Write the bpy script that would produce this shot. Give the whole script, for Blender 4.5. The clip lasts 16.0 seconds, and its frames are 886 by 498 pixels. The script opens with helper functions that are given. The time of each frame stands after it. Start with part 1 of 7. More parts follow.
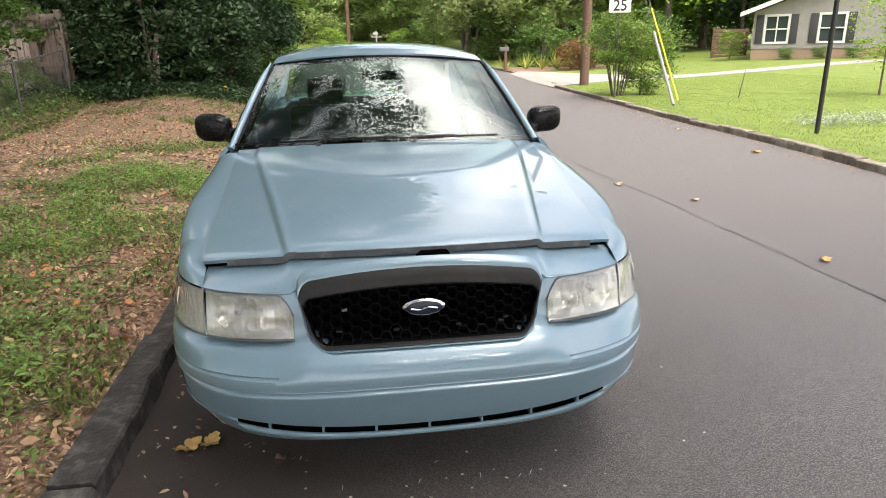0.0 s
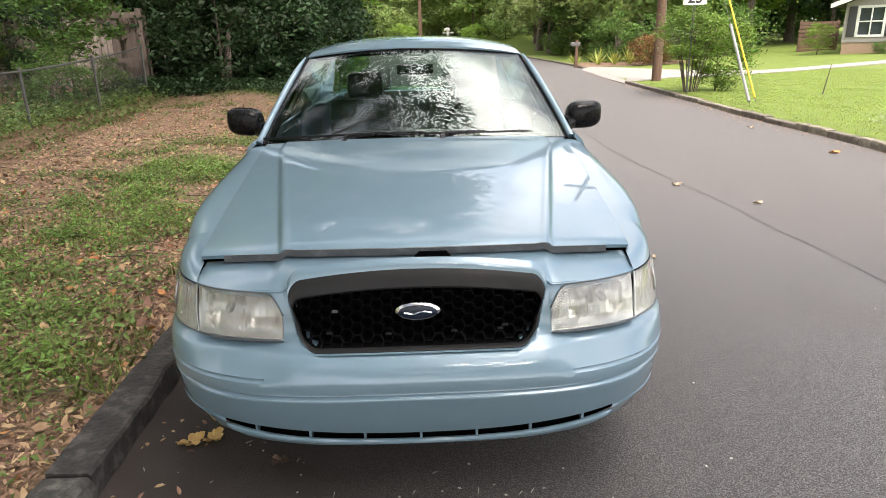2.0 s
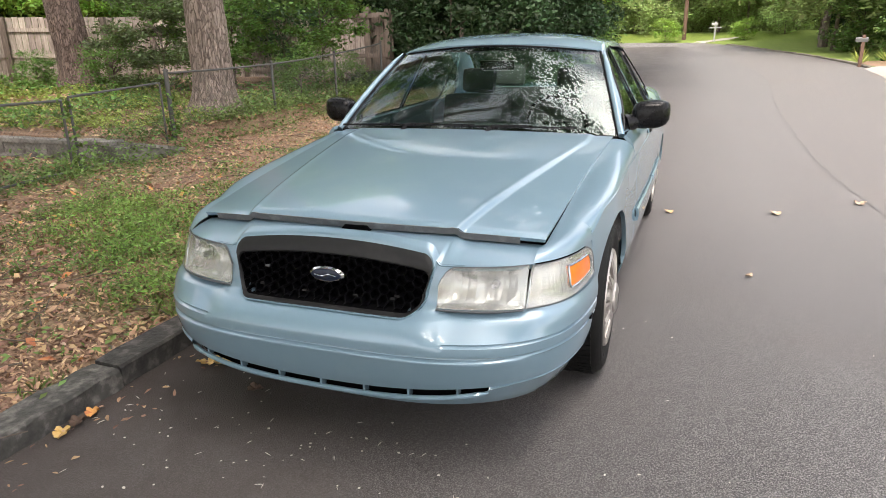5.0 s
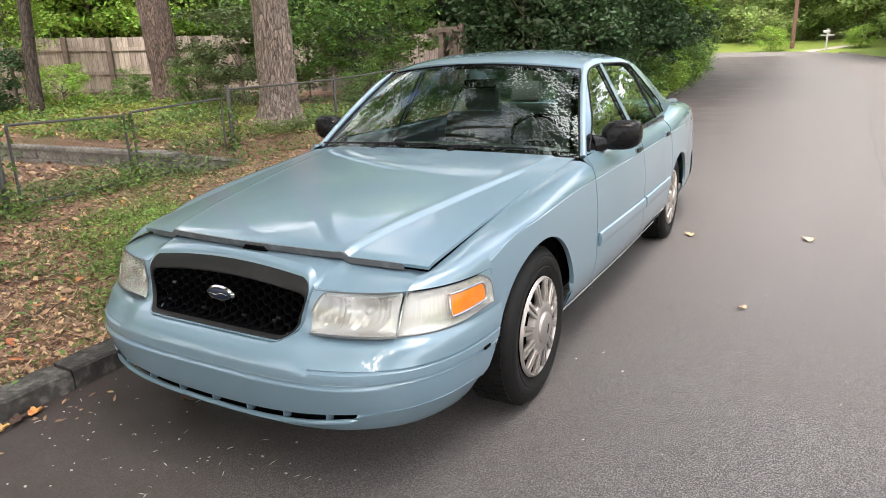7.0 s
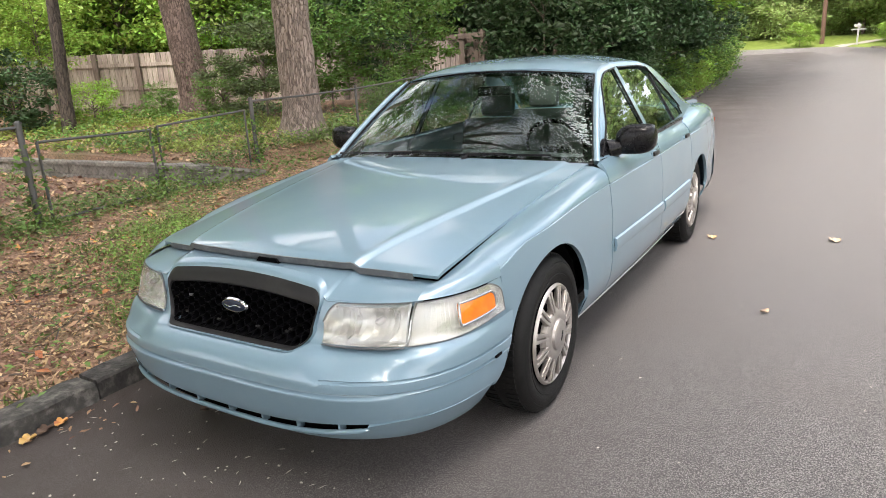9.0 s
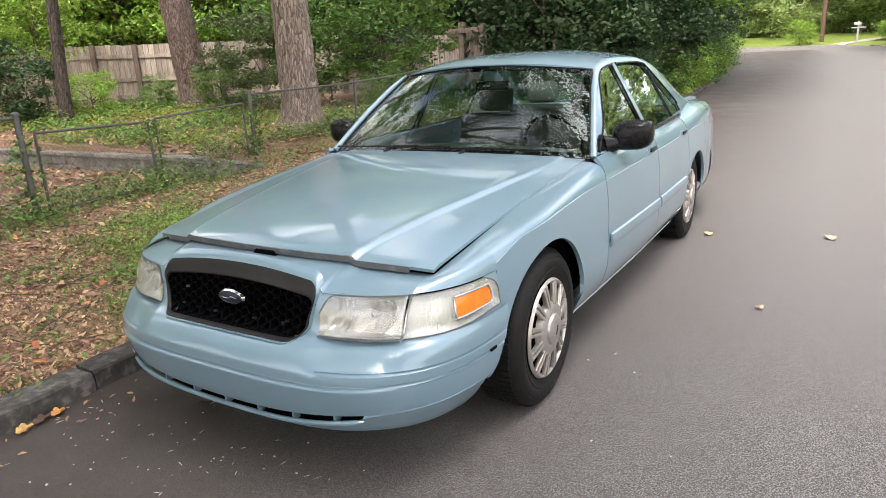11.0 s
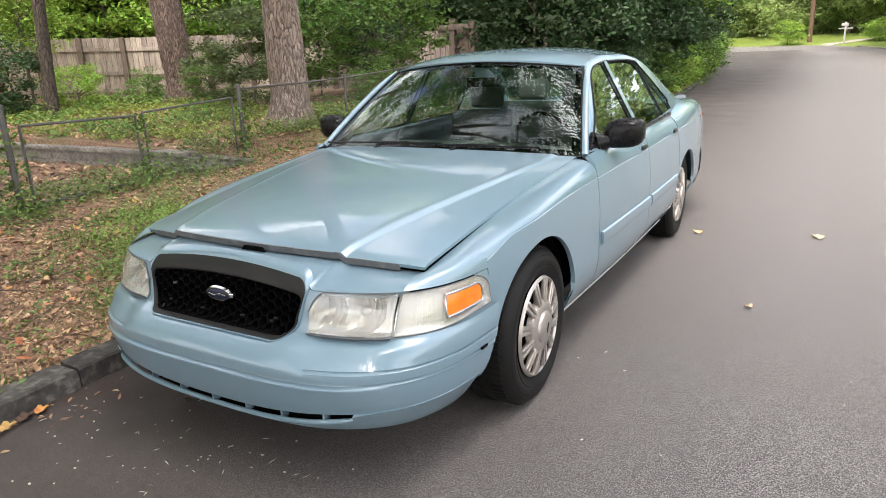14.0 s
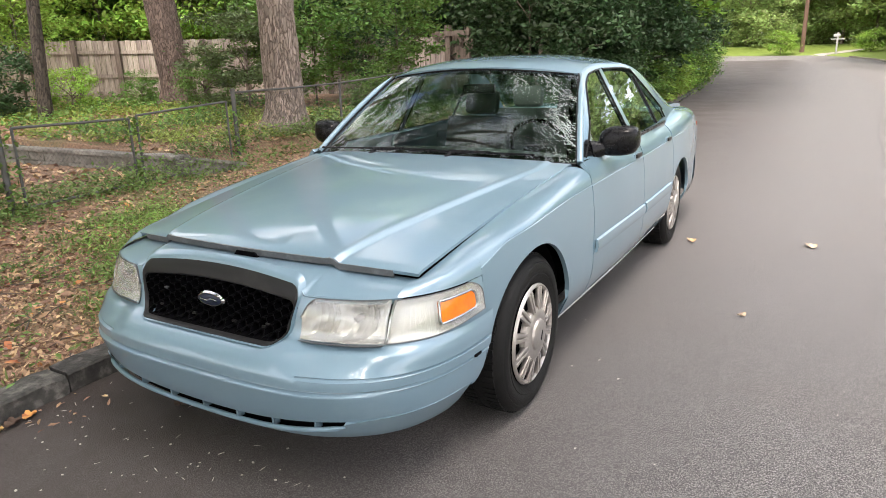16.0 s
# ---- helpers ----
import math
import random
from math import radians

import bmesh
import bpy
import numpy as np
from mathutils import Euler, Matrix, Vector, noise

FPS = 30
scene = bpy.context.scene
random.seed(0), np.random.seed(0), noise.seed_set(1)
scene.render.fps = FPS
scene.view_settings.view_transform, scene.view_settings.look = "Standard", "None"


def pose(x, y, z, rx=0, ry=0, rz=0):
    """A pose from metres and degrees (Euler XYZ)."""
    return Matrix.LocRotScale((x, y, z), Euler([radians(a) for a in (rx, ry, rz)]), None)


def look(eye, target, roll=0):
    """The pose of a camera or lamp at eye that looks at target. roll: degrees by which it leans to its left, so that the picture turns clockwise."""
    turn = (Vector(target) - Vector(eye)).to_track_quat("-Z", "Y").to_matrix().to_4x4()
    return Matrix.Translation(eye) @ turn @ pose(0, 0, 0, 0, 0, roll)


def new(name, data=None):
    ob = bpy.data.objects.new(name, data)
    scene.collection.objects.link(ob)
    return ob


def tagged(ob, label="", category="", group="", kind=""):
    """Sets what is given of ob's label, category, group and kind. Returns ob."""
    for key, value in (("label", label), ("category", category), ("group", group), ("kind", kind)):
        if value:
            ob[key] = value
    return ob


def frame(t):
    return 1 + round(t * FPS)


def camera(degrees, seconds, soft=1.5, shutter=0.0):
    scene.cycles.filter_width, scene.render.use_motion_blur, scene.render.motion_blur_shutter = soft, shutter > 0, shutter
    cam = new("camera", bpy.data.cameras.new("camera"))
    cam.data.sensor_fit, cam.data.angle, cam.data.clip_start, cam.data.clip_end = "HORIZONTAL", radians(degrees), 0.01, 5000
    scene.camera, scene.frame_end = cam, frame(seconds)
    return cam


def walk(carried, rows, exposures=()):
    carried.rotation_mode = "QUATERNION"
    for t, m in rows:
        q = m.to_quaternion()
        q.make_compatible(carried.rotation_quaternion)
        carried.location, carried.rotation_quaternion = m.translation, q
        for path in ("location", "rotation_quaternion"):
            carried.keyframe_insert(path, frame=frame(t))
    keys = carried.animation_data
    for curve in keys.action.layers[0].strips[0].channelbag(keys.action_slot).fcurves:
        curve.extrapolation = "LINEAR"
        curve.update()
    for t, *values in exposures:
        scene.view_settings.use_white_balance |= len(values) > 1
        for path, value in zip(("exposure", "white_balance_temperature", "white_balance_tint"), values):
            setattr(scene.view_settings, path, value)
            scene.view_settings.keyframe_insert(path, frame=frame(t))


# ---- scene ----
cam = camera(68.7, 16.0, 0.9)
PATH = [
    (0, (-0.205, -1.753, 1.434), (0.062, 0.139, 0.845), -0.8),
    (0.5, (-0.21, -1.751, 1.433), (0.046, 0.142, 0.842), -0.6),
    (1, (-0.213, -1.751, 1.434), (0.011, 0.146, 0.841), -0.7),
    (1.5, (-0.163, -1.731, 1.431), (-0.009, 0.171, 0.834), -0.9),
    (2, (0.024, -1.662, 1.414), (0.083, 0.246, 0.817), -1.1),
    (2.5, (0.164, -1.705, 1.409), (0.101, 0.2, 0.805), -0.9),
    (3, (0.298, -1.812, 1.405), (0.111, 0.082, 0.791), -0.7),
    (3.5, (0.519, -1.784, 1.407), (0.186, 0.092, 0.799), -0.6),
    (4, (0.749, -1.729, 1.402), (0.29, 0.121, 0.797), -0.6),
    (4.2, (0.825, -1.74, 1.399), (0.316, 0.097, 0.795), -0.8),
    (6.3, (1.592, -1.561, 1.426), (0.747, 0.162, 0.862), -1.0),
    (6.5, (1.652, -1.525, 1.432), (0.781, 0.188, 0.877), -1.1),
    (7, (1.76, -1.381, 1.424), (0.832, 0.301, 0.869), -1.7),
    (7.5, (1.783, -1.361, 1.437), (0.819, 0.307, 0.901), -2.3),
    (8, (1.792, -1.357, 1.437), (0.807, 0.298, 0.896), -2.8),
    (8.5, (1.805, -1.355, 1.437), (0.807, 0.293, 0.901), -3.1),
    (9, (1.816, -1.357, 1.438), (0.815, 0.29, 0.902), -3.3),
    (11.5, (1.828, -1.365, 1.435), (0.846, 0.285, 0.877), -2.4),
    (12, (1.827, -1.361, 1.432), (0.86, 0.297, 0.871), -2.2),
    (12.5, (1.822, -1.354, 1.433), (0.849, 0.302, 0.875), -2.3),
    (13, (1.819, -1.355, 1.433), (0.855, 0.305, 0.871), -2.2),
    (13.5, (1.814, -1.353, 1.434), (0.847, 0.305, 0.873), -2.3),
    (14, (1.813, -1.351, 1.433), (0.849, 0.308, 0.871), -2.2),
    (14.5, (1.812, -1.346, 1.432), (0.85, 0.315, 0.869), -2.1),
    (15, (1.811, -1.341, 1.43), (0.856, 0.327, 0.874), -1.9),
    (15.5, (1.809, -1.341, 1.432), (0.857, 0.329, 0.88), -1.7),
    (16, (1.806, -1.341, 1.433), (0.856, 0.333, 0.887), -1.6),
]
walk(cam, [(t, look(eye, target, roll)) for t, eye, target, roll in PATH], [(0, 1.12, 6700, 13.5), (4.2, 1.26, 6700, 13.5), (7, 1.40, 6700, 13.5), (16, 1.40, 6700, 13.5)])

# ---- world and light ----
def node(nt, kind, **sets):
    n = nt.nodes.new(kind)
    for k, v in sets.items():
        if k == "loc":
            continue
        n.inputs[k.replace("_", " ")].default_value = v
    return n


SUN_UP, SUN_TURN = 55.0, 165.0      # elevation, and compass turn clockwise from +y
world = bpy.data.worlds.new("world")
scene.world = world
world.use_nodes = True
wt = world.node_tree
wt.nodes.clear()
sky = wt.nodes.new("ShaderNodeTexSky")
sky.sky_type, sky.sun_disc = "NISHITA", False
sky.sun_elevation, sky.sun_rotation = radians(SUN_UP), radians(SUN_TURN)
sky.air_density, sky.dust_density, sky.ozone_density = 1.0, 2.5, 1.0
wc = wt.nodes.new("ShaderNodeTexCoord")
wn = node(wt, "ShaderNodeTexNoise", Scale=2.6, Detail=7.0, Roughness=0.55)
wr = wt.nodes.new("ShaderNodeValToRGB")
wr.color_ramp.elements[0].position, wr.color_ramp.elements[1].position = 0.36, 0.72
wm = wt.nodes.new("ShaderNodeMix")
wm.data_type = "RGBA"
wm.inputs[7].default_value = (14.5, 14.0, 13.3, 1)
wb = node(wt, "ShaderNodeBackground", Strength=0.14)
wo = wt.nodes.new("ShaderNodeOutputWorld")
wt.links.new(wc.outputs["Generated"], wn.inputs["Vector"])
wt.links.new(wn.outputs["Fac"], wr.inputs["Fac"])
wt.links.new(wr.outputs["Color"], wm.inputs[0])
wt.links.new(sky.outputs["Color"], wm.inputs[6])
# a bright bank of thin cloud high over the road
hu, hr = radians(76), radians(55)
nm = wt.nodes.new("ShaderNodeVectorMath")
nm.operation = "NORMALIZE"
dp = wt.nodes.new("ShaderNodeVectorMath")
dp.operation = "DOT_PRODUCT"
dp.inputs[1].default_value = (math.sin(hr) * math.cos(hu), math.cos(hr) * math.cos(hu), math.sin(hu))
hz = node(wt, "ShaderNodeMapRange", From_Min=0.93, From_Max=1.0, To_Min=0.0, To_Max=1.0)
hz.interpolation_type = "SMOOTHERSTEP"
hp = wt.nodes.new("ShaderNodeMath")
hp.operation = "MULTIPLY"
sc = wt.nodes.new("ShaderNodeVectorMath")
sc.operation = "SCALE"
sc.inputs[0].default_value = (54.0, 52.5, 49.5)
ad = wt.nodes.new("ShaderNodeVectorMath")
wt.links.new(wc.outputs["Generated"], nm.inputs[0])
wt.links.new(nm.outputs["Vector"], dp.inputs[0])
wt.links.new(dp.outputs["Value"], hz.inputs["Value"])
wt.links.new(hz.outputs["Result"], hp.inputs[0])
wt.links.new(wn.outputs["Fac"], hp.inputs[1])
wt.links.new(hp.outputs["Value"], sc.inputs["Scale"])
wt.links.new(sc.outputs["Vector"], ad.inputs[0])
wt.links.new(wm.outputs[2], ad.inputs[1])
wt.links.new(ad.outputs["Vector"], wb.inputs["Color"])
wt.links.new(wb.outputs["Background"], wo.inputs["Surface"])

sun = new("sun", bpy.data.lights.new("sun", "SUN"))
sun.data.energy, sun.data.angle, sun.data.color = 2.0, radians(18), (1.0, 0.95, 0.88)
sa = radians(SUN_TURN)
sun.matrix_world = look((30 * math.sin(sa), 30 * math.cos(sa), 30 * math.tan(radians(SUN_UP))), (0, 0, 0))


# ---- materials ----
def ramp(nt, stops):
    n = nt.nodes.new("ShaderNodeValToRGB")
    e = n.color_ramp.elements
    while len(e) < len(stops):
        e.new(0.5)
    for el, (p, c) in zip(e, stops):
        el.position, el.color = p, (*c, 1)
    return n


def surface(name, stops, scale=5.0, rough=0.6, metal=0.0, bump=0.0, bump_scale=None, coat=0.0, rough_var=0.1,
            stretch=(1, 1, 1), detail=8.0, wear=None, vary=0.0, island=0.0, spec=0.5, translucent=0.0):
    """Noise-coloured surface: stops are (position, colour). wear: (colour, scale, amount) laid over at a larger scale. vary: brightness by object; island: by leaf or piece."""
    m = bpy.data.materials.new(name)
    m.use_nodes = True
    nt = m.node_tree
    b = nt.nodes["Principled BSDF"]
    tc = nt.nodes.new("ShaderNodeTexCoord")
    mp = nt.nodes.new("ShaderNodeMapping")
    mp.inputs["Scale"].default_value = stretch
    nt.links.new(tc.outputs["Object"], mp.inputs["Vector"])
    nz = node(nt, "ShaderNodeTexNoise", Scale=scale, Detail=detail, Roughness=0.6)
    nt.links.new(mp.outputs["Vector"], nz.inputs["Vector"])
    rp = ramp(nt, stops)
    nt.links.new(nz.outputs["Fac"], rp.inputs["Fac"])
    col = rp.outputs["Color"]
    if wear:
        n2 = node(nt, "ShaderNodeTexNoise", Scale=wear[1], Detail=6.0, Roughness=0.65)
        nt.links.new(mp.outputs["Vector"], n2.inputs["Vector"])
        r2 = ramp(nt, [(0.5, (0, 0, 0)), (0.72, (wear[2],) * 3)])
        nt.links.new(n2.outputs["Fac"], r2.inputs["Fac"])
        mx = nt.nodes.new("ShaderNodeMix")
        mx.data_type = "RGBA"
        mx.inputs[7].default_value = (*wear[0], 1)
        nt.links.new(r2.outputs["Color"], mx.inputs[0])
        nt.links.new(col, mx.inputs[6])
        col = mx.outputs[2]
    for amount, kind, out in ((vary, "ShaderNodeObjectInfo", "Random"), (island, "ShaderNodeNewGeometry", "Random Per Island")):
        if amount:
            inf = nt.nodes.new(kind)
            mr = node(nt, "ShaderNodeMapRange", To_Min=1 - amount, To_Max=1 + amount)
            nt.links.new(inf.outputs[out], mr.inputs["Value"])
            hs = nt.nodes.new("ShaderNodeHueSaturation")
            mh = node(nt, "ShaderNodeMapRange", To_Min=0.5 - 0.05 * amount, To_Max=0.5 + 0.06 * amount)
            nt.links.new(inf.outputs[out], mh.inputs["Value"])
            nt.links.new(mh.outputs["Result"], hs.inputs["Hue"])
            nt.links.new(mr.outputs["Result"], hs.inputs["Value"])
            nt.links.new(col, hs.inputs["Color"])
            col = hs.outputs["Color"]
    nt.links.new(col, b.inputs["Base Color"])
    rr = node(nt, "ShaderNodeMapRange", To_Min=max(0.02, rough - rough_var), To_Max=min(1, rough + rough_var))
    nt.links.new(nz.outputs["Fac"], rr.inputs["Value"])
    nt.links.new(rr.outputs["Result"], b.inputs["Roughness"])
    b.inputs["Metallic"].default_value = metal
    b.inputs["Specular IOR Level"].default_value = spec
    b.inputs["Coat Weight"].default_value = coat
    b.inputs["Coat Roughness"].default_value = 0.015
    b.inputs["Coat IOR"].default_value = 1.52
    if bump:
        n3 = node(nt, "ShaderNodeTexNoise", Scale=bump_scale or scale * 4, Detail=5.0)
        nt.links.new(mp.outputs["Vector"], n3.inputs["Vector"])
        bp = node(nt, "ShaderNodeBump", Strength=min(1.0, bump), Distance=0.01)
        nt.links.new(n3.outputs["Fac"], bp.inputs["Height"])
        nt.links.new(bp.outputs["Normal"], b.inputs["Normal"])
    if translucent:
        tr = nt.nodes.new("ShaderNodeBsdfTranslucent")
        nt.links.new(col, tr.inputs["Color"])
        ms = node(nt, "ShaderNodeMixShader", Fac=translucent)
        nt.links.new(b.outputs["BSDF"], ms.inputs[1])
        nt.links.new(tr.outputs["BSDF"], ms.inputs[2])
        nt.links.new(ms.outputs["Shader"], nt.nodes["Material Output"].inputs["Surface"])
    return m


def plain(name, c, rough=0.5, metal=0.0, **kw):
    d = tuple(v * 0.82 for v in c)
    return surface(name, [(0.3, d), (0.7, c)], scale=kw.pop("scale", 18), rough=rough, metal=metal, **kw)


def glass(name, tint, rough=0.0, through_it=1.0):
    m = bpy.data.materials.new(name)
    m.use_nodes = True
    b = m.node_tree.nodes["Principled BSDF"]
    b.inputs["Base Color"].default_value = (*tint, 1)
    b.inputs["Roughness"].default_value = rough
    b.inputs["IOR"].default_value = 1.5
    b.inputs["Transmission Weight"].default_value = through_it
    return m


PAINT = surface("ice_blue_paint", [(0.3, (0.148, 0.236, 0.296)), (0.7, (0.166, 0.259, 0.322))], scale=900, rough=0.42, metal=0.22, rough_var=0.05, coat=1.0,
                wear=((0.25, 0.33, 0.37), 3.0, 0.25))
BLACK = plain("black_plastic", (0.006, 0.006, 0.007), 0.28, scale=60, spec=0.2)
MATT = plain("worn_black_trim", (0.016, 0.016, 0.0165), 0.45, scale=30, spec=0.25, wear=((0.035, 0.034, 0.033), 9, 0.4))
STRIP = plain("weathered_grey_strip", (0.085, 0.09, 0.095), 0.4, scale=40, wear=((0.18, 0.19, 0.20), 14, 0.7))
MESH_BLACK = plain("grille_black", (0.0025, 0.0025, 0.0032), 0.4, spec=0.05)
# near black: shade of openings and hollows put into the colour; also screen border
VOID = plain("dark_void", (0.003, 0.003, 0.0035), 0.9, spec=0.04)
RUBBER = surface("tyre_rubber", [(0.3, (0.006, 0.006, 0.006)), (0.7, (0.011, 0.011, 0.011))], scale=25, rough=0.6, spec=0.16, bump=0.2, bump_scale=200, wear=((0.020, 0.019, 0.018), 6, 0.4))
HUBCAP = surface("silver_hubcap", [(0.3, (0.36, 0.335, 0.315)), (0.7, (0.45, 0.42, 0.395))], scale=30, rough=0.38, metal=0.7, wear=((0.30, 0.27, 0.25), 12, 0.4))
CHROME = plain("chrome", (0.75, 0.75, 0.76), 0.12, 1.0)
GLASS = glass("green_tinted_glass", (0.64, 0.78, 0.71))
HAZY = glass("hazed_lens", (0.93, 0.93, 0.90), 0.05, 0.90)
CLEAR = glass("clear_lens", (0.96, 0.96, 0.93), 0.03, 0.9)
REFLECTOR = surface("lamp_reflector", [(0.3, (0.32, 0.335, 0.33)), (0.7, (0.46, 0.475, 0.465))], scale=9, rough=0.17, metal=0.72, wear=((0.43, 0.45, 0.42), 7, 0.4))
RIBBED = surface("ribbed_lamp_lens", [(0.3, (0.29, 0.30, 0.295)), (0.7, (0.43, 0.44, 0.435))], scale=14, rough=0.2, metal=0.2, coat=0.8)
AMBER = surface("amber_lens", [(0.3, (0.76, 0.14, 0.003)), (0.7, (0.88, 0.20, 0.005))], scale=20, rough=0.25, coat=0.8)
BADGE = plain("badge_blue", (0.007, 0.014, 0.034), 0.4, coat=0.25, spec=0.3)
# pale colour for the highlight on the sill's lower edge
SILL_GLINT = plain("bright_sill_edge", (0.55, 0.58, 0.60), 0.3, 0.3)
CLOTH = plain("grey_seat_cloth", (0.045, 0.055, 0.052), 0.85, scale=120, bump=0.2)
DASH = plain("dark_grey_dashboard", (0.060, 0.075, 0.070), 0.7, scale=80)
RED = plain("red_tail_lens", (0.35, 0.01, 0.01), 0.2, coat=0.8)


# ---- mesh helpers ----
def curve(*pts):
    """A smooth function through points (x, y), with no overshoot."""
    xs, ys = np.array([p[0] for p in pts], float), np.array([p[1] for p in pts], float)
    d = np.diff(ys) / np.diff(xs)
    m = np.concatenate([[d[0]], np.where(d[:-1] * d[1:] > 0, 2 * d[:-1] * d[1:] / (d[:-1] + d[1:] + 1e-12), 0), [d[-1]]])

    def f(q):
        q = np.clip(np.asarray(q, float), xs[0], xs[-1])
        i = np.clip(np.searchsorted(xs, q) - 1, 0, len(xs) - 2)
        h = xs[i + 1] - xs[i]
        t = (q - xs[i]) / h
        return (2 * t**3 - 3 * t**2 + 1) * ys[i] + (t**3 - 2 * t**2 + t) * h * m[i] + (3 * t**2 - 2 * t**3) * ys[i + 1] + (t**3 - t**2) * h * m[i + 1]
    return f


def smooth(a, b, x):
    t = np.clip((np.asarray(x, float) - a) / (b - a), 0, 1)
    return t * t * (3 - 2 * t)


def to_mesh(name, verts, faces, mat, sharp=40, flat=False):
    me = bpy.data.meshes.new(name)
    me.from_pydata([tuple(map(float, v)) for v in verts], [], [tuple(map(int, f)) for f in faces])
    me.materials.append(mat)
    if not flat:
        me.polygons.foreach_set("use_smooth", [True] * len(me.polygons))
        me.set_sharp_from_angle(angle=radians(sharp))
    me.update()
    return me


ORIGIN = {}


def thing(name, at, label, category, group="", kind=""):
    """A top-level thing: an Empty at its base, with its parts given in world metres."""
    ob = tagged(new(name), label, category, group, kind)
    ob.location = at
    ORIGIN[ob] = Vector(at)
    return ob


def part(name, data, mat, parent, label="", sharp=40, flat=False):
    """Links (verts, faces), a bmesh or a mesh as one part under a thing (or under a part); coordinates are in world metres."""
    if isinstance(data, bmesh.types.BMesh):
        me = bpy.data.meshes.new(name)
        data.to_mesh(me)
        data.free()
        me.materials.append(mat)
        if not flat:
            me.polygons.foreach_set("use_smooth", [True] * len(me.polygons))
            me.set_sharp_from_angle(angle=radians(sharp))
    elif isinstance(data, tuple):
        me = to_mesh(name, data[0], data[1], mat, sharp, flat)
    else:
        me = data
    ob = new(name, me)
    ob.parent = parent
    if parent in ORIGIN:
        ob.location = -ORIGIN[parent]
    return tagged(ob, label)


def single(name, data, mat, label, category, group="", kind="", sharp=40, flat=False):
    """A top-level thing that is one mesh, in world metres."""
    if isinstance(data, bmesh.types.BMesh):
        me = bpy.data.meshes.new(name)
        data.to_mesh(me)
        data.free()
        me.materials.append(mat)
        if not flat:
            me.polygons.foreach_set("use_smooth", [True] * len(me.polygons))
            me.set_sharp_from_angle(angle=radians(sharp))
    elif isinstance(data, tuple):
        me = to_mesh(name, data[0], data[1], mat, sharp, flat)
    else:
        me = data
    return tagged(new(name, me), label, category, group, kind)


def grid(P, flip=False, skip=None):
    """Faces over a grid of points P[i][j]; skip(i, j) leaves a cell out."""
    P = np.asarray(P, float)
    n, m = P.shape[:2]
    faces = []
    for i in range(n - 1):
        for j in range(m - 1):
            if skip is not None and skip(i, j):
                continue
            a, b, c, d = i * m + j, (i + 1) * m + j, (i + 1) * m + j + 1, i * m + j + 1
            faces.append((a, d, c, b) if flip else (a, b, c, d))
    return P.reshape(-1, 3), faces


def shell(P, depth=0.012, flip=False):
    """A grid with a rim folded inwards by depth round its border, so that panels have thickness and gaps have sides."""
    P = np.asarray(P, float)
    n, m = P.shape[:2]
    du, dv = np.gradient(P, axis=0), np.gradient(P, axis=1)
    N = np.cross(du, dv)
    N /= np.linalg.norm(N, axis=2, keepdims=True) + 1e-9
    if flip:
        N = -N
    verts, faces = grid(P, flip)
    ring = [(i, 0) for i in range(n)] + [(n - 1, j) for j in range(1, m)] + [(i, m - 1) for i in range(n - 2, -1, -1)] + [(0, j) for j in range(m - 2, 0, -1)]
    base = len(verts)
    verts = np.vstack([verts, [P[i, j] - N[i, j] * depth for i, j in ring]])
    k = len(ring)
    for q in range(k):
        a, b = ring[q], ring[(q + 1) % k]
        ia, ib = a[0] * m + a[1], b[0] * m + b[1]
        f = (ia, base + q, base + (q + 1) % k, ib)
        faces.append(f if flip else f[::-1])
    return verts, faces


def solid(P, thick, flip=False):
    """A closed sheet: the grid, the same grid set inwards, and the edges between."""
    P = np.asarray(P, float)
    n, m = P.shape[:2]
    N = np.cross(np.gradient(P, axis=0), np.gradient(P, axis=1))
    N /= np.linalg.norm(N, axis=2, keepdims=True) + 1e-9
    if flip:
        N = -N
    v, f = grid(P, flip)
    k = n * m
    f2 = [tuple(reversed([i + k for i in q])) for q in f]
    ring = [(i, 0) for i in range(n)] + [(n - 1, j) for j in range(1, m)] + [(i, m - 1) for i in range(n - 2, -1, -1)] + [(0, j) for j in range(m - 2, 0, -1)]
    e = []
    for a, b in zip(ring, ring[1:] + ring[:1]):
        ia, ib = a[0] * m + a[1], b[0] * m + b[1]
        q = (ia, ia + k, ib + k, ib)
        e.append(q if flip else q[::-1])
    return np.vstack([v, (P - N * thick).reshape(-1, 3)]), f + f2 + e


def mirror(data):
    v, f = data
    v = np.array(v, float)
    v[:, 0] *= -1
    return v, [tuple(reversed(q)) for q in f]


def join(*datas):
    vs, fs, o = [], [], 0
    for v, f in datas:
        vs.append(np.asarray(v, float))
        fs += [tuple(i + o for i in q) for q in f]
        o += len(v)
    return np.vstack(vs), fs


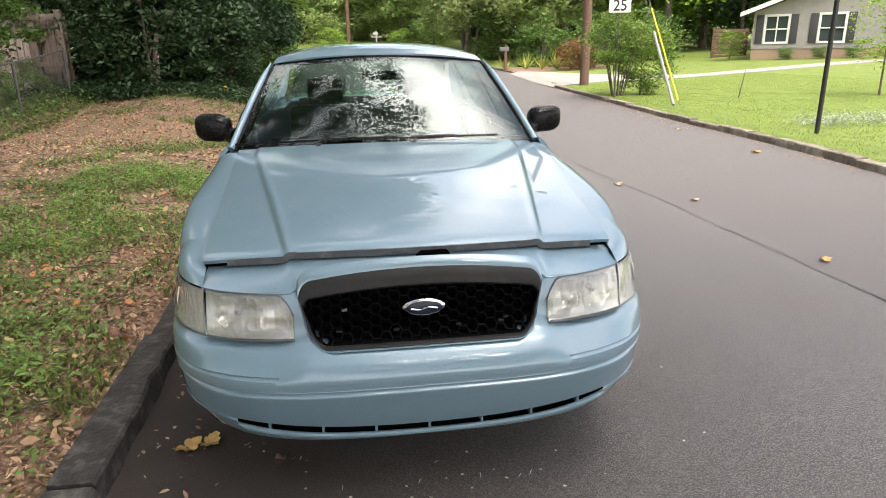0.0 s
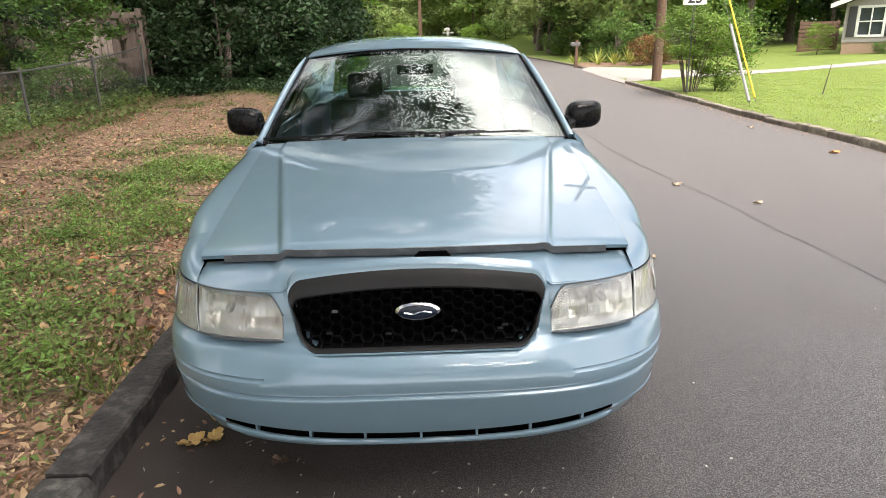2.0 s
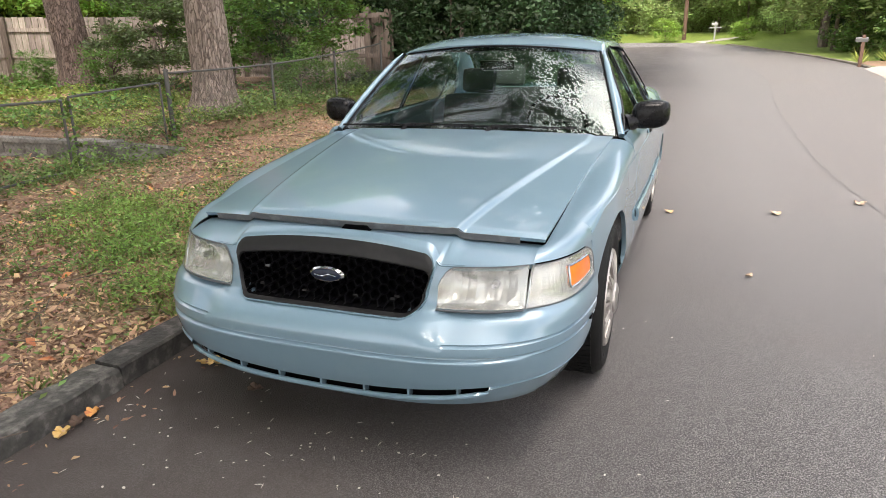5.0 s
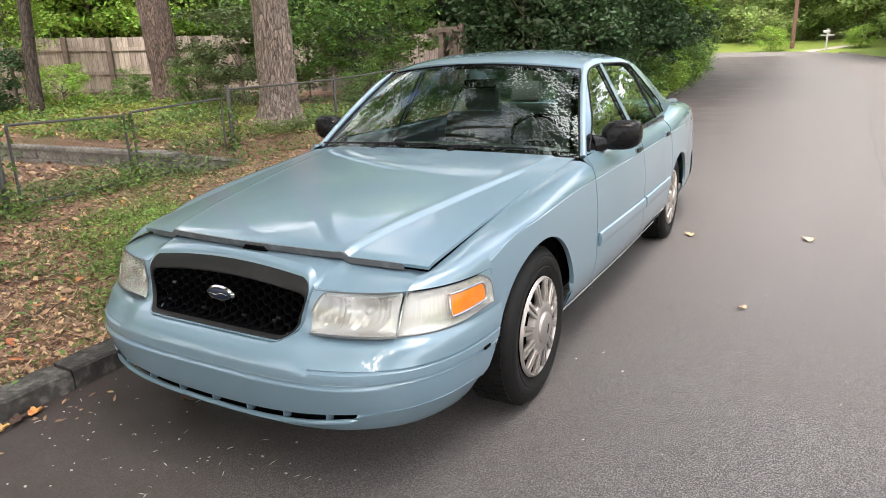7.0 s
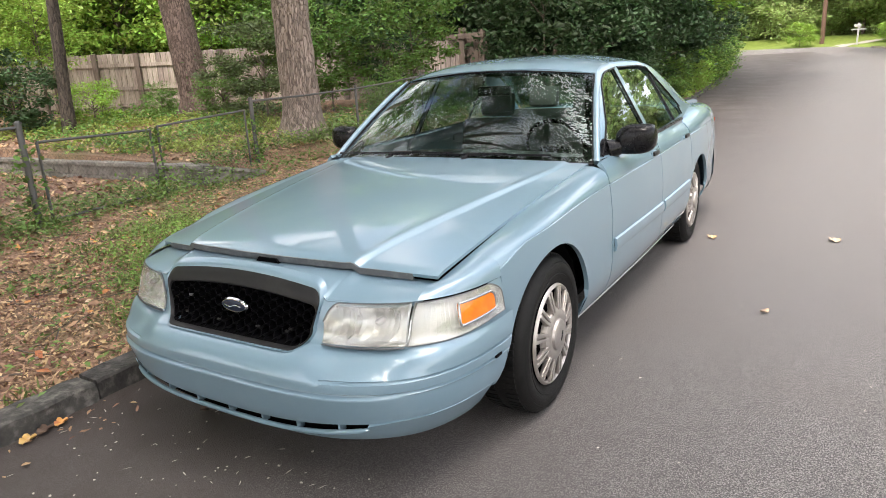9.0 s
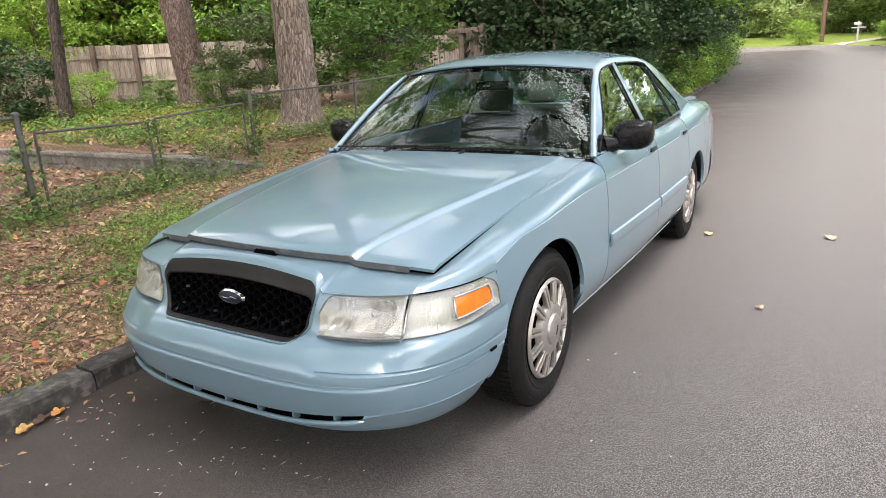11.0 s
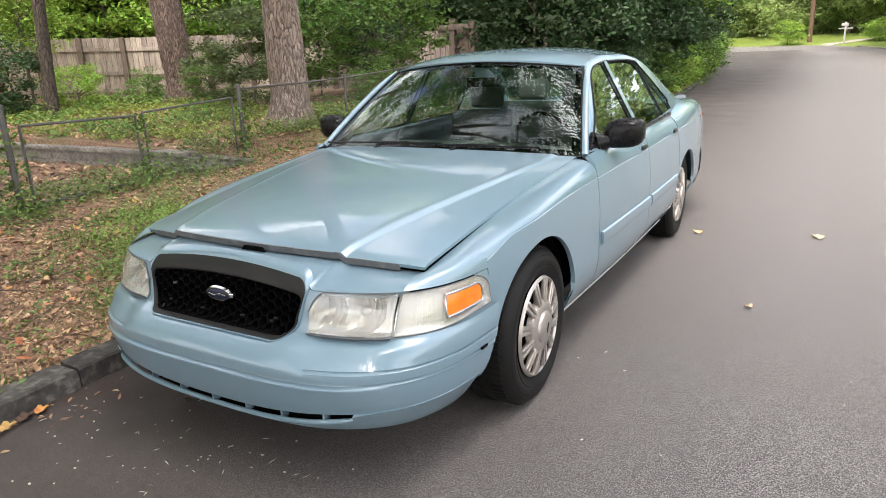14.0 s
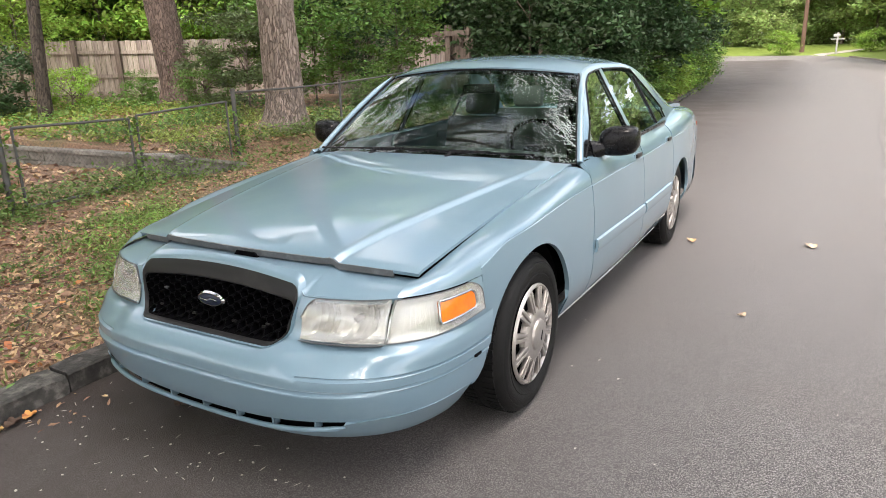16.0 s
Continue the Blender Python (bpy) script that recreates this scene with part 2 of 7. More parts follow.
def tube(pts, radii, sides=8, caps=True):
    """A round bar along points, with a radius at each."""
    pts = [Vector(p) for p in pts]
    if not hasattr(radii, "__len__"):
        radii = [radii] * len(pts)
    verts, faces = [], []
    up = Vector((0.13, 0.31, 0.94)).normalized()
    for i, p in enumerate(pts):
        d = (pts[min(i + 1, len(pts) - 1)] - pts[max(i - 1, 0)]).normalized()
        if abs(d.dot(up)) > 0.95:
            up = Vector((0.95, 0.1, 0.2)).normalized()
        a = d.cross(up).normalized()
        b = d.cross(a)
        up = -b if b.dot(up) < 0 else b
        a = d.cross(up).normalized()
        for k in range(sides):
            t = 2 * math.pi * k / sides
            verts.append(p + (a * math.cos(t) + up * math.sin(t)) * radii[i])
    for i in range(len(pts) - 1):
        for k in range(sides):
            q = (k + 1) % sides
            faces.append((i * sides + k, i * sides + q, (i + 1) * sides + q, (i + 1) * sides + k))
    if caps:
        faces.append(tuple(reversed(range(sides))))
        faces.append(tuple(range((len(pts) - 1) * sides, len(pts) * sides)))
    return np.array([tuple(v) for v in verts]), faces


def box(x0, x1, y0, y1, z0, z1, bevel=0.0, m=None):
    bm = bmesh.new()
    bmesh.ops.create_cube(bm, size=1.0)
    for v in bm.verts:
        v.co = Vector(((x0 + x1) / 2 + v.co.x * (x1 - x0), (y0 + y1) / 2 + v.co.y * (y1 - y0), (z0 + z1) / 2 + v.co.z * (z1 - z0)))
    if bevel:
        bmesh.ops.bevel(bm, geom=bm.edges[:], offset=bevel, segments=2, affect="EDGES", profile=0.6)
    if m is not None:
        bmesh.ops.transform(bm, matrix=m, verts=bm.verts)
    v = np.array([tuple(q.co) for q in bm.verts])
    bm.verts.index_update()
    f = [tuple(q.index for q in face.verts) for face in bm.faces]
    bm.free()
    return v, f


def lathe(profile, centre, axis="x", n=48, sign=1):
    """Turns (along, radius) points about an axis through centre."""
    cx, cy, cz = centre
    verts, faces = [], []
    for a, r in profile:
        for k in range(n):
            t = 2 * math.pi * k / n
            verts.append((cx + sign * a, cy + r * math.cos(t), cz + r * math.sin(t)))
    for i in range(len(profile) - 1):
        for k in range(n):
            q = (k + 1) % n
            f = (i * n + k, i * n + q, (i + 1) * n + q, (i + 1) * n + k)
            faces.append(f if sign > 0 else f[::-1])
    return np.array(verts), faces


# ---- ground, road and kerbs ----
ROAD_L = curve((-80, -1.0), (-10, -1.0), (0, -1.085), (1.3, -1.11), (5, -1.25), (12, -1.6), (22.7, -2.2), (38, -3.5), (52, -4.9), (60, -10), (64, -22), (66, -60))
ROAD_R = curve((-80, 4.6), (-10, 5.0), (0, 5.45), (4.8, 5.82), (7.8, 6.12), (10.3, 6.25), (14.2, 6.66), (21.9, 7.4), (36, 8.7), (44, 8.2), (54, 6.2), (64, 2.9), (70, -6), (74, -22), (76, -60))
KERB = 0.095


def base_z(y):
    y = np.asarray(y, float)
    return np.where(y < 18, 0, np.where(y < 66, 0.0006 * (y - 18) ** 2, 1.382 + 0.03 * (y - 66)))


def ground_z(x, y):
    x, y = np.asarray(x, float), np.asarray(y, float)
    l, r = ROAD_L(y), ROAD_R(y)
    tl, tr = l - 0.13 - x, x - r - 0.13
    z = base_z(y) + np.where((tl > 0) | (tr > 0), KERB - 0.02, -0.06)
    verge = np.interp(y, [0, 6, 9, 11.3, 14, 20, 40], [-0.05, -0.03, 0.06, 0.17, 0.42, 0.45, 0.3])
    z = z + np.where(tl > 0, verge * smooth(0, 2.5, tl), 0)
    yard = (x < -5.75) & (y > 4.8)
    z = z + np.where(yard, np.clip(0.24 - 0.03 * np.clip(y - 8, 0, 8), 0, 0.3) + 0.035 * np.clip(-5.8 - x, 0, 12), 0)
    z = z + np.where(tr > 0, 0.03 * smooth(0, 1.0, tr) + 0.65 * smooth(1.5, 17, tr) * smooth(-10, 25, y), 0)
    near = (x > -16) & (x < 12) & (y > -6) & (y < 30)
    z = z + np.where((tl > 0.1) | (tr > 0.1), 0.02 * np.sin(x * 2.1 + 0.7 * y) * np.sin(y * 1.7 - x), 0) * near
    return z


def axis(*pieces):
    out = []
    for a, b, step in pieces:
        out += list(np.arange(a, b, step))
    return np.array(sorted(set(np.round(out, 4))))


gx = axis((-400, -60, 20), (-60, -16, 2.0), (-16, 10, 0.22), (10, 40, 0.8), (40, 120, 5), (120, 420, 25))
gy = axis((-120, -6, 4.0), (-6, 4.7, 0.3), (4.7, 4.9, 0.05), (4.9, 20, 0.3), (20, 80, 1.0), (80, 200, 8), (200, 900, 40))
GX, GY = np.meshgrid(gx, gy, indexing="ij")
# pull grid lines onto the kerb lines
for edge, off in ((ROAD_L, -0.07), (ROAD_R, 0.07)):
    for j, y in enumerate(gy):
        e = float(edge(y)) + off
        i = int(np.argmin(np.abs(gx - e)))
        if abs(gx[i] - e) < 0.5 and 2 < i < len(gx) - 3:
            GX[i, j] = e
GZ = ground_z(GX, GY)

ROAD_MAT = surface("asphalt", [(0.36, (0.041, 0.038, 0.036)), (0.5, (0.110, 0.101, 0.096)), (0.63, (0.275, 0.255, 0.243))], scale=210, rough=0.74, bump=0.7, bump_scale=240, detail=2.5,
                   wear=((0.135, 0.114, 0.105), 0.22, 0.6))
PATCH_MAT = surface("darker_asphalt", [(0.36, (0.033, 0.031, 0.030)), (0.5, (0.099, 0.093, 0.090)), (0.63, (0.285, 0.268, 0.258))], scale=210, rough=0.72, bump=0.65, bump_scale=240, detail=2.5,
                    wear=((0.115, 0.098, 0.090), 0.5, 0.45))
nt = PATCH_MAT.node_tree
tc = nt.nodes.new("ShaderNodeTexCoord")
sx = nt.nodes.new("ShaderNodeSeparateXYZ")
nt.links.new(tc.outputs["Object"], sx.inputs["Vector"])
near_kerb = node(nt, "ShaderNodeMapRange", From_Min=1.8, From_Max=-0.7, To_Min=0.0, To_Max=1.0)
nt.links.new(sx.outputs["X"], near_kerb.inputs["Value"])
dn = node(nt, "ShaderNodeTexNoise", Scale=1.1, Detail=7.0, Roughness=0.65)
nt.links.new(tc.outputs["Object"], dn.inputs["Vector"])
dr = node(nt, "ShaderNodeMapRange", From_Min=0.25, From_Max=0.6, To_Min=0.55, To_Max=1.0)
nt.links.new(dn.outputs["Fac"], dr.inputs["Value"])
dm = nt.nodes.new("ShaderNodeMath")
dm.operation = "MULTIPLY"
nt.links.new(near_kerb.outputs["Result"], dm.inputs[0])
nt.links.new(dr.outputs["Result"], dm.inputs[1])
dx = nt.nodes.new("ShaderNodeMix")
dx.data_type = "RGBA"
dx.inputs[7].default_value = (0.045, 0.034, 0.029, 1)      # gutter dirt, and painted-in shade of car and trees, thinning out from the kerb
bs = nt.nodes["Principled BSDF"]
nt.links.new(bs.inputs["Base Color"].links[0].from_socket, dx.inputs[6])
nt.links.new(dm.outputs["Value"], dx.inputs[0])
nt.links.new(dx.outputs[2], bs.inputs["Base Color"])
LITTER = surface("leaf_litter_soil", [(0.30, (0.065, 0.037, 0.023)), (0.45, (0.18, 0.105, 0.066)), (0.58, (0.30, 0.19, 0.125)), (0.72, (0.42, 0.30, 0.205))], scale=34, rough=0.95, bump=1.0, bump_scale=40,
                 wear=((0.10, 0.13, 0.04), 0.45, 0.6))
LAWN = surface("mown_lawn", [(0.3, (0.10, 0.145, 0.02)), (0.6, (0.155, 0.21, 0.032)), (0.8, (0.21, 0.25, 0.055))], scale=3.0, rough=0.9, bump=1.0, bump_scale=60, wear=((0.17, 0.20, 0.05), 0.25, 0.5))
STONE = surface("weathered_kerb_stone", [(0.3, (0.020, 0.019, 0.018)), (0.52, (0.05, 0.047, 0.043)), (0.7, (0.15, 0.138, 0.125))], scale=14, rough=0.85, bump=1.0, bump_scale=45, vary=0.25, wear=((0.035, 0.035, 0.028), 3, 0.8))
STONE_R = surface("pale_kerb_stone", [(0.3, (0.10, 0.083, 0.066)), (0.55, (0.22, 0.19, 0.15)), (0.75, (0.36, 0.32, 0.26))], scale=9, rough=0.85, bump=0.7, bump_scale=30, vary=0.25, wear=((0.08, 0.07, 0.05), 3, 0.8))
CONCRETE = surface("pale_concrete", [(0.3, (0.27, 0.25, 0.225)), (0.7, (0.36, 0.335, 0.30))], scale=6, rough=0.85, bump=0.3, wear=((0.36, 0.32, 0.27), 1.0, 0.5))

verts, faces = grid(np.stack([GX, GY, GZ], 2))
ground_me = to_mesh("ground", verts, faces, LITTER)
ground_me.materials.append(LAWN)
cen = verts[np.array(faces)].mean(axis=1)
right = cen[:, 0] > ROAD_R(cen[:, 1]) - 0.5
yard_lawn = (cen[:, 1] > 66) | ((cen[:, 0] < -40))
ground_me.polygons.foreach_set("material_index", (right | yard_lawn).astype(int))
tagged(new("ground", ground_me), "ground with brown leaf litter, weeds and lawn", "ground", kind="structure")

ry = axis((-120, -4, 4), (-4, 16, 0.5), (16, 78, 1.0))
P = [[(l + (r - l) * k, y, float(base_z(y))) for k in np.linspace(0, 1, 13)] for y, l, r in zip(ry, ROAD_L(ry), ROAD_R(ry))]
single("road", grid(P, True), ROAD_MAT, "grey asphalt road with a resurfaced lane", "road", kind="structure")
SEAM = curve((-20, 2.75), (0, 2.83), (3, 2.79), (6.5, 2.66), (12, 2.85), (29, 3.9), (45, 3.4), (60, 0))
ry = axis((-20, -4, 2), (-4, 10, 0.25), (10, 61, 0.7))
P = []
for y, l, r in zip(ry, ROAD_L(ry), SEAM(ry)):
    w = 0.03 * noise.noise(Vector((y * 1.3, 0.5, 0))) + 0.02 * noise.noise(Vector((y * 5.1, 0.5, 0)))
    P.append([(l + 0.005, y, float(base_z(y)) + 0.006)] + [(l + (r + w - l) * k, y, float(base_z(y)) + 0.006) for k in np.linspace(0.1, 0.994, 9)] + [(r + w, y, float(base_z(y)) + 0.001)])
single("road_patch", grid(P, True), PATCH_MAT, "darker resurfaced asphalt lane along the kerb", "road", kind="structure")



ry = axis((-6, 12, 0.08), (12, 34, 0.4))
P = []
for y, r in zip(ry, SEAM(ry)):
    w = 0.03 * noise.noise(Vector((y * 1.3, 0.5, 0))) + 0.02 * noise.noise(Vector((y * 5.1, 0.5, 0)))
    half = 0.013 + 0.009 * noise.noise(Vector((y * 3.3, 0, 0))) + 0.008 * noise.noise(Vector((y * 12, 4, 0)))
    P.append([(r + w - half + 0.004, y, float(base_z(y)) + 0.0072), (r + w + half + 0.006, y, float(base_z(y)) + 0.0035)])
SEAM_MAT = surface("tarry_seam", [(0.34, (0.038, 0.036, 0.035)), (0.5, (0.098, 0.094, 0.091)), (0.66, (0.235, 0.224, 0.217))], scale=210, rough=0.8, bump=0.6, bump_scale=200)
single("road_seam", grid(P, True), SEAM_MAT, "darker seam along the resurfaced lane", "road", kind="structure")


def kerb_stones(name, edge, side, y0, y1, gaps, mat, label, height, rough=0.011):
    """A run of rough kerb stones, each an object of its own under the kerb."""
    kerb = thing(name, (float(edge(y0)), y0, 0), label, "kerb", kind="structure")
    rnd = random.Random(4)
    y = y0
    while y < y1:
        n = rnd.uniform(0.55, 1.25)
        ye = min(y + n, y1)
        if not any(a < (y + ye) / 2 < b for a, b in gaps):
            k = 10
            w0, hh = 0.15 + rnd.uniform(-0.012, 0.012) + rough - 0.011, height + rnd.uniform(-1.1, 1.1) * rough
            jut = rnd.uniform(-0.012, 0.012)
            rows = []
            for i in range(k + 1):
                yy = y + 0.006 + (ye - y - 0.012) * i / k
                e = float(edge(yy)) + side * jut
                b = float(base_z(yy))
                q = [rnd.uniform(-rough, rough) for _ in range(5)]
                end = 0.006 if i in (0, k) else 0.0
                rows.append([(e + side * q[0], yy, b - 0.05), (e + side * (0.004 + q[1]), yy, b + hh * 0.55), (e + side * (0.006 + q[2]), yy, b + hh - 0.012 - end), (e + side * (0.016 + q[2]), yy, b + hh - end),
                             (e + side * w0 * 0.6, yy, b + hh + q[3] * 0.6 - end), (e + side * w0, yy, b + hh + q[4] * 0.5 - end), (e + side * (w0 + 0.01), yy, b - 0.02)])
            v, f = grid(rows, side > 0)
            m = 7
            f += [tuple(range(m)) if side < 0 else tuple(reversed(range(m))), tuple(reversed(range(k * m, k * m + m))) if side < 0 else tuple(range(k * m, k * m + m))]
            part("kerb_stone", (v, f), mat, kerb, sharp=22)
        y = ye


kerb_stones("kerb_west", ROAD_L, -1, -4, 40, (), STONE, "low dark weathered stone kerb", KERB)
kerb_stones("kerb_east", ROAD_R, 1, -3, 62, ((21.9, 33.4),), STONE_R, "low irregular brown stone kerb beside the lawn", 0.095, 0.014)

# driveway apron and the path over the lawn
P = []
for k in np.linspace(0, 1, 25):
    x = 7.35 + 15 * k
    near = 22.0 + 1.0 * smooth(0, 0.18, k)
    far = 33.3 - 8.9 * smooth(0, 0.42, k)
    P.append([(x + (1.0 * (1 - k)) * j, near + (far - near) * j, max(float(ground_z(x + (1.0 * (1 - k)) * j, near + (far - near) * j)), float(base_z(near))) + 0.03) for j in np.linspace(0, 1, 9)])
single("driveway", shell(P, 0.05, False), CONCRETE, "pale concrete driveway crossing the lawn", "driveway", kind="structure")

P = [[(x + 0.9 * (y - 65), y, float(ground_z(x + 0.9 * (y - 65), y)) + 0.03) for y in np.linspace(65.0, 68.4, 8)] for x in np.linspace(0.6, 2.4, 6)]
single("driveway", shell(P, 0.05, False), CONCRETE, "pale concrete driveway beyond the bend", "driveway", kind="structure")


# ---- things beside the road ----
WOOD_OLD = surface("weathered_fence_wood", [(0.3, (0.21, 0.165, 0.135)), (0.55, (0.38, 0.32, 0.275)), (0.75, (0.52, 0.455, 0.40))], scale=6, rough=0.85, stretch=(6, 6, 0.6), bump=0.5, vary=0.22, wear=((0.10, 0.085, 0.07), 1.2, 0.6))
WOOD_DARK = surface("dark_fence_post_wood", [(0.3, (0.09, 0.066, 0.052)), (0.7, (0.19, 0.15, 0.125))], scale=6, rough=0.85, stretch=(6, 6, 0.6), bump=0.5)
PALE_GUARD = plain("pale_grey_guard", (0.27, 0.275, 0.265), 0.6)
GALV = plain("galvanised_steel", (0.10, 0.10, 0.098), 0.55, 0.3, scale=25, wear=((0.11, 0.085, 0.065), 6, 0.7))
BLOCK = surface("concrete_wall_block", [(0.3, (0.11, 0.10, 0.09)), (0.55, (0.21, 0.195, 0.175)), (0.8, (0.33, 0.31, 0.285))], scale=8, rough=0.9, bump=0.5, vary=0.15, wear=((0.08, 0.09, 0.06), 2, 0.7))


def bark_mat(name, plate_a, plate_b, fissure):
    """Plated bark: upright cracked plates with dark fissures between."""
    m = bpy.data.materials.new(name)
    m.use_nodes = True
    nt = m.node_tree
    b = nt.nodes["Principled BSDF"]
    tc = nt.nodes.new("ShaderNodeTexCoord")
    mp = nt.nodes.new("ShaderNodeMapping")
    mp.inputs["Scale"].default_value = (1, 1, 0.24)
    wob = node(nt, "ShaderNodeTexNoise", Scale=7.0, Detail=4.0)
    mixv = nt.nodes.new("ShaderNodeMix")
    mixv.data_type = "VECTOR"
    mixv.inputs[0].default_value = 0.14
    nt.links.new(tc.outputs["Object"], mp.inputs["Vector"])
    nt.links.new(mp.outputs["Vector"], wob.inputs["Vector"])
    nt.links.new(mp.outputs["Vector"], mixv.inputs[4])
    nt.links.new(wob.outputs["Color"], mixv.inputs[5])
    vo = node(nt, "ShaderNodeTexVoronoi", Scale=27.0)
    vo.feature = "DISTANCE_TO_EDGE"
    vc = node(nt, "ShaderNodeTexVoronoi", Scale=27.0)
    for v in (vo, vc):
        nt.links.new(mixv.outputs[1], v.inputs["Vector"])
    crack = ramp(nt, [(0.0, (0, 0, 0)), (0.10, (1, 1, 1))])
    nt.links.new(vo.outputs["Distance"], crack.inputs["Fac"])
    nz = node(nt, "ShaderNodeTexNoise", Scale=38.0, Detail=6.0)
    nt.links.new(mp.outputs["Vector"], nz.inputs["Vector"])
    tint = ramp(nt, [(0.25, plate_a), (0.75, plate_b)])
    nt.links.new(nz.outputs["Fac"], tint.inputs["Fac"])
    hs = nt.nodes.new("ShaderNodeHueSaturation")
    sp = nt.nodes.new("ShaderNodeSeparateColor")
    mr = node(nt, "ShaderNodeMapRange", To_Min=0.7, To_Max=1.25)
    nt.links.new(vc.outputs["Color"], sp.inputs["Color"])
    nt.links.new(sp.outputs[0], mr.inputs["Value"])
    nt.links.new(mr.outputs["Result"], hs.inputs["Value"])
    nt.links.new(tint.outputs["Color"], hs.inputs["Color"])
    mx = nt.nodes.new("ShaderNodeMix")
    mx.data_type = "RGBA"
    mx.inputs[6].default_value = (*fissure, 1)
    nt.links.new(crack.outputs["Color"], mx.inputs[0])
    nt.links.new(hs.outputs["Color"], mx.inputs[7])
    nt.links.new(mx.outputs[2], b.inputs["Base Color"])
    bp = node(nt, "ShaderNodeBump", Strength=1.0, Distance=0.03)
    nt.links.new(crack.outputs["Color"], bp.inputs["Height"])
    nt.links.new(bp.outputs["Normal"], b.inputs["Normal"])
    b.inputs["Roughness"].default_value = 0.92
    return m


BARK = bark_mat("pine_bark", (0.17, 0.128, 0.107), (0.34, 0.275, 0.235), (0.13, 0.094, 0.077))
BARK_RED = bark_mat("reddish_pine_bark", (0.11, 0.072, 0.058), (0.24, 0.175, 0.15), (0.065, 0.042, 0.034))
WIRE = plain("dull_fence_wire", (0.075, 0.073, 0.07), 0.6, 0.3)
POLE = surface("creosoted_pole", [(0.3, (0.09, 0.05, 0.035)), (0.7, (0.17, 0.10, 0.07))], scale=4, rough=0.85, stretch=(5, 5, 0.4), bump=0.5)
WHITE = plain("white_paint", (0.78, 0.78, 0.76), 0.5)
YELLOW = plain("yellow_guard", (0.80, 0.48, 0.02), 0.5)
INK = plain("black_paint", (0.015, 0.015, 0.016), 0.5)
SIDING = surface("grey_siding", [(0.3, (0.27, 0.25, 0.235)), (0.7, (0.32, 0.30, 0.285))], scale=4, rough=0.8)
SHUTTER = plain("charcoal_shutter", (0.05, 0.05, 0.055), 0.6)
ROOFING = surface("asphalt_shingle", [(0.3, (0.10, 0.095, 0.09)), (0.7, (0.18, 0.17, 0.16))], scale=30, rough=0.95, bump=0.5)
BRICK = surface("tan_foundation", [(0.3, (0.28, 0.19, 0.13)), (0.7, (0.40, 0.29, 0.21))], scale=20, rough=0.9, bump=0.4)
PANE = plain("dark_window_pane", (0.05, 0.065, 0.07), 0.05, spec=0.8)

FENCE_POSTS = [(-5.15, -1.2), (-5.3, 2.2), (-5.82, 5.84), (-5.88, 8.5), (-5.86, 10.75), (-5.95, 13.2)]


def gz(x, y):
    return float(ground_z(x, y))


def chain_wire(a, b, h, cell=0.055):
    """Diamond wire mesh between two posts: slanted wires both ways."""
    (xa, ya, za), (xb, yb, zb) = a, b
    L = math.dist((xa, ya), (xb, yb))
    parts = []
    n = int((L + h) / cell)
    for k in range(n):
        s = k * cell
        for lean in (1, -1):
            p0 = (s, 0.0) if s < L else (L, s - L)
            p1 = (s - h, h) if s - h > 0 else (0.0, s)
            if lean < 0:
                p0, p1 = (L - p0[0], p0[1]), (L - p1[0], p1[1])
            q = []
            for u, w in (p0, p1):
                f = u / L
                q.append((xa + (xb - xa) * f, ya + (yb - ya) * f, za + (zb - za) * f + 0.03 + w))
            if math.dist(q[0], q[1]) > 0.03:
                parts.append(tube(q, 0.0011, 3, False))
    return join(*parts)


fence = thing("chain_link_fence", (-5.8, 5.8, gz(-5.8, 5.8)), "low galvanised chain-link fence with a top rail, grown with weeds", "fence")
TOPS = [1.12, 1.13, 1.15, 1.2, 1.34, 1.55]
for (x, y), top in zip(FENCE_POSTS, TOPS):
    z = gz(x, y)
    big = y in (2.2, 5.84)
    p = part("fence_post", tube([(x, y, z - 0.1), (x, y, top)], 0.032 if big else 0.023, 12), GALV, fence)
    part("post_cap", tube([(x, y, top), (x, y, top + 0.018), (x, y, top + 0.034)], [0.04 if big else 0.03, 0.038 if big else 0.028, 0.012], 12), GALV, p)
for k in (0, 2, 3, 4):
    (xa, ya), (xb, yb) = FENCE_POSTS[k], FENCE_POSTS[k + 1]
    ta, tb = TOPS[k] - 0.03, TOPS[k + 1] - 0.03
    part("top_rail", tube([(xa, ya, ta), ((xa + xb) / 2, (ya + yb) / 2, (ta + tb) / 2 - 0.012), (xb, yb, tb)], 0.016, 10), GALV, fence)
    part("wire_mesh", chain_wire((xa, ya, ta - 1.0), (xb, yb, tb - 1.0), 0.98), WIRE, fence, flat=True)


def gate_leaf(a, b, top_a, top_b):
    g = thing("fence_gate", (a[0], a[1], gz(*a)), "sagging chain-link gate leaf with a bent steel tube frame", "gate", "gate leaves")
    (xa, ya), (xb, yb) = a, b
    lo = 0.10
    for pts in ([(xa, ya, top_a), (xb, yb, top_b)], [(xa, ya, lo), (xb, yb, lo)], [(xa, ya, lo - 0.02), (xa, ya, top_a)], [(xb, yb, lo - 0.02), (xb, yb, top_b)]):
        part("frame_tube", tube(pts, 0.015, 8), GALV, g)
    part("wire_mesh", chain_wire((xa, ya, lo - 0.03), (xb, yb, lo - 0.03), min(top_a, top_b) - lo), WIRE, g, flat=True)


gate_leaf((-5.33, 2.36), (-5.55, 3.86), 0.93, 0.90)
gate_leaf((-5.57, 3.98), (-5.79, 5.66), 0.93, 1.0)

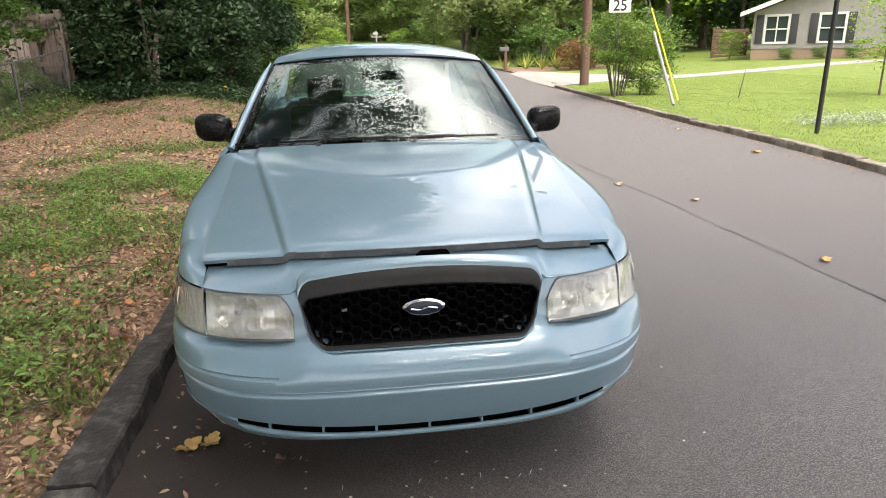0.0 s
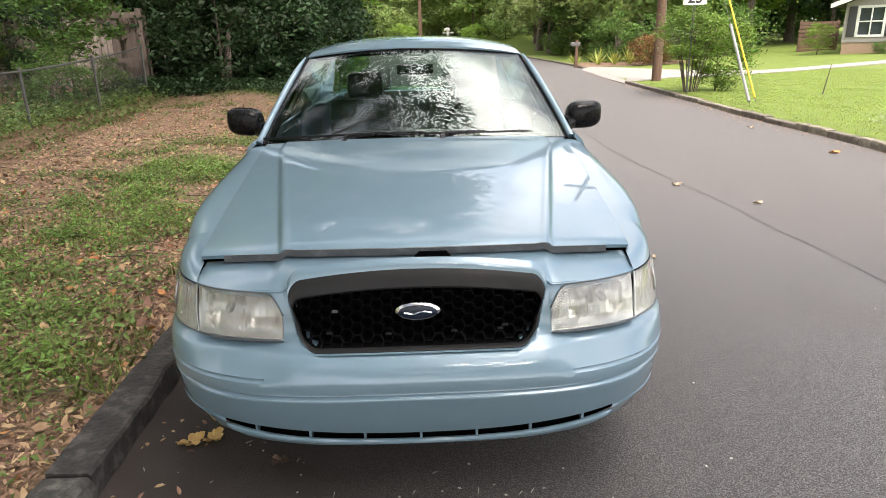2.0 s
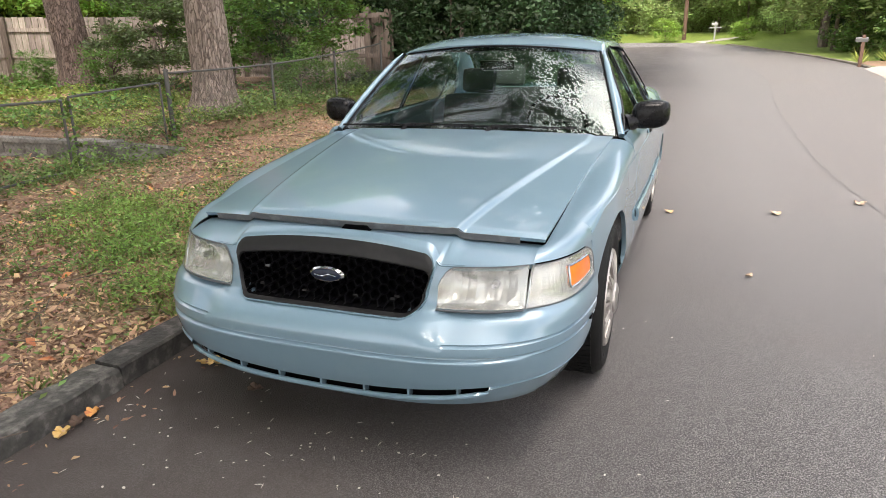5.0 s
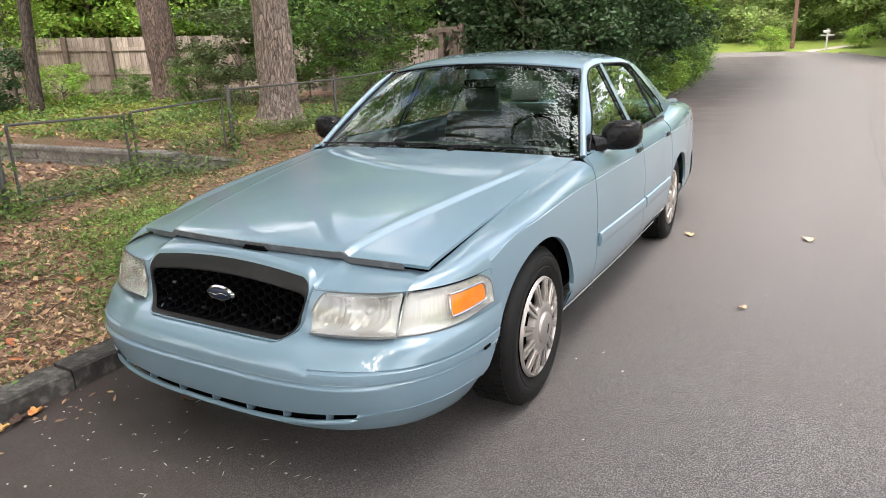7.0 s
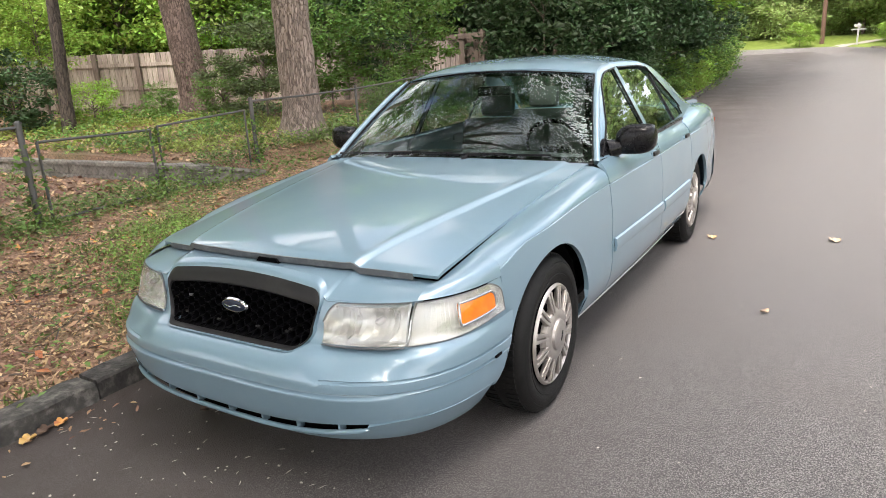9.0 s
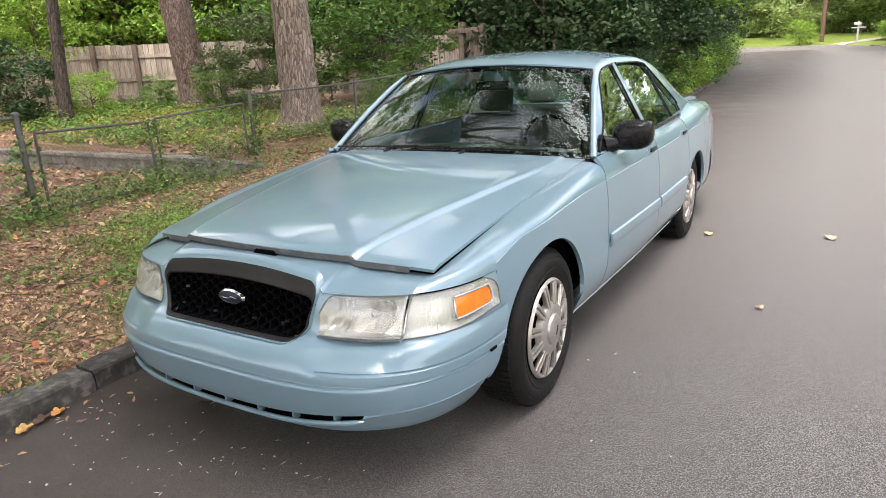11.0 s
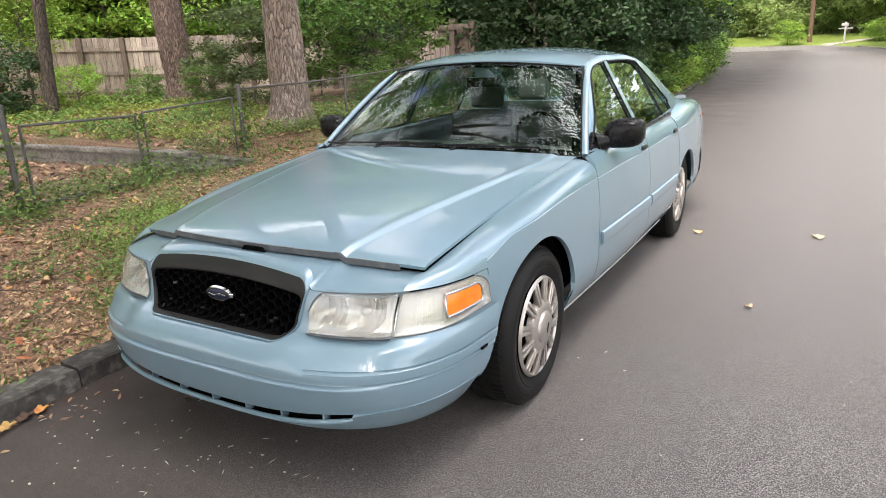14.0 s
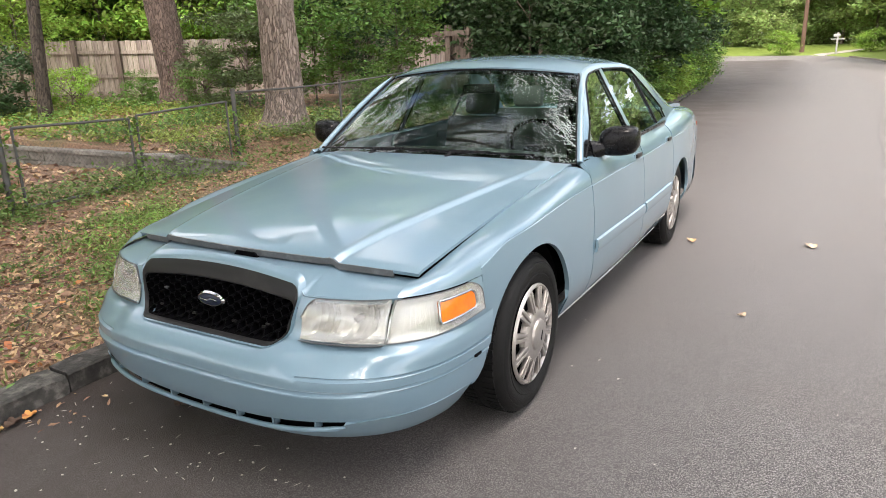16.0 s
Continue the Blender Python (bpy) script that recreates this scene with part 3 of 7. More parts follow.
# low block wall that holds up the yard
wall = thing("retaining_wall", (-9, 4.8, gz(-9, 4.6)), "low grey concrete block retaining wall", "wall", kind="structure")
rnd = random.Random(7)
BLOCKS = []
for row, (z0, z1, w) in enumerate(((-0.08, 0.10, 0.40), (0.105, 0.25, 0.40))):
    x = -15.0 + (0.2 if row else 0)
    while x < -5.95:
        BLOCKS.append((x, z0, z1, w))
        x += w + 0.012
for x, z0, z1, w in BLOCKS:
    d = rnd.uniform(-0.008, 0.008)
    part("wall_block", box(x, x + w, 4.70 + d, 4.90, z0, z1, 0.008), BLOCK, wall)
part("wall_core", box(-15, -5.6, 4.72, 4.88, -0.1, 0.24), BLOCK, wall)
x = -15.3
while x < -6.1:
    part("coping_stone", box(x, x + 0.78, 4.66, 4.93, 0.255, 0.315 + rnd.uniform(-0.006, 0.006), 0.012), BLOCK, wall)
    x += 0.79
# the wall turns along the fence and runs out into the rising ground
turn_a, turn_b = Vector((-5.70, 4.80, 0.30)), Vector((-5.60, 5.64, 0.12))
for k in range(3):
    pa, pb = turn_a.lerp(turn_b, k / 3 + 0.004), turn_a.lerp(turn_b, (k + 1) / 3 - 0.004)
    for nm, w, lo, hi in (("coping_stone", 0.13, -0.05, 0.0), ("wall_block", 0.10, -0.40, -0.055)):
        v = [(p.x + sx * w, p.y, p.z + dz) for p in (pa, pb) for sx in (-1, 1) for dz in (lo, hi)]
        part(nm, (np.array(v), [(0, 1, 3, 2), (4, 6, 7, 5), (0, 4, 5, 1), (2, 3, 7, 6), (1, 5, 7, 3), (0, 2, 6, 4)]), BLOCK, wall, flat=True)


def wood_fence():
    f = thing("wooden_fence", (-13, 13, gz(-13, 13)), "weathered grey-brown wooden privacy fence", "fence")
    a, b = Vector((-24.0, 5.2, 0)), Vector((-7.35, 16.1, 0))
    d = (b - a).normalized()
    nrm = Vector((d.y, -d.x, 0))
    L = (b - a).length
    rnd = random.Random(2)
    n = int(L / 0.15)
    for k in range(n):
        p = a + d * (k * 0.15)
        z = gz(p.x, p.y)
        bottom, top = z - 0.10 + rnd.uniform(0, 0.03), z + 1.62 + rnd.uniform(-0.02, 0.02)
        m = Matrix.Translation((p.x, p.y, 0)) @ Matrix.Rotation(math.atan2(d.y, d.x), 4, "Z")
        part("board", box(0, 0.138, 0, 0.02, bottom, top, 0.0, m), WOOD_OLD, f)
    for k in range(15):
        p = a + d * (0.86 + k * 1.17)
        z = gz(p.x, p.y)
        m = Matrix.Translation((p.x, p.y, 0)) @ Matrix.Rotation(math.atan2(d.y, d.x), 4, "Z")
        part("post", box(0, 0.13, -0.13, -0.012, z - 0.1, z + 1.62, 0.006, m), WOOD_DARK, f)
        if k:
            q = a + d * (0.86 + (k - 1) * 1.17)
            for h in (0.15, 0.62, 1.26):
                za, zb = gz(q.x, q.y) + h, z + h
                w = [(q.x, q.y, za), (p.x, p.y, zb)]
                pts = []
                for px, py, pz in w:
                    pts.append([(px + nrm.x * o, py + nrm.y * o, pz + dz) for o, dz in ((0.004, 0), (0.045, 0), (0.045, 0.09), (0.004, 0.09), (0.004, 0))])
                part("rail", grid(pts, True), WOOD_OLD, f, flat=True)


wood_fence()
gp = thing("gate_post", (-7.4, 15.8, gz(-7.4, 15.8)), "tall weathered wooden gate post pair with a cross rail", "post")
zz = gz(-7.4, 15.8)
part("post", box(-7.62, -7.46, 15.7, 15.86, zz - 0.1, 2.52, 0.01), WOOD_DARK, gp)
part("post", box(-6.98, -6.84, 15.7, 15.84, zz - 0.1, 2.45, 0.01), WOOD_DARK, gp)
part("rail", box(-8.1, -6.82, 15.66, 15.70, 2.22, 2.36, 0.005), WOOD_DARK, gp)
part("rail", box(-8.1, -6.82, 15.66, 15.70, 1.15, 1.27, 0.005), WOOD_DARK, gp)
for k in range(9):
    x = -8.1 + k * 0.145
    part("board", box(x, x + 0.135, 15.86, 15.885, zz, 2.30 + 0.02 * (k % 2), 0.0), WOOD_DARK, gp)

# utility pole, guys and sign
pole = thing("utility_pole", (8.4, 21.7, gz(8.4, 21.7)), "brown wooden utility pole at the driveway", "pole")
part("shaft", tube([(8.4, 21.7, -0.1), (8.4, 21.7, 4.5), (8.42, 21.7, 10.5)], [0.165, 0.15, 0.11], 16), POLE, pole)
part("cross_arm", box(7.3, 9.5, 21.54, 21.64, 9.4, 9.52, 0.01), POLE, pole)
for a, mat, ln, r in (((7.12, 12.3), PALE_GUARD, 2.55, 0.034), ((7.55, 12.9), YELLOW, 3.3, 0.02)):
    foot = Vector((a[0], a[1], gz(*a) - 0.02))
    tip = Vector((8.35, 21.6, 8.6))
    g = thing("guy_wire", foot, "steel guy wire with a plastic guard at its foot", "cable", "pole guys")
    part("wire", tube([foot, tip], 0.006, 5), GALV, g)
    part("guard", tube([foot + (tip - foot).normalized() * 0.15, foot + (tip - foot).normalized() * ln], r, 8), mat, g)
sign = thing("speed_limit_sign", (7.15, 15.85, gz(7.15, 15.85)), "white 25 speed limit sign on a steel post", "road sign")
part("post", box(7.13, 7.17, 15.85, 15.88, -0.1, 3.05, 0.004), GALV, sign)
pl = part("sign_plate", box(6.845, 7.455, 15.835, 15.848, 2.31, 3.07, 0.004), WHITE, sign)
for body, size, z in (("25", 0.40, 2.36), ("LIMIT", 0.15, 2.70), ("SPEED", 0.15, 2.87)):
    fc = bpy.data.curves.new("lettering", "FONT")
    fc.body, fc.size, fc.extrude, fc.align_x, fc.offset = body, size, 0.001, "CENTER", 0.006
    fc.materials.append(INK)
    ob = new("lettering", fc)
    ob.parent = pl
    ob.matrix_basis = pose(7.15, 15.832, z, 90, 0, 0)
lamp_post = thing("black_post", (7.05, 7.55, gz(7.05, 7.55)), "slim black steel post on the lawn", "post")
part("shaft", tube([(7.05, 7.55, 0.0), (7.05, 7.55, 3.6)], 0.036, 12), INK, lamp_post)
part("top_cap", tube([(7.05, 7.55, 3.6), (7.05, 7.55, 3.66)], [0.05, 0.02], 12), INK, lamp_post)


def mailbox(x, y, colour, post_mat, h, label):
    z = gz(x, y)
    m = thing("mailbox", (x, y, z), label, "mailbox")
    part("post", box(x - 0.07, x + 0.07, y - 0.07, y + 0.07, z - 0.1, z + h, 0.008), post_mat, m)
    v, f = [], []
    ring = [(-0.085, 0), (0.085, 0), (0.085, 0.13)] + [(0.085 * math.cos(a), 0.13 + 0.085 * math.sin(a)) for a in np.linspace(0.3, math.pi - 0.3, 7)] + [(-0.085, 0.13)]
    rows = [[(x - 0.32 + 0.5 * k, y + b - 0.0, z + h - 0.32 + c) for b, c in ring + ring[:1]] for k in (0, 0.02, 1)]
    v, f = grid(rows)
    f += [tuple(range(len(ring)))]
    part("box", (v, f), colour, m)
    return m


mailbox(8.55, 34.6, GALV, POLE, 1.5, "grey mailbox on a brown timber post")
FADED = plain("faded_white_paint", (0.40, 0.40, 0.385), 0.6, wear=((0.28, 0.27, 0.25), 6, 0.5))
mb = mailbox(2.95, 65.0, FADED, FADED, 1.75, "white mailbox on a tall white post with a cross-arm")
zf = gz(2.95, 65.0)
part("cross_arm", box(2.45, 3.5, 64.95, 65.05, zf + 1.18, zf + 1.28, 0.01), FADED, mb)
far = thing("utility_pole", (0.3, 69.5, gz(0.3, 69.5)), "brown wooden utility pole across the bend", "pole")
part("shaft", tube([(0.3, 69.5, 0.8), (0.3, 69.5, 12)], [0.2, 0.14], 12), POLE, far)


# house on the lawn
def house():
    m = pose(20.9, 30.2, 0, 0, 0, -45)
    z0 = 0.78
    h = thing("house", (24, 31, z0), "low grey single-storey house with charcoal shutters and a gable roof", "house")
    X0, X1, D = -0.55, 11.0, 9.0
    wt, ap = 2.95, 5.1
    def tf(d):
        v = np.array([tuple(m @ Vector(p)) for p in d[0]])
        return v, d[1]
    # siding boards on the gable front, broken at the windows
    wins = [(0.02, 1.10, 1.52, 2.82), (2.45, 3.55, 1.52, 2.82), (6.0, 7.1, 1.52, 2.82)]
    front = []
    xs = sorted({X0, X1, *[w[0] for w in wins], *[w[1] for w in wins], (X0 + X1) / 2})
    for xa, xb in zip(xs, xs[1:]):
        for za, zb in ((z0 + 0.45, 1.52), (1.52, 2.82), (2.82, 3.0)):
            if any(w[0] <= xa < w[1] and w[2] <= za < w[3] for w in wins):
                continue
            front.append(box(xa, xb, 0, 0.15, za, zb))
    gab = np.array([(X0, 0, 3.0), (X1, 0, 3.0), ((X0 + X1) / 2, 0, ap), (X0, 0.15, 3.0), (X1, 0.15, 3.0), ((X0 + X1) / 2, 0.15, ap)])
    front.append((gab, [(0, 1, 2), (5, 4, 3), (0, 2, 5, 3), (1, 4, 5, 2)]))
    wl = part("wall", tf(join(*front, box(X0, X0 + 0.15, 0.15, D, z0 + 0.45, 3.0), box(X1 - 0.15, X1, 0.15, D, z0 + 0.45, 3.0), box(X0, X1, D, D + 0.15, z0 + 0.45, 3.0))), SIDING, h, flat=True)
    for k in range(14):
        part("siding_lap", tf(box(X0, wins[0][0] - 0.42, -0.010, 0.0, z0 + 0.45 + k * 0.155, z0 + 0.47 + k * 0.155)), SIDING, wl, flat=True)
    part("foundation", tf(box(X0 + 0.03, X1 - 0.03, 0.03, D, z0 - 0.4, z0 + 0.45)), BRICK, h)
    for s, xa, xb in ((1, X0 - 0.55, (X0 + X1) / 2), (-1, X1 + 0.55, (X0 + X1) / 2)):
        za = 3.0 - 0.55 * (ap - 3.0) / ((X1 - X0) / 2)
        rf = np.array([(xa, -0.5, za + 0.05), (xb, -0.5, ap + 0.05), (xb, D + 0.5, ap + 0.05), (xa, D + 0.5, za + 0.05), (xa, -0.5, za + 0.2), (xb, -0.5, ap + 0.2), (xb, D + 0.5, ap + 0.2), (xa, D + 0.5, za + 0.2)])
        part("roof", tf((rf, [(3, 2, 1, 0), (4, 5, 6, 7), (0, 1, 5, 4), (1, 2, 6, 5), (2, 3, 7, 6), (3, 0, 4, 7)])), ROOFING, h, flat=True)
        fb = np.array([(xa, -0.53, za + 0.0), (xb, -0.53, ap), (xb, -0.53, ap + 0.21), (xa, -0.53, za + 0.21), (xa, -0.50, za), (xb, -0.50, ap), (xb, -0.50, ap + 0.21), (xa, -0.50, za + 0.21)])
        part("fascia", tf((fb, [(0, 1, 2, 3), (7, 6, 5, 4), (3, 2, 6, 7), (0, 4, 5, 1)])), WHITE, h, "white fascia board", flat=True)
    for a, b, c, d in wins:
        w = part("window", tf(box(a, b, 0.05, 0.08, c, d)), PANE, h, "white-framed window")
        for xa, xb, za, zb in ((a - 0.06, a + 0.05, c - 0.06, d + 0.06), (b - 0.05, b + 0.06, c - 0.06, d + 0.06), (a, b, c - 0.06, c + 0.05), (a, b, d - 0.05, d + 0.06), (a, b, (c + d) / 2 - 0.03, (c + d) / 2 + 0.03), ((a + b) / 2 - 0.025, (a + b) / 2 + 0.025, c, d)):
            part("window_frame", tf(box(xa, xb, -0.03, 0.05, za, zb, 0.004)), WHITE, w)
        for xa, xb in ((a - 0.42, a - 0.08), (b + 0.08, b + 0.42)):
            part("shutter", tf(box(xa, xb, -0.04, -0.002, c - 0.04, d + 0.04, 0.008)), SHUTTER, h, "charcoal shutter")


house()


# ---- the car ----
# Car axes: x across (driver's side +), y back from the nose, z up. Front axle at y 1.04, rear axle at y 3.951.
AX_F, AX_R, AX_Z, ARCH = 1.04, 3.951, 0.335, 0.385
car = thing("sedan", (0, 2.69, 0), "ice blue four-door sedan parked at the kerb, hood slightly ajar", "car")

NOSE = curve((0.17, 0.15), (0.19, 0.135), (0.24, 0.085), (0.30, 0.045), (0.36, 0.03), (0.43, 0.02), (0.47, 0.02), (0.51, 0.035), (0.545, 0.075), (0.57, 0.125),
             (0.60, 0.145), (0.66, 0.155), (0.71, 0.168), (0.73, 0.178), (0.78, 0.205))
HALF = curve((0.17, 0.75), (0.19, 0.76), (0.24, 0.795), (0.30, 0.838), (0.36, 0.862), (0.43, 0.872), (0.47, 0.875), (0.51, 0.875), (0.545, 0.87), (0.57, 0.865),
             (0.60, 0.86), (0.66, 0.856), (0.71, 0.85), (0.73, 0.846), (0.78, 0.84))


SQUARE = curve((0.17, 3.6), (0.50, 3.6), (0.56, 3.9), (0.60, 3.95), (0.71, 3.6), (0.78, 3.4))     # how square the corners are


def front_y(x, z):
    """How far back the front of the car lies at x, z."""
    n = SQUARE(z)
    return 0.9 - (0.9 - NOSE(z)) * np.clip(1 - (np.abs(x) / HALF(z)) ** n, 0, 1) ** (1 / n)


def front_pt(t, z):
    """A point of the front at z, t from -1 to 1 round the nose."""
    w, y0, n = float(HALF(z)), float(NOSE(z)), float(SQUARE(z))
    a = abs(t)
    if a < 0.6:
        x = 0.8 * w * a / 0.6
        yn = (1 - (x / w) ** n) ** (1 / n)
    else:
        yn = (1 - 0.8**n) ** (1 / n) * (1 - (a - 0.6) / 0.4)
        x = w * (1 - yn**n) ** (1 / n)
    return np.array([math.copysign(x, t), 0.9 - (0.9 - y0) * yn, z])


def t_at_y(y, z):
    n = float(SQUARE(z))
    return 0.6 + 0.4 * (1 - (0.9 - y) / (0.9 - float(NOSE(z))) / (1 - 0.8**n) ** (1 / n))


PLAN = curve((0.55, 0.815), (0.62, 0.845), (0.8, 0.874), (1.04, 0.902), (1.45, 0.912), (2.0, 0.93), (2.7, 0.948), (3.5, 0.955), (3.951, 0.965), (4.6, 0.945), (5.05, 0.905), (5.3, 0.82))
SECT = curve((0.17, -0.12), (0.22, -0.09), (0.28, -0.05), (0.36, -0.014), (0.45, 0.0), (0.66, 0.0), (0.75, -0.006), (0.86, -0.02), (0.92, -0.04), (0.965, -0.08))
CREASE = curve((0.55, 0.715), (0.62, 0.735), (0.83, 0.795), (1.66, 0.845), (3.1, 0.868), (4.5, 0.885), (5.3, 0.86))
BELT = curve((1.6, 0.945), (1.8, 0.958), (2.6, 0.968), (3.4, 0.984), (3.9, 1.004), (4.4, 1.022), (5.0, 1.005), (5.3, 0.965))


def side_x(y, z):
    return PLAN(y) + SECT(z)


def arch_z(y, low):
    """The lower edge of the body side: the sill, or the wheel arch over it."""
    z = low
    for ya in (AX_F, AX_R):
        d = abs(y - ya)
        if d < ARCH:
            z = max(z, AX_Z + math.sqrt(ARCH**2 - d * d) * (1.0 if ya == AX_F else 0.93))
    return z


def arch_stations(y0, y1, n):
    ys = set(np.linspace(y0, y1, n))
    for ya in (AX_F, AX_R):
        for k in range(33):
            y = ya - ARCH * math.cos(math.pi * k / 32)
            if y0 < y < y1:
                ys.add(y)
    return np.array(sorted(ys))


# bumper cover
BUMPER_END = curve((0.22, 0.48), (0.25, 0.51), (0.30, 0.56), (0.36, 0.60), (0.43, 0.63), (0.50, 0.655), (0.57, 0.68))
def slot_z(x):
    return 0.283 + 0.048 * (min(abs(x), 0.66) / 0.6) ** 2


def ledge(x, z):
    """How far the shelf under the headlamps lies behind the middle of the nose."""
    return 0.030 * float(smooth(0.36, 0.50, abs(x)) * smooth(0.47, 0.53, z) * (1 - smooth(0.56, 0.6, z))) * (1 - float(smooth(0.6, 0.8, abs(x))))


GRILLE_W = curve((0.54, 0.29), (0.553, 0.30), (0.565, 0.337), (0.58, 0.353), (0.621, 0.367), (0.70, 0.384), (0.78, 0.388))


def grille_dip(x, z):
    """1 where the opening of the grille lies, else 0."""
    w = float(GRILLE_W(z))
    return float(smooth(0.543, 0.552, z) * (1 - smooth(w - 0.008, w + 0.006, abs(x))))


def groove(x, z):
    """The two lines moulded into the bumper: a full one over a proud ledge, and one on the outer parts only."""
    full = float(np.interp(z, [0.34, 0.40, 0.430, 0.434, 0.4415, 0.4445, 0.450], [0, -0.004, -0.008, -0.0065, 0.007, 0.008, 0]))
    short = float(np.interp(z, [0.480, 0.4845, 0.4875, 0.4915], [0, 0.008, 0.007, 0])) * float(smooth(0.452, 0.462, abs(x)))
    return full + short


def bumper_row(kind, value, t):
    if kind == "slot":
        x = front_pt(t, 0.29)[0]
        h = 0.017 * max(0.02, 1 - (min(abs(x), 0.61) / 0.615) ** 6)
        z = slot_z(x) + value * h
        p = front_pt(t, z)
        p[1] -= 0.006 if value < 0 else -0.004
        return p
    else:
        z = value
        w = max(0, 1 - abs(z - 0.29) / (0.13 if z > 0.29 else 0.10)) * (1 - 0.75 * float(smooth(0.55, 0.8, abs(front_pt(t, 0.29)[0]))))
        z += 0.048 * (min(abs(front_pt(t, 0.29)[0]), 0.66) / 0.6) ** 2 * w
    p = front_pt(t, z)
    d, wx = groove(p[0], z), float(smooth(0.6, 0.85, abs(p[0])))
    p[1] += d * (1 - 0.8 * wx)
    p[0] -= math.copysign(d * wx, p[0])
    p[1] += ledge(p[0], z) + 0.075 * grille_dip(p[0], z)
    return p


rows = [("z", v) for v in (0.232, 0.236, 0.246, 0.256)] + [("slot", -1), ("slot", 1)] + [("z", v) for v in (0.325, 0.345, 0.37, 0.40, 0.425, 0.430, 0.434, 0.4375, 0.4415, 0.4445, 0.450, 0.465, 0.480, 0.4845, 0.4875, 0.4915, 0.50, 0.51, 0.525, 0.535, 0.542, 0.545, 0.548, 0.551, 0.554, 0.557, 0.560, 0.5635, 0.567, 0.570, 0.573)]
cols = np.concatenate([np.linspace(-1, -0.31, 45), np.linspace(-0.30, -0.17, 27), np.linspace(-0.16, 0.16, 17), np.linspace(0.17, 0.30, 27), np.linspace(0.31, 1, 45)])
P = np.zeros((len(rows), len(cols), 3))
for i, (kind, v) in enumerate(rows):
    zz = v if kind == "z" else 0.29
    tm = t_at_y(float(BUMPER_END(zz)), zz)
    for j, c in enumerate(cols):
        P[i, j] = bumper_row(kind, v, c * tm)
in_slot = lambda i, j: i == 4 and abs(P[i, j, 0]) < 0.605 and abs(P[i, j + 1, 0]) < 0.605
bumper = part("front_bumper", grid(P, True, in_slot), PAINT, car, "body-coloured bumper cover with a narrow lower intake", sharp=30)
xs = np.linspace(-0.60, 0.60, 49)
part("chin_lip", tube([(x, float(front_y(x, slot_z(x) - 0.017)) - 0.005, slot_z(x) - 0.0185) for x in xs], [0.002] + [0.0095] * 47 + [0.002], 8), PAINT, bumper)
# black sheet for the shade of the intake behind the slot, with its ribs
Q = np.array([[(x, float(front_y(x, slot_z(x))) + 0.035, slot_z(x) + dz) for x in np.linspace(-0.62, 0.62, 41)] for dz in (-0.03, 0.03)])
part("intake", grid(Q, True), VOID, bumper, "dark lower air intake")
for x in (-0.5, -0.335, -0.17, 0.0, 0.17, 0.335, 0.5):
    y = float(front_y(x, slot_z(x)))
    part("rib", box(x - 0.004, x + 0.004, y + 0.004, y + 0.04, slot_z(x) - 0.02, slot_z(x) + 0.02, 0.001), PAINT, bumper)
for x in (-0.095, 0.125):
    part("plate_hole", box(x - 0.004, x + 0.004, float(front_y(x, 0.37)) - 0.001, float(front_y(x, 0.37)) + 0.01, 0.366, 0.374, 0.002), VOID, bumper)
for s in (1, -1):
    p = front_pt(s * t_at_y(0.55, 0.455), 0.455)
    part("bumper_slit", box(p[0] - 0.006, p[0] + 0.004, p[1] - 0.024, p[1] + 0.020, 0.4405, 0.4515, 0.003), VOID, bumper)


# hood edge and header panel
def edge_y(x):
    return 0.295 + 0.115 * (abs(x) / 0.715) ** 2.2


def hump(x, y):
    """The hood's raised middle, between two creases that spread towards the windscreen."""
    xc = 0.41 + 0.25 * np.clip((y - 0.3) / 1.3, 0, 1)
    a = np.abs(x)
    return 1 - smooth(xc + 0.008, xc + 0.030, a) + 0.22 * np.exp(-((a - xc) / 0.012) ** 2)


HOOD_MID = curve((0.28, 0.801), (0.36, 0.822), (0.6, 0.866), (1.0, 0.912), (1.4, 0.948), (1.72, 0.972))
HOOD_SIDE = curve((0.28, 0.735), (0.40, 0.757), (0.8, 0.822), (1.2, 0.876), (1.6, 0.922), (1.82, 0.945))
HOOD_X = curve((0.28, 0.705), (0.41, 0.715), (1.0, 0.742), (1.82, 0.785))


def hood_z(x, y):
    xh = HOOD_X(y)
    q = np.clip(np.abs(x) / xh, 0, 1.1)
    c = 0.012 * (1 - 0.5 * smooth(1.0, 1.7, y))
    return HOOD_SIDE(y) + (HOOD_MID(y) - HOOD_SIDE(y) - c) * (1 - q**2.3) + c * hump(x, y)


def lamp_top(x):
    x = abs(x)
    return 0.772 - 0.045 * min(x / 0.39, 1) ** 4 - 0.014 * float(smooth(0.392, 0.415, x))


xs = np.concatenate([np.linspace(-0.704, -0.42, 15), np.linspace(-0.415, -0.385, 7), np.linspace(-0.375, 0.375, 31), np.linspace(0.385, 0.415, 7), np.linspace(0.42, 0.704, 15)])
P = []
for v in np.linspace(0, 1, 9):
    row = []
    for x in xs:
        zl = lamp_top(x)
        yl = float(front_y(x, zl))
        yu = edge_y(x) + 0.03
        zu = float(hood_z(x, yu)) - 0.03
        y = yl + (yu - yl) * v
        z = zl + (zu - zl) * (v + 0.55 * v * (1 - v))
        row.append((x, y, z))
    P.append(row)
part("header_panel", shell(P, 0.02, True), PAINT, car, sharp=50)
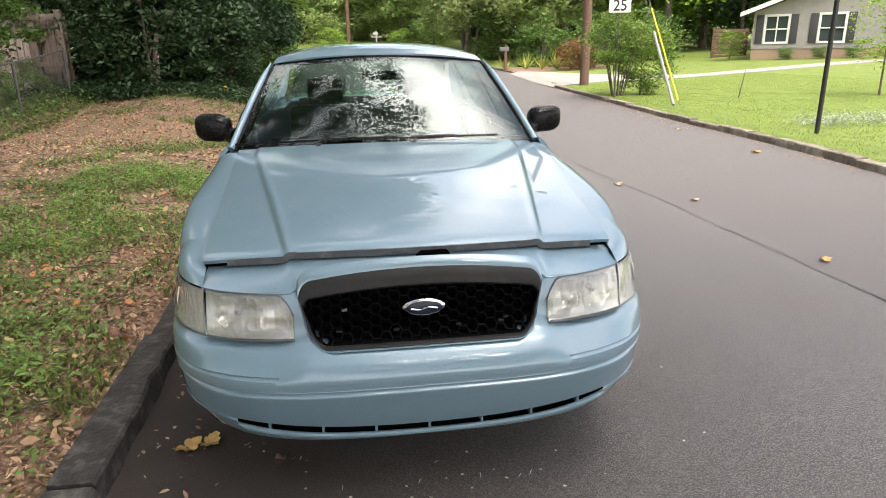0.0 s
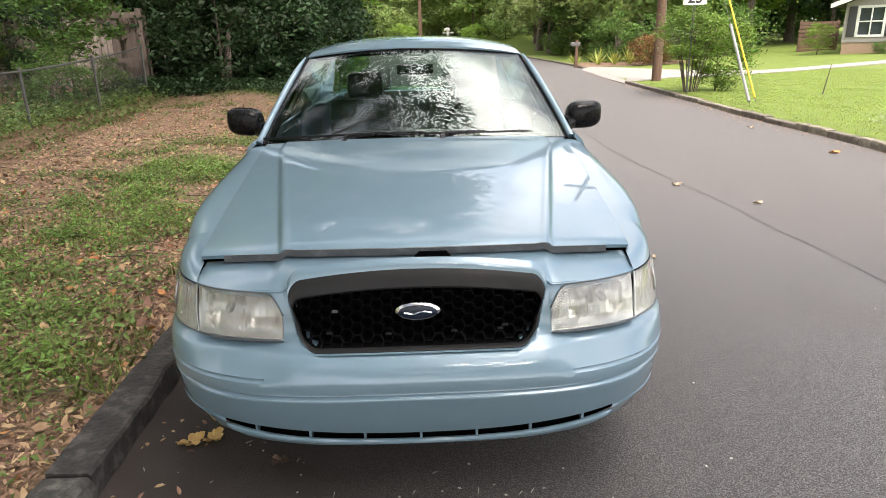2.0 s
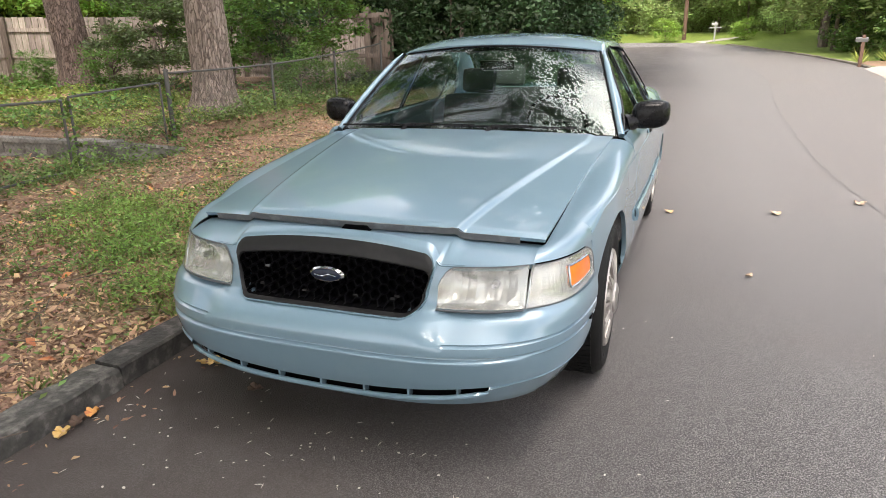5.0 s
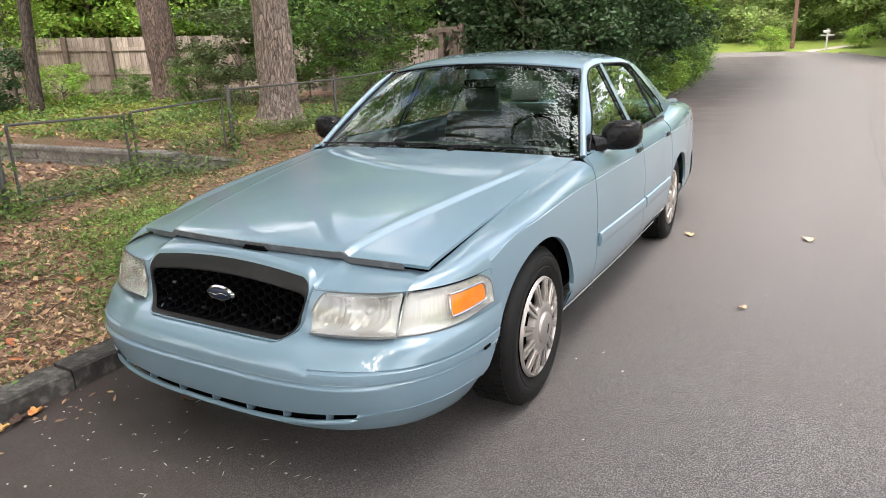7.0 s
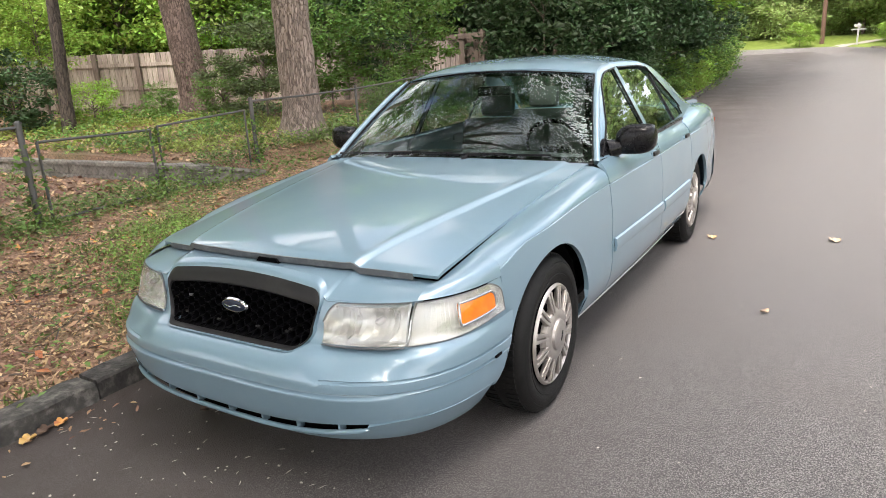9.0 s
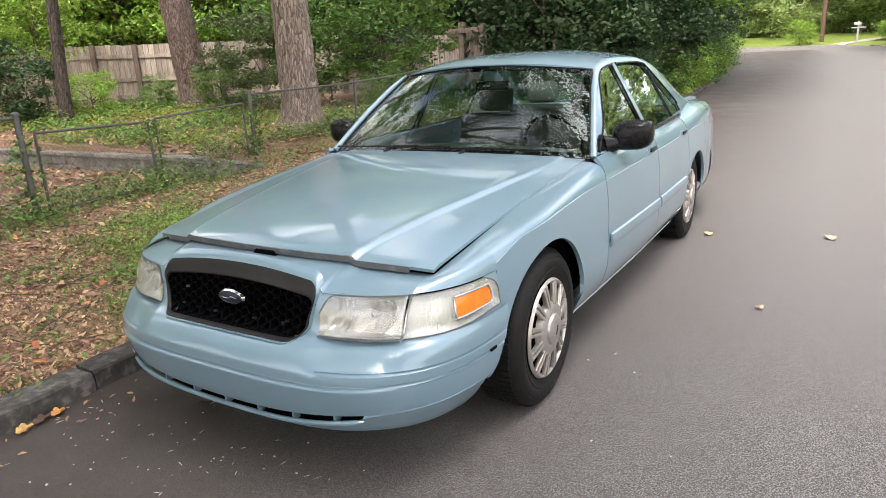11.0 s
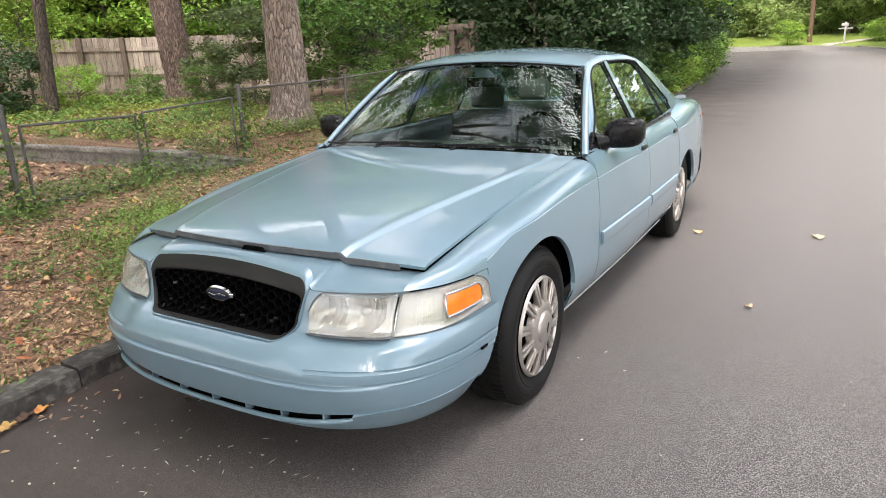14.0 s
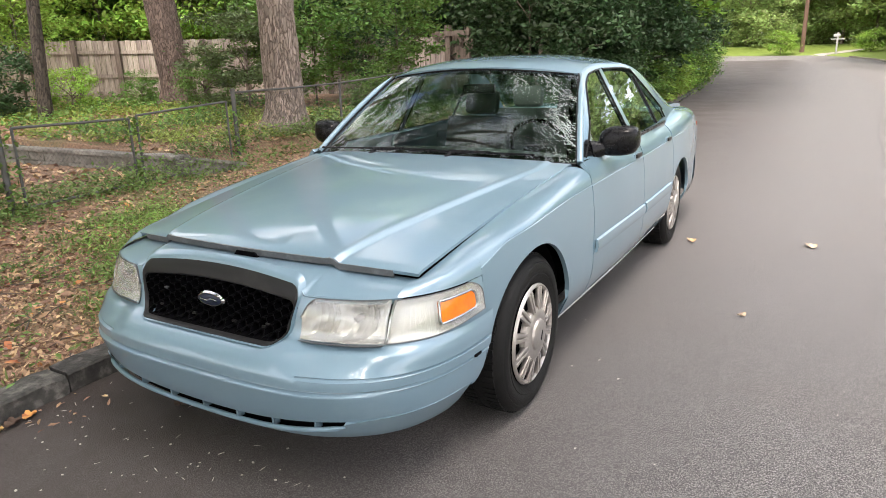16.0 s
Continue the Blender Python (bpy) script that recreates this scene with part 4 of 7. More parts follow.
# body-coloured surround that dips behind the grille
zs = np.concatenate([[0.548, 0.556], np.linspace(0.565, 0.76, 10), [0.772]])
P = [[(x, float(front_y(x, z)) + 0.07 * grille_dip(x, z) + ledge(x, z) + 0.006, min(z, lamp_top(x) + 0.004)) for x in np.concatenate([np.linspace(-0.41, -0.28, 27), np.linspace(-0.26, 0.26, 13), np.linspace(0.28, 0.41, 27)])] for z in zs]
P = [[(-0.43, r[0][1] + 0.06, r[0][2])] + r + [(0.43, r[-1][1] + 0.06, r[-1][2])] for r in P]
part("grille_surround", grid(P, True), PAINT, car)


# grille
def grille_outline(inset, n=10):
    """Rounded outline of the grille, seen from the front: (x, z)."""
    out = []
    hx, r, rb = 0.387 - inset * 0.6, 0.045 - inset * 0.8, 0.068 - inset * 0.8
    zb = 0.553 + inset * 0.35

    def top(x):
        return 0.768 - max(inset, 0) * 2.9 - min(inset, 0) * 1.5 - 0.030 * (abs(x) / 0.385) ** 2.2
    for k in range(n + 1):
        a = math.pi / 2 * k / n
        out.append((hx - 0.02 - rb + rb * math.sin(a), zb + rb - rb * math.cos(a)))
    for k in range(n + 1):
        a = math.pi / 2 * k / n
        out.append((hx - r + r * math.cos(a), top(hx - r) - r + r * math.sin(a)))
    for x in np.linspace(hx - r, -(hx - r), 24)[1:-1]:
        out.append((x, top(x)))
    right = [(x, z) for x, z in out[:2 * n + 2]]
    out += [(-x, z) for x, z in reversed(right)]
    for x in np.linspace(-(hx - 0.02 - rb), hx - 0.02 - rb, 16)[1:-1]:
        out.append((x, zb))
    return out


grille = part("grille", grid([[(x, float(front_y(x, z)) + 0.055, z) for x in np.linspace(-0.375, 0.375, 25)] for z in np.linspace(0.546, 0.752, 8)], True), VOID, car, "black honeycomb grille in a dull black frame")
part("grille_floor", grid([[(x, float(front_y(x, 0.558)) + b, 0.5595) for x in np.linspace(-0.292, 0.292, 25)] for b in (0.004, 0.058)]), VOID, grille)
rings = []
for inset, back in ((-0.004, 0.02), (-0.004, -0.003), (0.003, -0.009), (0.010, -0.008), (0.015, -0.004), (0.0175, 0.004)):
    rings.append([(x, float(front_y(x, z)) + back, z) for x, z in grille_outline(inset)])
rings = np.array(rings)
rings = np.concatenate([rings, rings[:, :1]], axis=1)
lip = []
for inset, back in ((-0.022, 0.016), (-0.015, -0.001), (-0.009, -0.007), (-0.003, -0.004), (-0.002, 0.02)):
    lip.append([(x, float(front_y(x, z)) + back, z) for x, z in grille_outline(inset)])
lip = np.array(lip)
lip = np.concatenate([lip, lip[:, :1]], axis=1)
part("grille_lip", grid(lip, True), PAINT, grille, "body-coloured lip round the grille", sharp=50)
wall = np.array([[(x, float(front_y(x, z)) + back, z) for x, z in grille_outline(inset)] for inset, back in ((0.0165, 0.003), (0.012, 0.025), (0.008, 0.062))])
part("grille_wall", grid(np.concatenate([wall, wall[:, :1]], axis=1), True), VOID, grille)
part("grille_frame", grid(rings, True), MATT, grille, "dull black plastic frame", sharp=35)
cells_v, cells_f = [], []
R = 0.0205
inner = grille_outline(0.014)


def inside(x, z):
    c = False
    for (x0, z0), (x1, z1) in zip(inner, inner[1:] + inner[:1]):
        if (z0 > z) != (z1 > z) and x < (x1 - x0) * (z - z0) / (z1 - z0) + x0:
            c = not c
    return c


for row in range(8):
    for col in range(-13, 14):
        cx = col * R * 1.5
        cz = 0.566 + (row + (0.5 if col % 2 else 0.0)) * R * 1.732
        if not inside(cx, cz):
            continue
        base = len(cells_v)
        for r, back in ((R * 0.99, 0.004), (R * 0.90, 0.003), (R * 0.86, 0.034)):
            for k in range(6):
                a = math.pi / 3 * k
                x, z = cx + r * math.cos(a), cz + r * math.sin(a)
                cells_v.append((x, float(front_y(x, z)) + back, z))
        for ring in (0, 6):
            for k in range(6):
                q = (k + 1) % 6
                cells_f.append((base + ring + k, base + ring + q, base + ring + 6 + q, base + ring + 6 + k))
part("honeycomb", (np.array(cells_v), cells_f), MESH_BLACK, grille, flat=True)


def oval(a, b, cz, y, bulge, n=40):
    v = [(a * math.cos(2 * math.pi * k / n), y, cz + b * math.sin(2 * math.pi * k / n)) for k in range(n)]
    v += [(0.85 * p[0], y - bulge, cz + 0.85 * (p[2] - cz)) for p in v[:n]]
    f = [(k, (k + 1) % n, n + (k + 1) % n, n + k) for k in range(n)] + [tuple(range(n, 2 * n))]
    return np.array(v), f


ye = float(front_y(0, 0.65)) - 0.002
badge = part("badge", oval(0.069, 0.0285, 0.652, ye, 0.008), CHROME, grille, "oval badge with a chrome rim")
part("badge_field", oval(0.060, 0.0225, 0.652, ye - 0.0075, 0.003), BADGE, badge, "dark blue oval field")
part("badge_mark", tube([(x, ye - 0.0125, 0.652 + 0.0055 * math.sin(x * 80) * (1 - abs(x) / 0.06)) for x in np.linspace(-0.042, 0.042, 48)], 0.0022, 5), CHROME, badge, "silver squiggle")
for x, z in ((-0.25, 0.655), (-0.27, 0.59), (-0.09, 0.585), (0.11, 0.588), (0.25, 0.59), (0.265, 0.60)):
    part("grille_clip", box(x - 0.009, x + 0.009, float(front_y(x, z)) + 0.002, float(front_y(x, z)) + 0.012, z - 0.004, z + 0.004, 0.002), STRIP if z > 0.6 else MATT, grille)


# headlamps and corner lamps
def lamp(s):
    def pt(x, z):
        return (s * x, float(front_y(x, z)), z)
    top, bot = 0.711, 0.577
    xs = np.linspace(0.408, 0.688, 24)

    def z_at(x, v):
        t = top - 0.065 * (1 - min((x - 0.408) / 0.065, 1)) ** 2.6
        return bot + (t - bot) * v
    face = [[pt(x, z_at(x, v)) for x in xs] for v in np.linspace(0, 1, 12)]
    bowl = []
    for v in np.linspace(0, 1, 15):
        row = []
        for x in np.linspace(0.408, 0.688, 27):
            z = z_at(x, v)
            rim = min(1.0, 6 * min(v, 1 - v) + 0.0, 22 * min(x - 0.408, 0.688 - x) + 0.0)
            d1 = math.hypot((x - 0.585) / 0.075, (z - 0.645) / 0.062)
            d2 = math.hypot((x - 0.475) / 0.055, (z - 0.645) / 0.062)
            dep = 0.018 + 0.045 * max(0, 1 - d1 * d1) + 0.03 * max(0, 1 - d2 * d2) + 0.0009 * math.cos(math.pi * round((x - 0.408) / 0.280 * 26)) * (v > 0.1)
            row.append((s * x, float(front_y(x, z)) + dep * max(0.0, min(1, rim * 1.5)) + 0.004, z))
        bowl.append(row)
    head = part("headlamp", grid(bowl, s > 0), REFLECTOR, car, "rectangular headlamp with a hazed lens over a bright reflector", flat=True)
    part("bulb", tube([(s * 0.585, float(front_y(0.585, 0.645)) + 0.06, 0.645), (s * 0.585, float(front_y(0.585, 0.645)) + 0.03, 0.645), (s * 0.585, float(front_y(0.585, 0.645)) + 0.022, 0.645)], [0.012, 0.012, 0.006], 10), STRIP, head)
    part("lens_cover", solid([[(s * x, float(front_y(x, z_at(x, v))) - 0.002, z_at(x, v)) for x in np.linspace(0.410, 0.6865, 24)] for v in np.linspace(0.01, 0.99, 10)], 0.003, s > 0), HAZY, head, "hazy clear lens").visible_shadow = False
    for v0, v1 in ((-0.022, 0.0), (0.995, 1.018)):
        part("lamp_rim", shell([[(s * x, float(front_y(x, z_at(x, v))) - 0.005, z_at(x, v)) for x in xs] for v in (v0, v1)], 0.015, s > 0), STRIP, head)
    n = 26

    def corner_pt(v, q, lo=bot):
        """v up the lamp, q from the headlamp back; the lower edge rises and the rear upper corner is rounded."""
        b = lo + 0.014 * float(smooth(0.25, 1.0, q))
        z = b + (top - 0.004 - b) * v
        t0 = 0.6 * 0.6905 / (0.8 * float(HALF(z)))
        t1 = t_at_y(0.628 - 0.012 * v - 0.060 * max(0.0, (v - 0.5) / 0.5) ** 2.6, z)
        p = front_pt(t0 + (t1 - t0) * q, z)
        return np.array((s * p[0], p[1], p[2]))
    ca = np.array([[corner_pt(v, k / (n - 1)) for k in range(n)] for v in np.linspace(0, 1, 12)])
    shelf = [[corner_pt(0, q) + (0, 0.004, 0) for q in np.linspace(0, 1.0, 14)], [corner_pt(0, q) * (1, 1, 0) + (0, 0.004, 0.568) for q in np.linspace(0, 1.0, 14)]]
    part("lamp_shelf", grid(shelf, s < 0), PAINT, car)
    cheek = []
    for v in np.linspace(0, 1.03, 10):
        e = corner_pt(v, 1.0)
        w = front_pt(t_at_y(0.634, e[2]), e[2])
        cheek.append([e + (w * (s, 1, 1) - e) * q + (-s * 0.002, 0, 0) for q in np.linspace(0, 1, 6)])
    part("lamp_cheek", grid(cheek, s > 0), PAINT, car)
    back = ca.copy()
    for i in range(len(ca)):
        for j in range(n):
            edge = min(i, len(ca) - 1 - i, j, n - 1 - j)
            k = min(1, edge / 1.5)
            back[i, j] += np.array([-s * 0.014, 0.016, 0]) * k + np.array([-s * 0.003, 0.004, 0]) * k * (j % 2)
    corner = part("corner_lamp", grid(back, s > 0), RIBBED, car, "wrap-round corner lamp with a clear ribbed lens and amber marker", sharp=60)
    part("lens_cover", solid(ca, 0.003, s > 0), CLEAR, corner, "clear lens").visible_shadow = False
    for k in range(1, 12):
        j = int(k * 1.1) + 1
        part("lamp_rib", tube([ca[1, j] + (0, 0.006, 0), ca[10, j] + (0, 0.006, 0)], 0.0016, 5), CLEAR, corner)
    loop = [tuple(ca[0, j]) for j in range(n)] + [tuple(ca[i, -1]) for i in range(1, 12)] + [tuple(ca[-1, j]) for j in range(n - 2, -1, -1)]
    part("lamp_rim", tube(loop, 0.0022, 5), STRIP, corner)
    part("lamp_divider", tube([corner_pt(v, 0.0) for v in np.linspace(-0.01, 1.01, 8)], 0.0042, 6), REFLECTOR, corner)
    fill = [[(s * x, float(front_y(x, z)) + 0.003, z) for x in np.linspace(0.404, 0.49, 12) for z in [z_at(max(x, 0.408), 1.012) + (lamp_top(x) + 0.004 - z_at(max(x, 0.408), 1.012)) * v]] for v in (0, 0.5, 1)]
    part("lamp_corner_fill", grid(fill, s > 0), PAINT, head)
    a = []
    for v in np.linspace(0.0, 1.0, 9):
        a.append([])
        tuck = 0.10 * max(0.0, abs(v - 0.5) / 0.5 - 0.6) ** 1.3
        for k in np.linspace(0.37 + tuck * 0.5, 0.86 - tuck, 14):
            p = corner_pt(0.24 + 0.56 * v, k)
            a[-1].append((p[0] + s * 0.0015, p[1] - 0.001, p[2]))
    part("amber_marker", shell(a, 0.012, s > 0), AMBER, corner, "amber side marker")
    ring = a[0] + [row[-1] for row in a[1:]] + a[-1][-2::-1] + [row[0] for row in a[-2::-1]]
    part("marker_rim", tube([(p[0] + s * 0.001, p[1] - 0.001, p[2]) for p in ring], 0.0042, 6), REFLECTOR, corner, "silvery rim round the amber marker")


lamp(1)
lamp(-1)

# hood
ys = np.concatenate([np.linspace(0, 0.06, 6), np.linspace(0.1, 1, 40)])
# columns follow the creases: the flat middle, seven lines over each crease, the outer slope
half = [("in", k) for k in np.linspace(0, 1, 25)[:-1]] + [("fold", k) for k in (-0.022, -0.012, -0.004, 0.003, 0.009, 0.015, 0.021, 0.027, 0.034)] + [("out", k) for k in np.linspace(0, 1, 15)[1:]]
us = [(-1, *h) for h in reversed(half[1:])] + [(1, *h) for h in half]
P = np.zeros((len(ys), len(us), 3))


def hood_x(kind, k, y):
    xc = 0.41 + 0.25 * float(np.clip((y - 0.3) / 1.3, 0, 1))
    xh = float(HOOD_X(y))
    return (xc - 0.03) * k if kind == "in" else xc + k if kind == "fold" else xc + 0.034 + (xh - xc - 0.034) * k


for i, v in enumerate(ys):
    for j, (sgn, kind, k) in enumerate(us):
        y = 0.3 + 1.4 * v
        for _ in range(3):
            x = hood_x(kind, k, y)
            u = x / float(HOOD_X(y))
            y = edge_y(x * 0.72 / float(HOOD_X(y))) * (1 - v) + (1.69 + 0.10 * u**2.5) * v
        z = float(hood_z(x, y)) + 0.010 * (1 - v) - 0.006 * (1 - v / 0.03) ** 2 * (v < 0.03)
        x *= sgn
        P[i, j] = (x, y, z)
hood = part("hood", shell(P, 0.014, True), PAINT, car, "hood standing slightly open", sharp=28)
S = [[(p[0] * 0.985, p[1] - 0.005 + 0.003 * k, p[2] + 0.0 - 0.023 * k) for p in P[0][4:-4]] for k in (0, 0.5, 1)]
part("hood_edge_strip", shell(S, 0.01, False), STRIP, hood, "weathered grey rubber strip on the hood edge")
part("latch_notch", (np.array([(-0.012, 0.287, 0.776), (0.112, 0.287, 0.776), (0.095, 0.285, 0.798), (0.008, 0.285, 0.798), (-0.012, 0.32, 0.776), (0.112, 0.32, 0.776), (0.095, 0.32, 0.798), (0.008, 0.32, 0.798)]), [(0, 1, 2, 3), (7, 6, 5, 4), (3, 2, 6, 7), (0, 4, 5, 1), (1, 5, 6, 2), (0, 3, 7, 4)]), VOID, hood, "black latch opening")
# black copy of the hood set lower, for the shade in the gap
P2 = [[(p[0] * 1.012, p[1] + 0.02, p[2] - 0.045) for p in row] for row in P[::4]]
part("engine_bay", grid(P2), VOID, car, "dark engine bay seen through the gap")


# fenders, doors, quarters
def side_panel(ys, low, top_fn, n=16, over=None):
    P = []
    for y in ys:
        zl, zt = arch_z(y, low), float(top_fn(y))
        zc = float(CREASE(y))
        col = []
        for k in range(n):
            z = zl + (zt - zl) * (k / (n - 1))
            col.append((float(side_x(y, z)), y, z))
        if over:
            b = col[-1]
            col += [(b[0] - 0.004, y, b[2] + 0.003), (b[0] - 0.002, y, b[2] + 0.006)]
            col += over(y, col[-1])
        elif zl < zc - 0.02:
            zs = np.concatenate([np.linspace(zl, zc - 0.004, 14), [zc, zc + 0.004], np.linspace(zc + 0.02, zt, 5)])
            col = [(float(side_x(y, z)) - (0.004 if abs(z - zc) < 0.001 else 0), y, z) for z in zs]
        P.append(col)
    return P


def fender_in(y):
    """Height of the fender's inner edge: close under the hood at the screen, further below it at the raised front."""
    return float(HOOD_SIDE(y)) - 0.004 - 0.010 * (1 - float(smooth(0.4, 1.3, y)))


def fender_over(y, base):
    xh, zh = float(HOOD_X(y)) - 0.002, fender_in(y)
    x0, z0 = base[0], base[2]
    out = []
    for k in range(1, 13):
        t = k / 12
        cx, cz = x0 - 0.012, zh + 0.012
        out.append(((1 - t) ** 2 * x0 + 2 * t * (1 - t) * cx + t * t * xh, y, (1 - t) ** 2 * z0 + 2 * t * (1 - t) * cz + t * t * zh))
    return out


def fender(s):
    ys = arch_stations(0.63, 1.742, 26)
    main = shell(side_panel(ys, 0.27, CREASE, 14, fender_over), 0.02, False)
    col = np.array([p for p in side_panel([0.63], 0.27, CREASE, 14, fender_over)[0] if p[2] > 0.716])
    col = np.vstack([[[float(side_x(0.63, 0.713)), 0.63, 0.713]], col])
    ln = np.concatenate([[0], np.cumsum(np.linalg.norm(np.diff(col, axis=0), axis=1))])
    M = np.stack([np.interp(np.linspace(0, ln[-1], 13), ln, col[:, c]) for c in range(3)], 1)
    tip = []
    for k in range(15):
        q = k / 14
        ylo = float(front_y(0.70, 0.711)) + (0.63 - float(front_y(0.70, 0.711))) * q
        lo = front_pt(t_at_y(ylo, 0.711), 0.713)
        yu = edge_y(0.70) + (0.63 - edge_y(0.70)) * q
        hi = np.array([float(HOOD_X(yu)) - 0.002, yu, fender_in(yu)])
        if k == 0:
            hi[0] = 0.704
        row = []
        for j in range(13):
            t = j / 12
            c = np.array([lo[0] - 0.004, (lo[1] + hi[1]) / 2, hi[2] + 0.004])
            bz = (1 - t) ** 2 * lo + 2 * t * (1 - t) * c + t * t * hi
            mm = M[j] + (lo - M[0]) * (1 - t) + (hi - M[-1]) * t
            row.append(bz * (1 - q) + mm * q if k < 14 else M[j])
        tip.append(row)
    d = join(main, grid(tip, False))
    part("fender", d if s > 0 else mirror(d), PAINT, car, sharp=30)
    well = []
    for k in range(25):
        a = math.pi * (0.09 + 0.82 * k / 24)
        well.append([(x, AX_F - (ARCH + 0.005) * math.cos(a), AX_Z + (ARCH + 0.005) * math.sin(a) + 0.0) for x in (0.45, 0.85)])
    d = grid(well, False)
    part("wheel_well", d if s > 0 else mirror(d), VOID, car)


def door(s, y0, y1, handle_y, name, lock=False):
    ys = arch_stations(y0, y1, 14)
    rows = side_panel(ys, 0.275, BELT, 21)
    d = shell(rows, 0.02, False)
    ob = part("door", d if s > 0 else mirror(d), PAINT, car, name, sharp=25)
    hx = float(side_x(handle_y, 0.87))
    tray = box(hx - 0.02, hx + 0.001, handle_y - 0.075, handle_y + 0.075, 0.85, 0.90, 0.012)
    grip = box(hx - 0.004, hx + 0.014, handle_y - 0.06, handle_y + 0.06, 0.872, 0.897, 0.008)
    for nm, dd, mt in (("handle_tray", tray, PAINT), ("handle", grip, MATT)):
        part(nm, dd if s > 0 else mirror(dd), mt, ob)
    m = [[(float(side_x(y, z)) + dx, y, z) for z, dx in ((0.500, 0.004), (0.506, 0.013), (0.535, 0.019), (0.566, 0.014), (0.572, 0.004))] for y in np.linspace(y0 + 0.02, min(y1 - 0.012, 3.53), 10)]
    d = shell(m, 0.014, False)
    part("side_moulding", d if s > 0 else mirror(d), PAINT, ob, "body-coloured rubbing strip")
    b = [[(float(side_x(y, BELT(y))) + dx, y, float(BELT(y)) + dz) for dx, dz in ((0.003, -0.004), (0.003, 0.012), (-0.012, 0.014))] for y in np.linspace(y0 + (0.18 if y0 < 2 else 0), y1, 10)]
    d = shell(b, 0.004, False)
    part("belt_moulding", d if s > 0 else mirror(d), BLACK, ob, "black belt moulding")
    return ob


def deck_over(y, base):
    xh, zh = 0.70, float(BELT(y)) + 0.012
    out = []
    for k in range(1, 9):
        t = k / 8
        cx, cz = base[0] - 0.01, zh
        out.append(((1 - t) ** 2 * base[0] + 2 * t * (1 - t) * cx + t * t * xh, y, (1 - t) ** 2 * base[2] + 2 * t * (1 - t) * cz + t * t * zh))
    return out


def quarter(s):
    ys = arch_stations(3.628, 5.30, 24)
    d = shell(side_panel(ys, 0.27, CREASE, 14, deck_over), 0.02, False)
    part("quarter_panel", d if s > 0 else mirror(d), PAINT, car, sharp=30)
    well = []
    for k in range(25):
        a = math.pi * (0.09 + 0.82 * k / 24)
        well.append([(x, AX_R - (ARCH + 0.005) * math.cos(a), AX_Z + (ARCH + 0.005) * math.sin(a) + 0.0) for x in (0.45, 0.86)])
    d = grid(well, False)
    part("wheel_well", d if s > 0 else mirror(d), VOID, car)
    sill = [[(float(side_x(y, z)) - 0.012, y, z) for z in (0.215, 0.225, 0.245, 0.265, 0.285)] for y in np.linspace(1.43, 3.56, 20)]
    d = shell(sill, 0.03, False)
    sl = part("sill", d if s > 0 else mirror(d), PAINT, car)
    # thin pale tube painted as the light that the lower edge catches
    d = tube([(float(side_x(y, 0.222)) - 0.008, y, 0.222) for y in np.linspace(1.45, 3.54, 12)], 0.006, 6)
    part("sill_trim", d if s > 0 else mirror(d), SILL_GLINT, sl, "bright edge along the sill")


for s in (1, -1):
    fender(s)
    door(s, 1.75, 2.722, 2.60, "front door")
    door(s, 2.73, 3.62, 3.50, "rear door")
    quarter(s)

# floor pan, so that nothing shines through from below
part("floor_pan", box(-0.70, 0.70, 0.75, 5.1, 0.20, 0.24, 0.01), VOID, car)
part("undertray", shell([[(u * w, y, 0.245) for u in np.linspace(-1, 1, 5)] for y, w in ((0.20, 0.40), (0.30, 0.56), (0.45, 0.62), (0.76, 0.64))], 0.01, False), VOID, car)
part("radiator_wall", box(-0.66, 0.66, 0.42, 0.46, 0.24, 0.70, 0.01), VOID, car)

WS_FLIP, RW_FLIP, SW_FLIP = True, False, False
# greenhouse
RAIL = curve((1.78, 0.945), (2.0, 1.108), (2.2, 1.256), (2.36, 1.362), (2.52, 1.402), (2.8, 1.420), (3.2, 1.420), (3.5, 1.398), (3.75, 1.340), (4.0, 1.242), (4.2, 1.148), (4.42, 1.046), (4.5, 1.022))


def green_x(y, z):
    return 0.866 - (z - 0.965) * 0.56 - 0.045 * float(smooth(3.6, 4.5, y)) - 0.05 * float(smooth(2.1, 1.75, y))


def window_top(y):
    r = float(RAIL(y))
    t = r - 0.034 - 0.010 * float(smooth(2.5, 2.2, y)) - 0.03 * float(smooth(3.5, 3.9, y))
    return min(t, 1.392 - (y - 3.42) * 0.74) if y > 3.0 else t


def window_at(y):
    return (1.865 < y < 2.722) or (2.786 < y < 3.86)


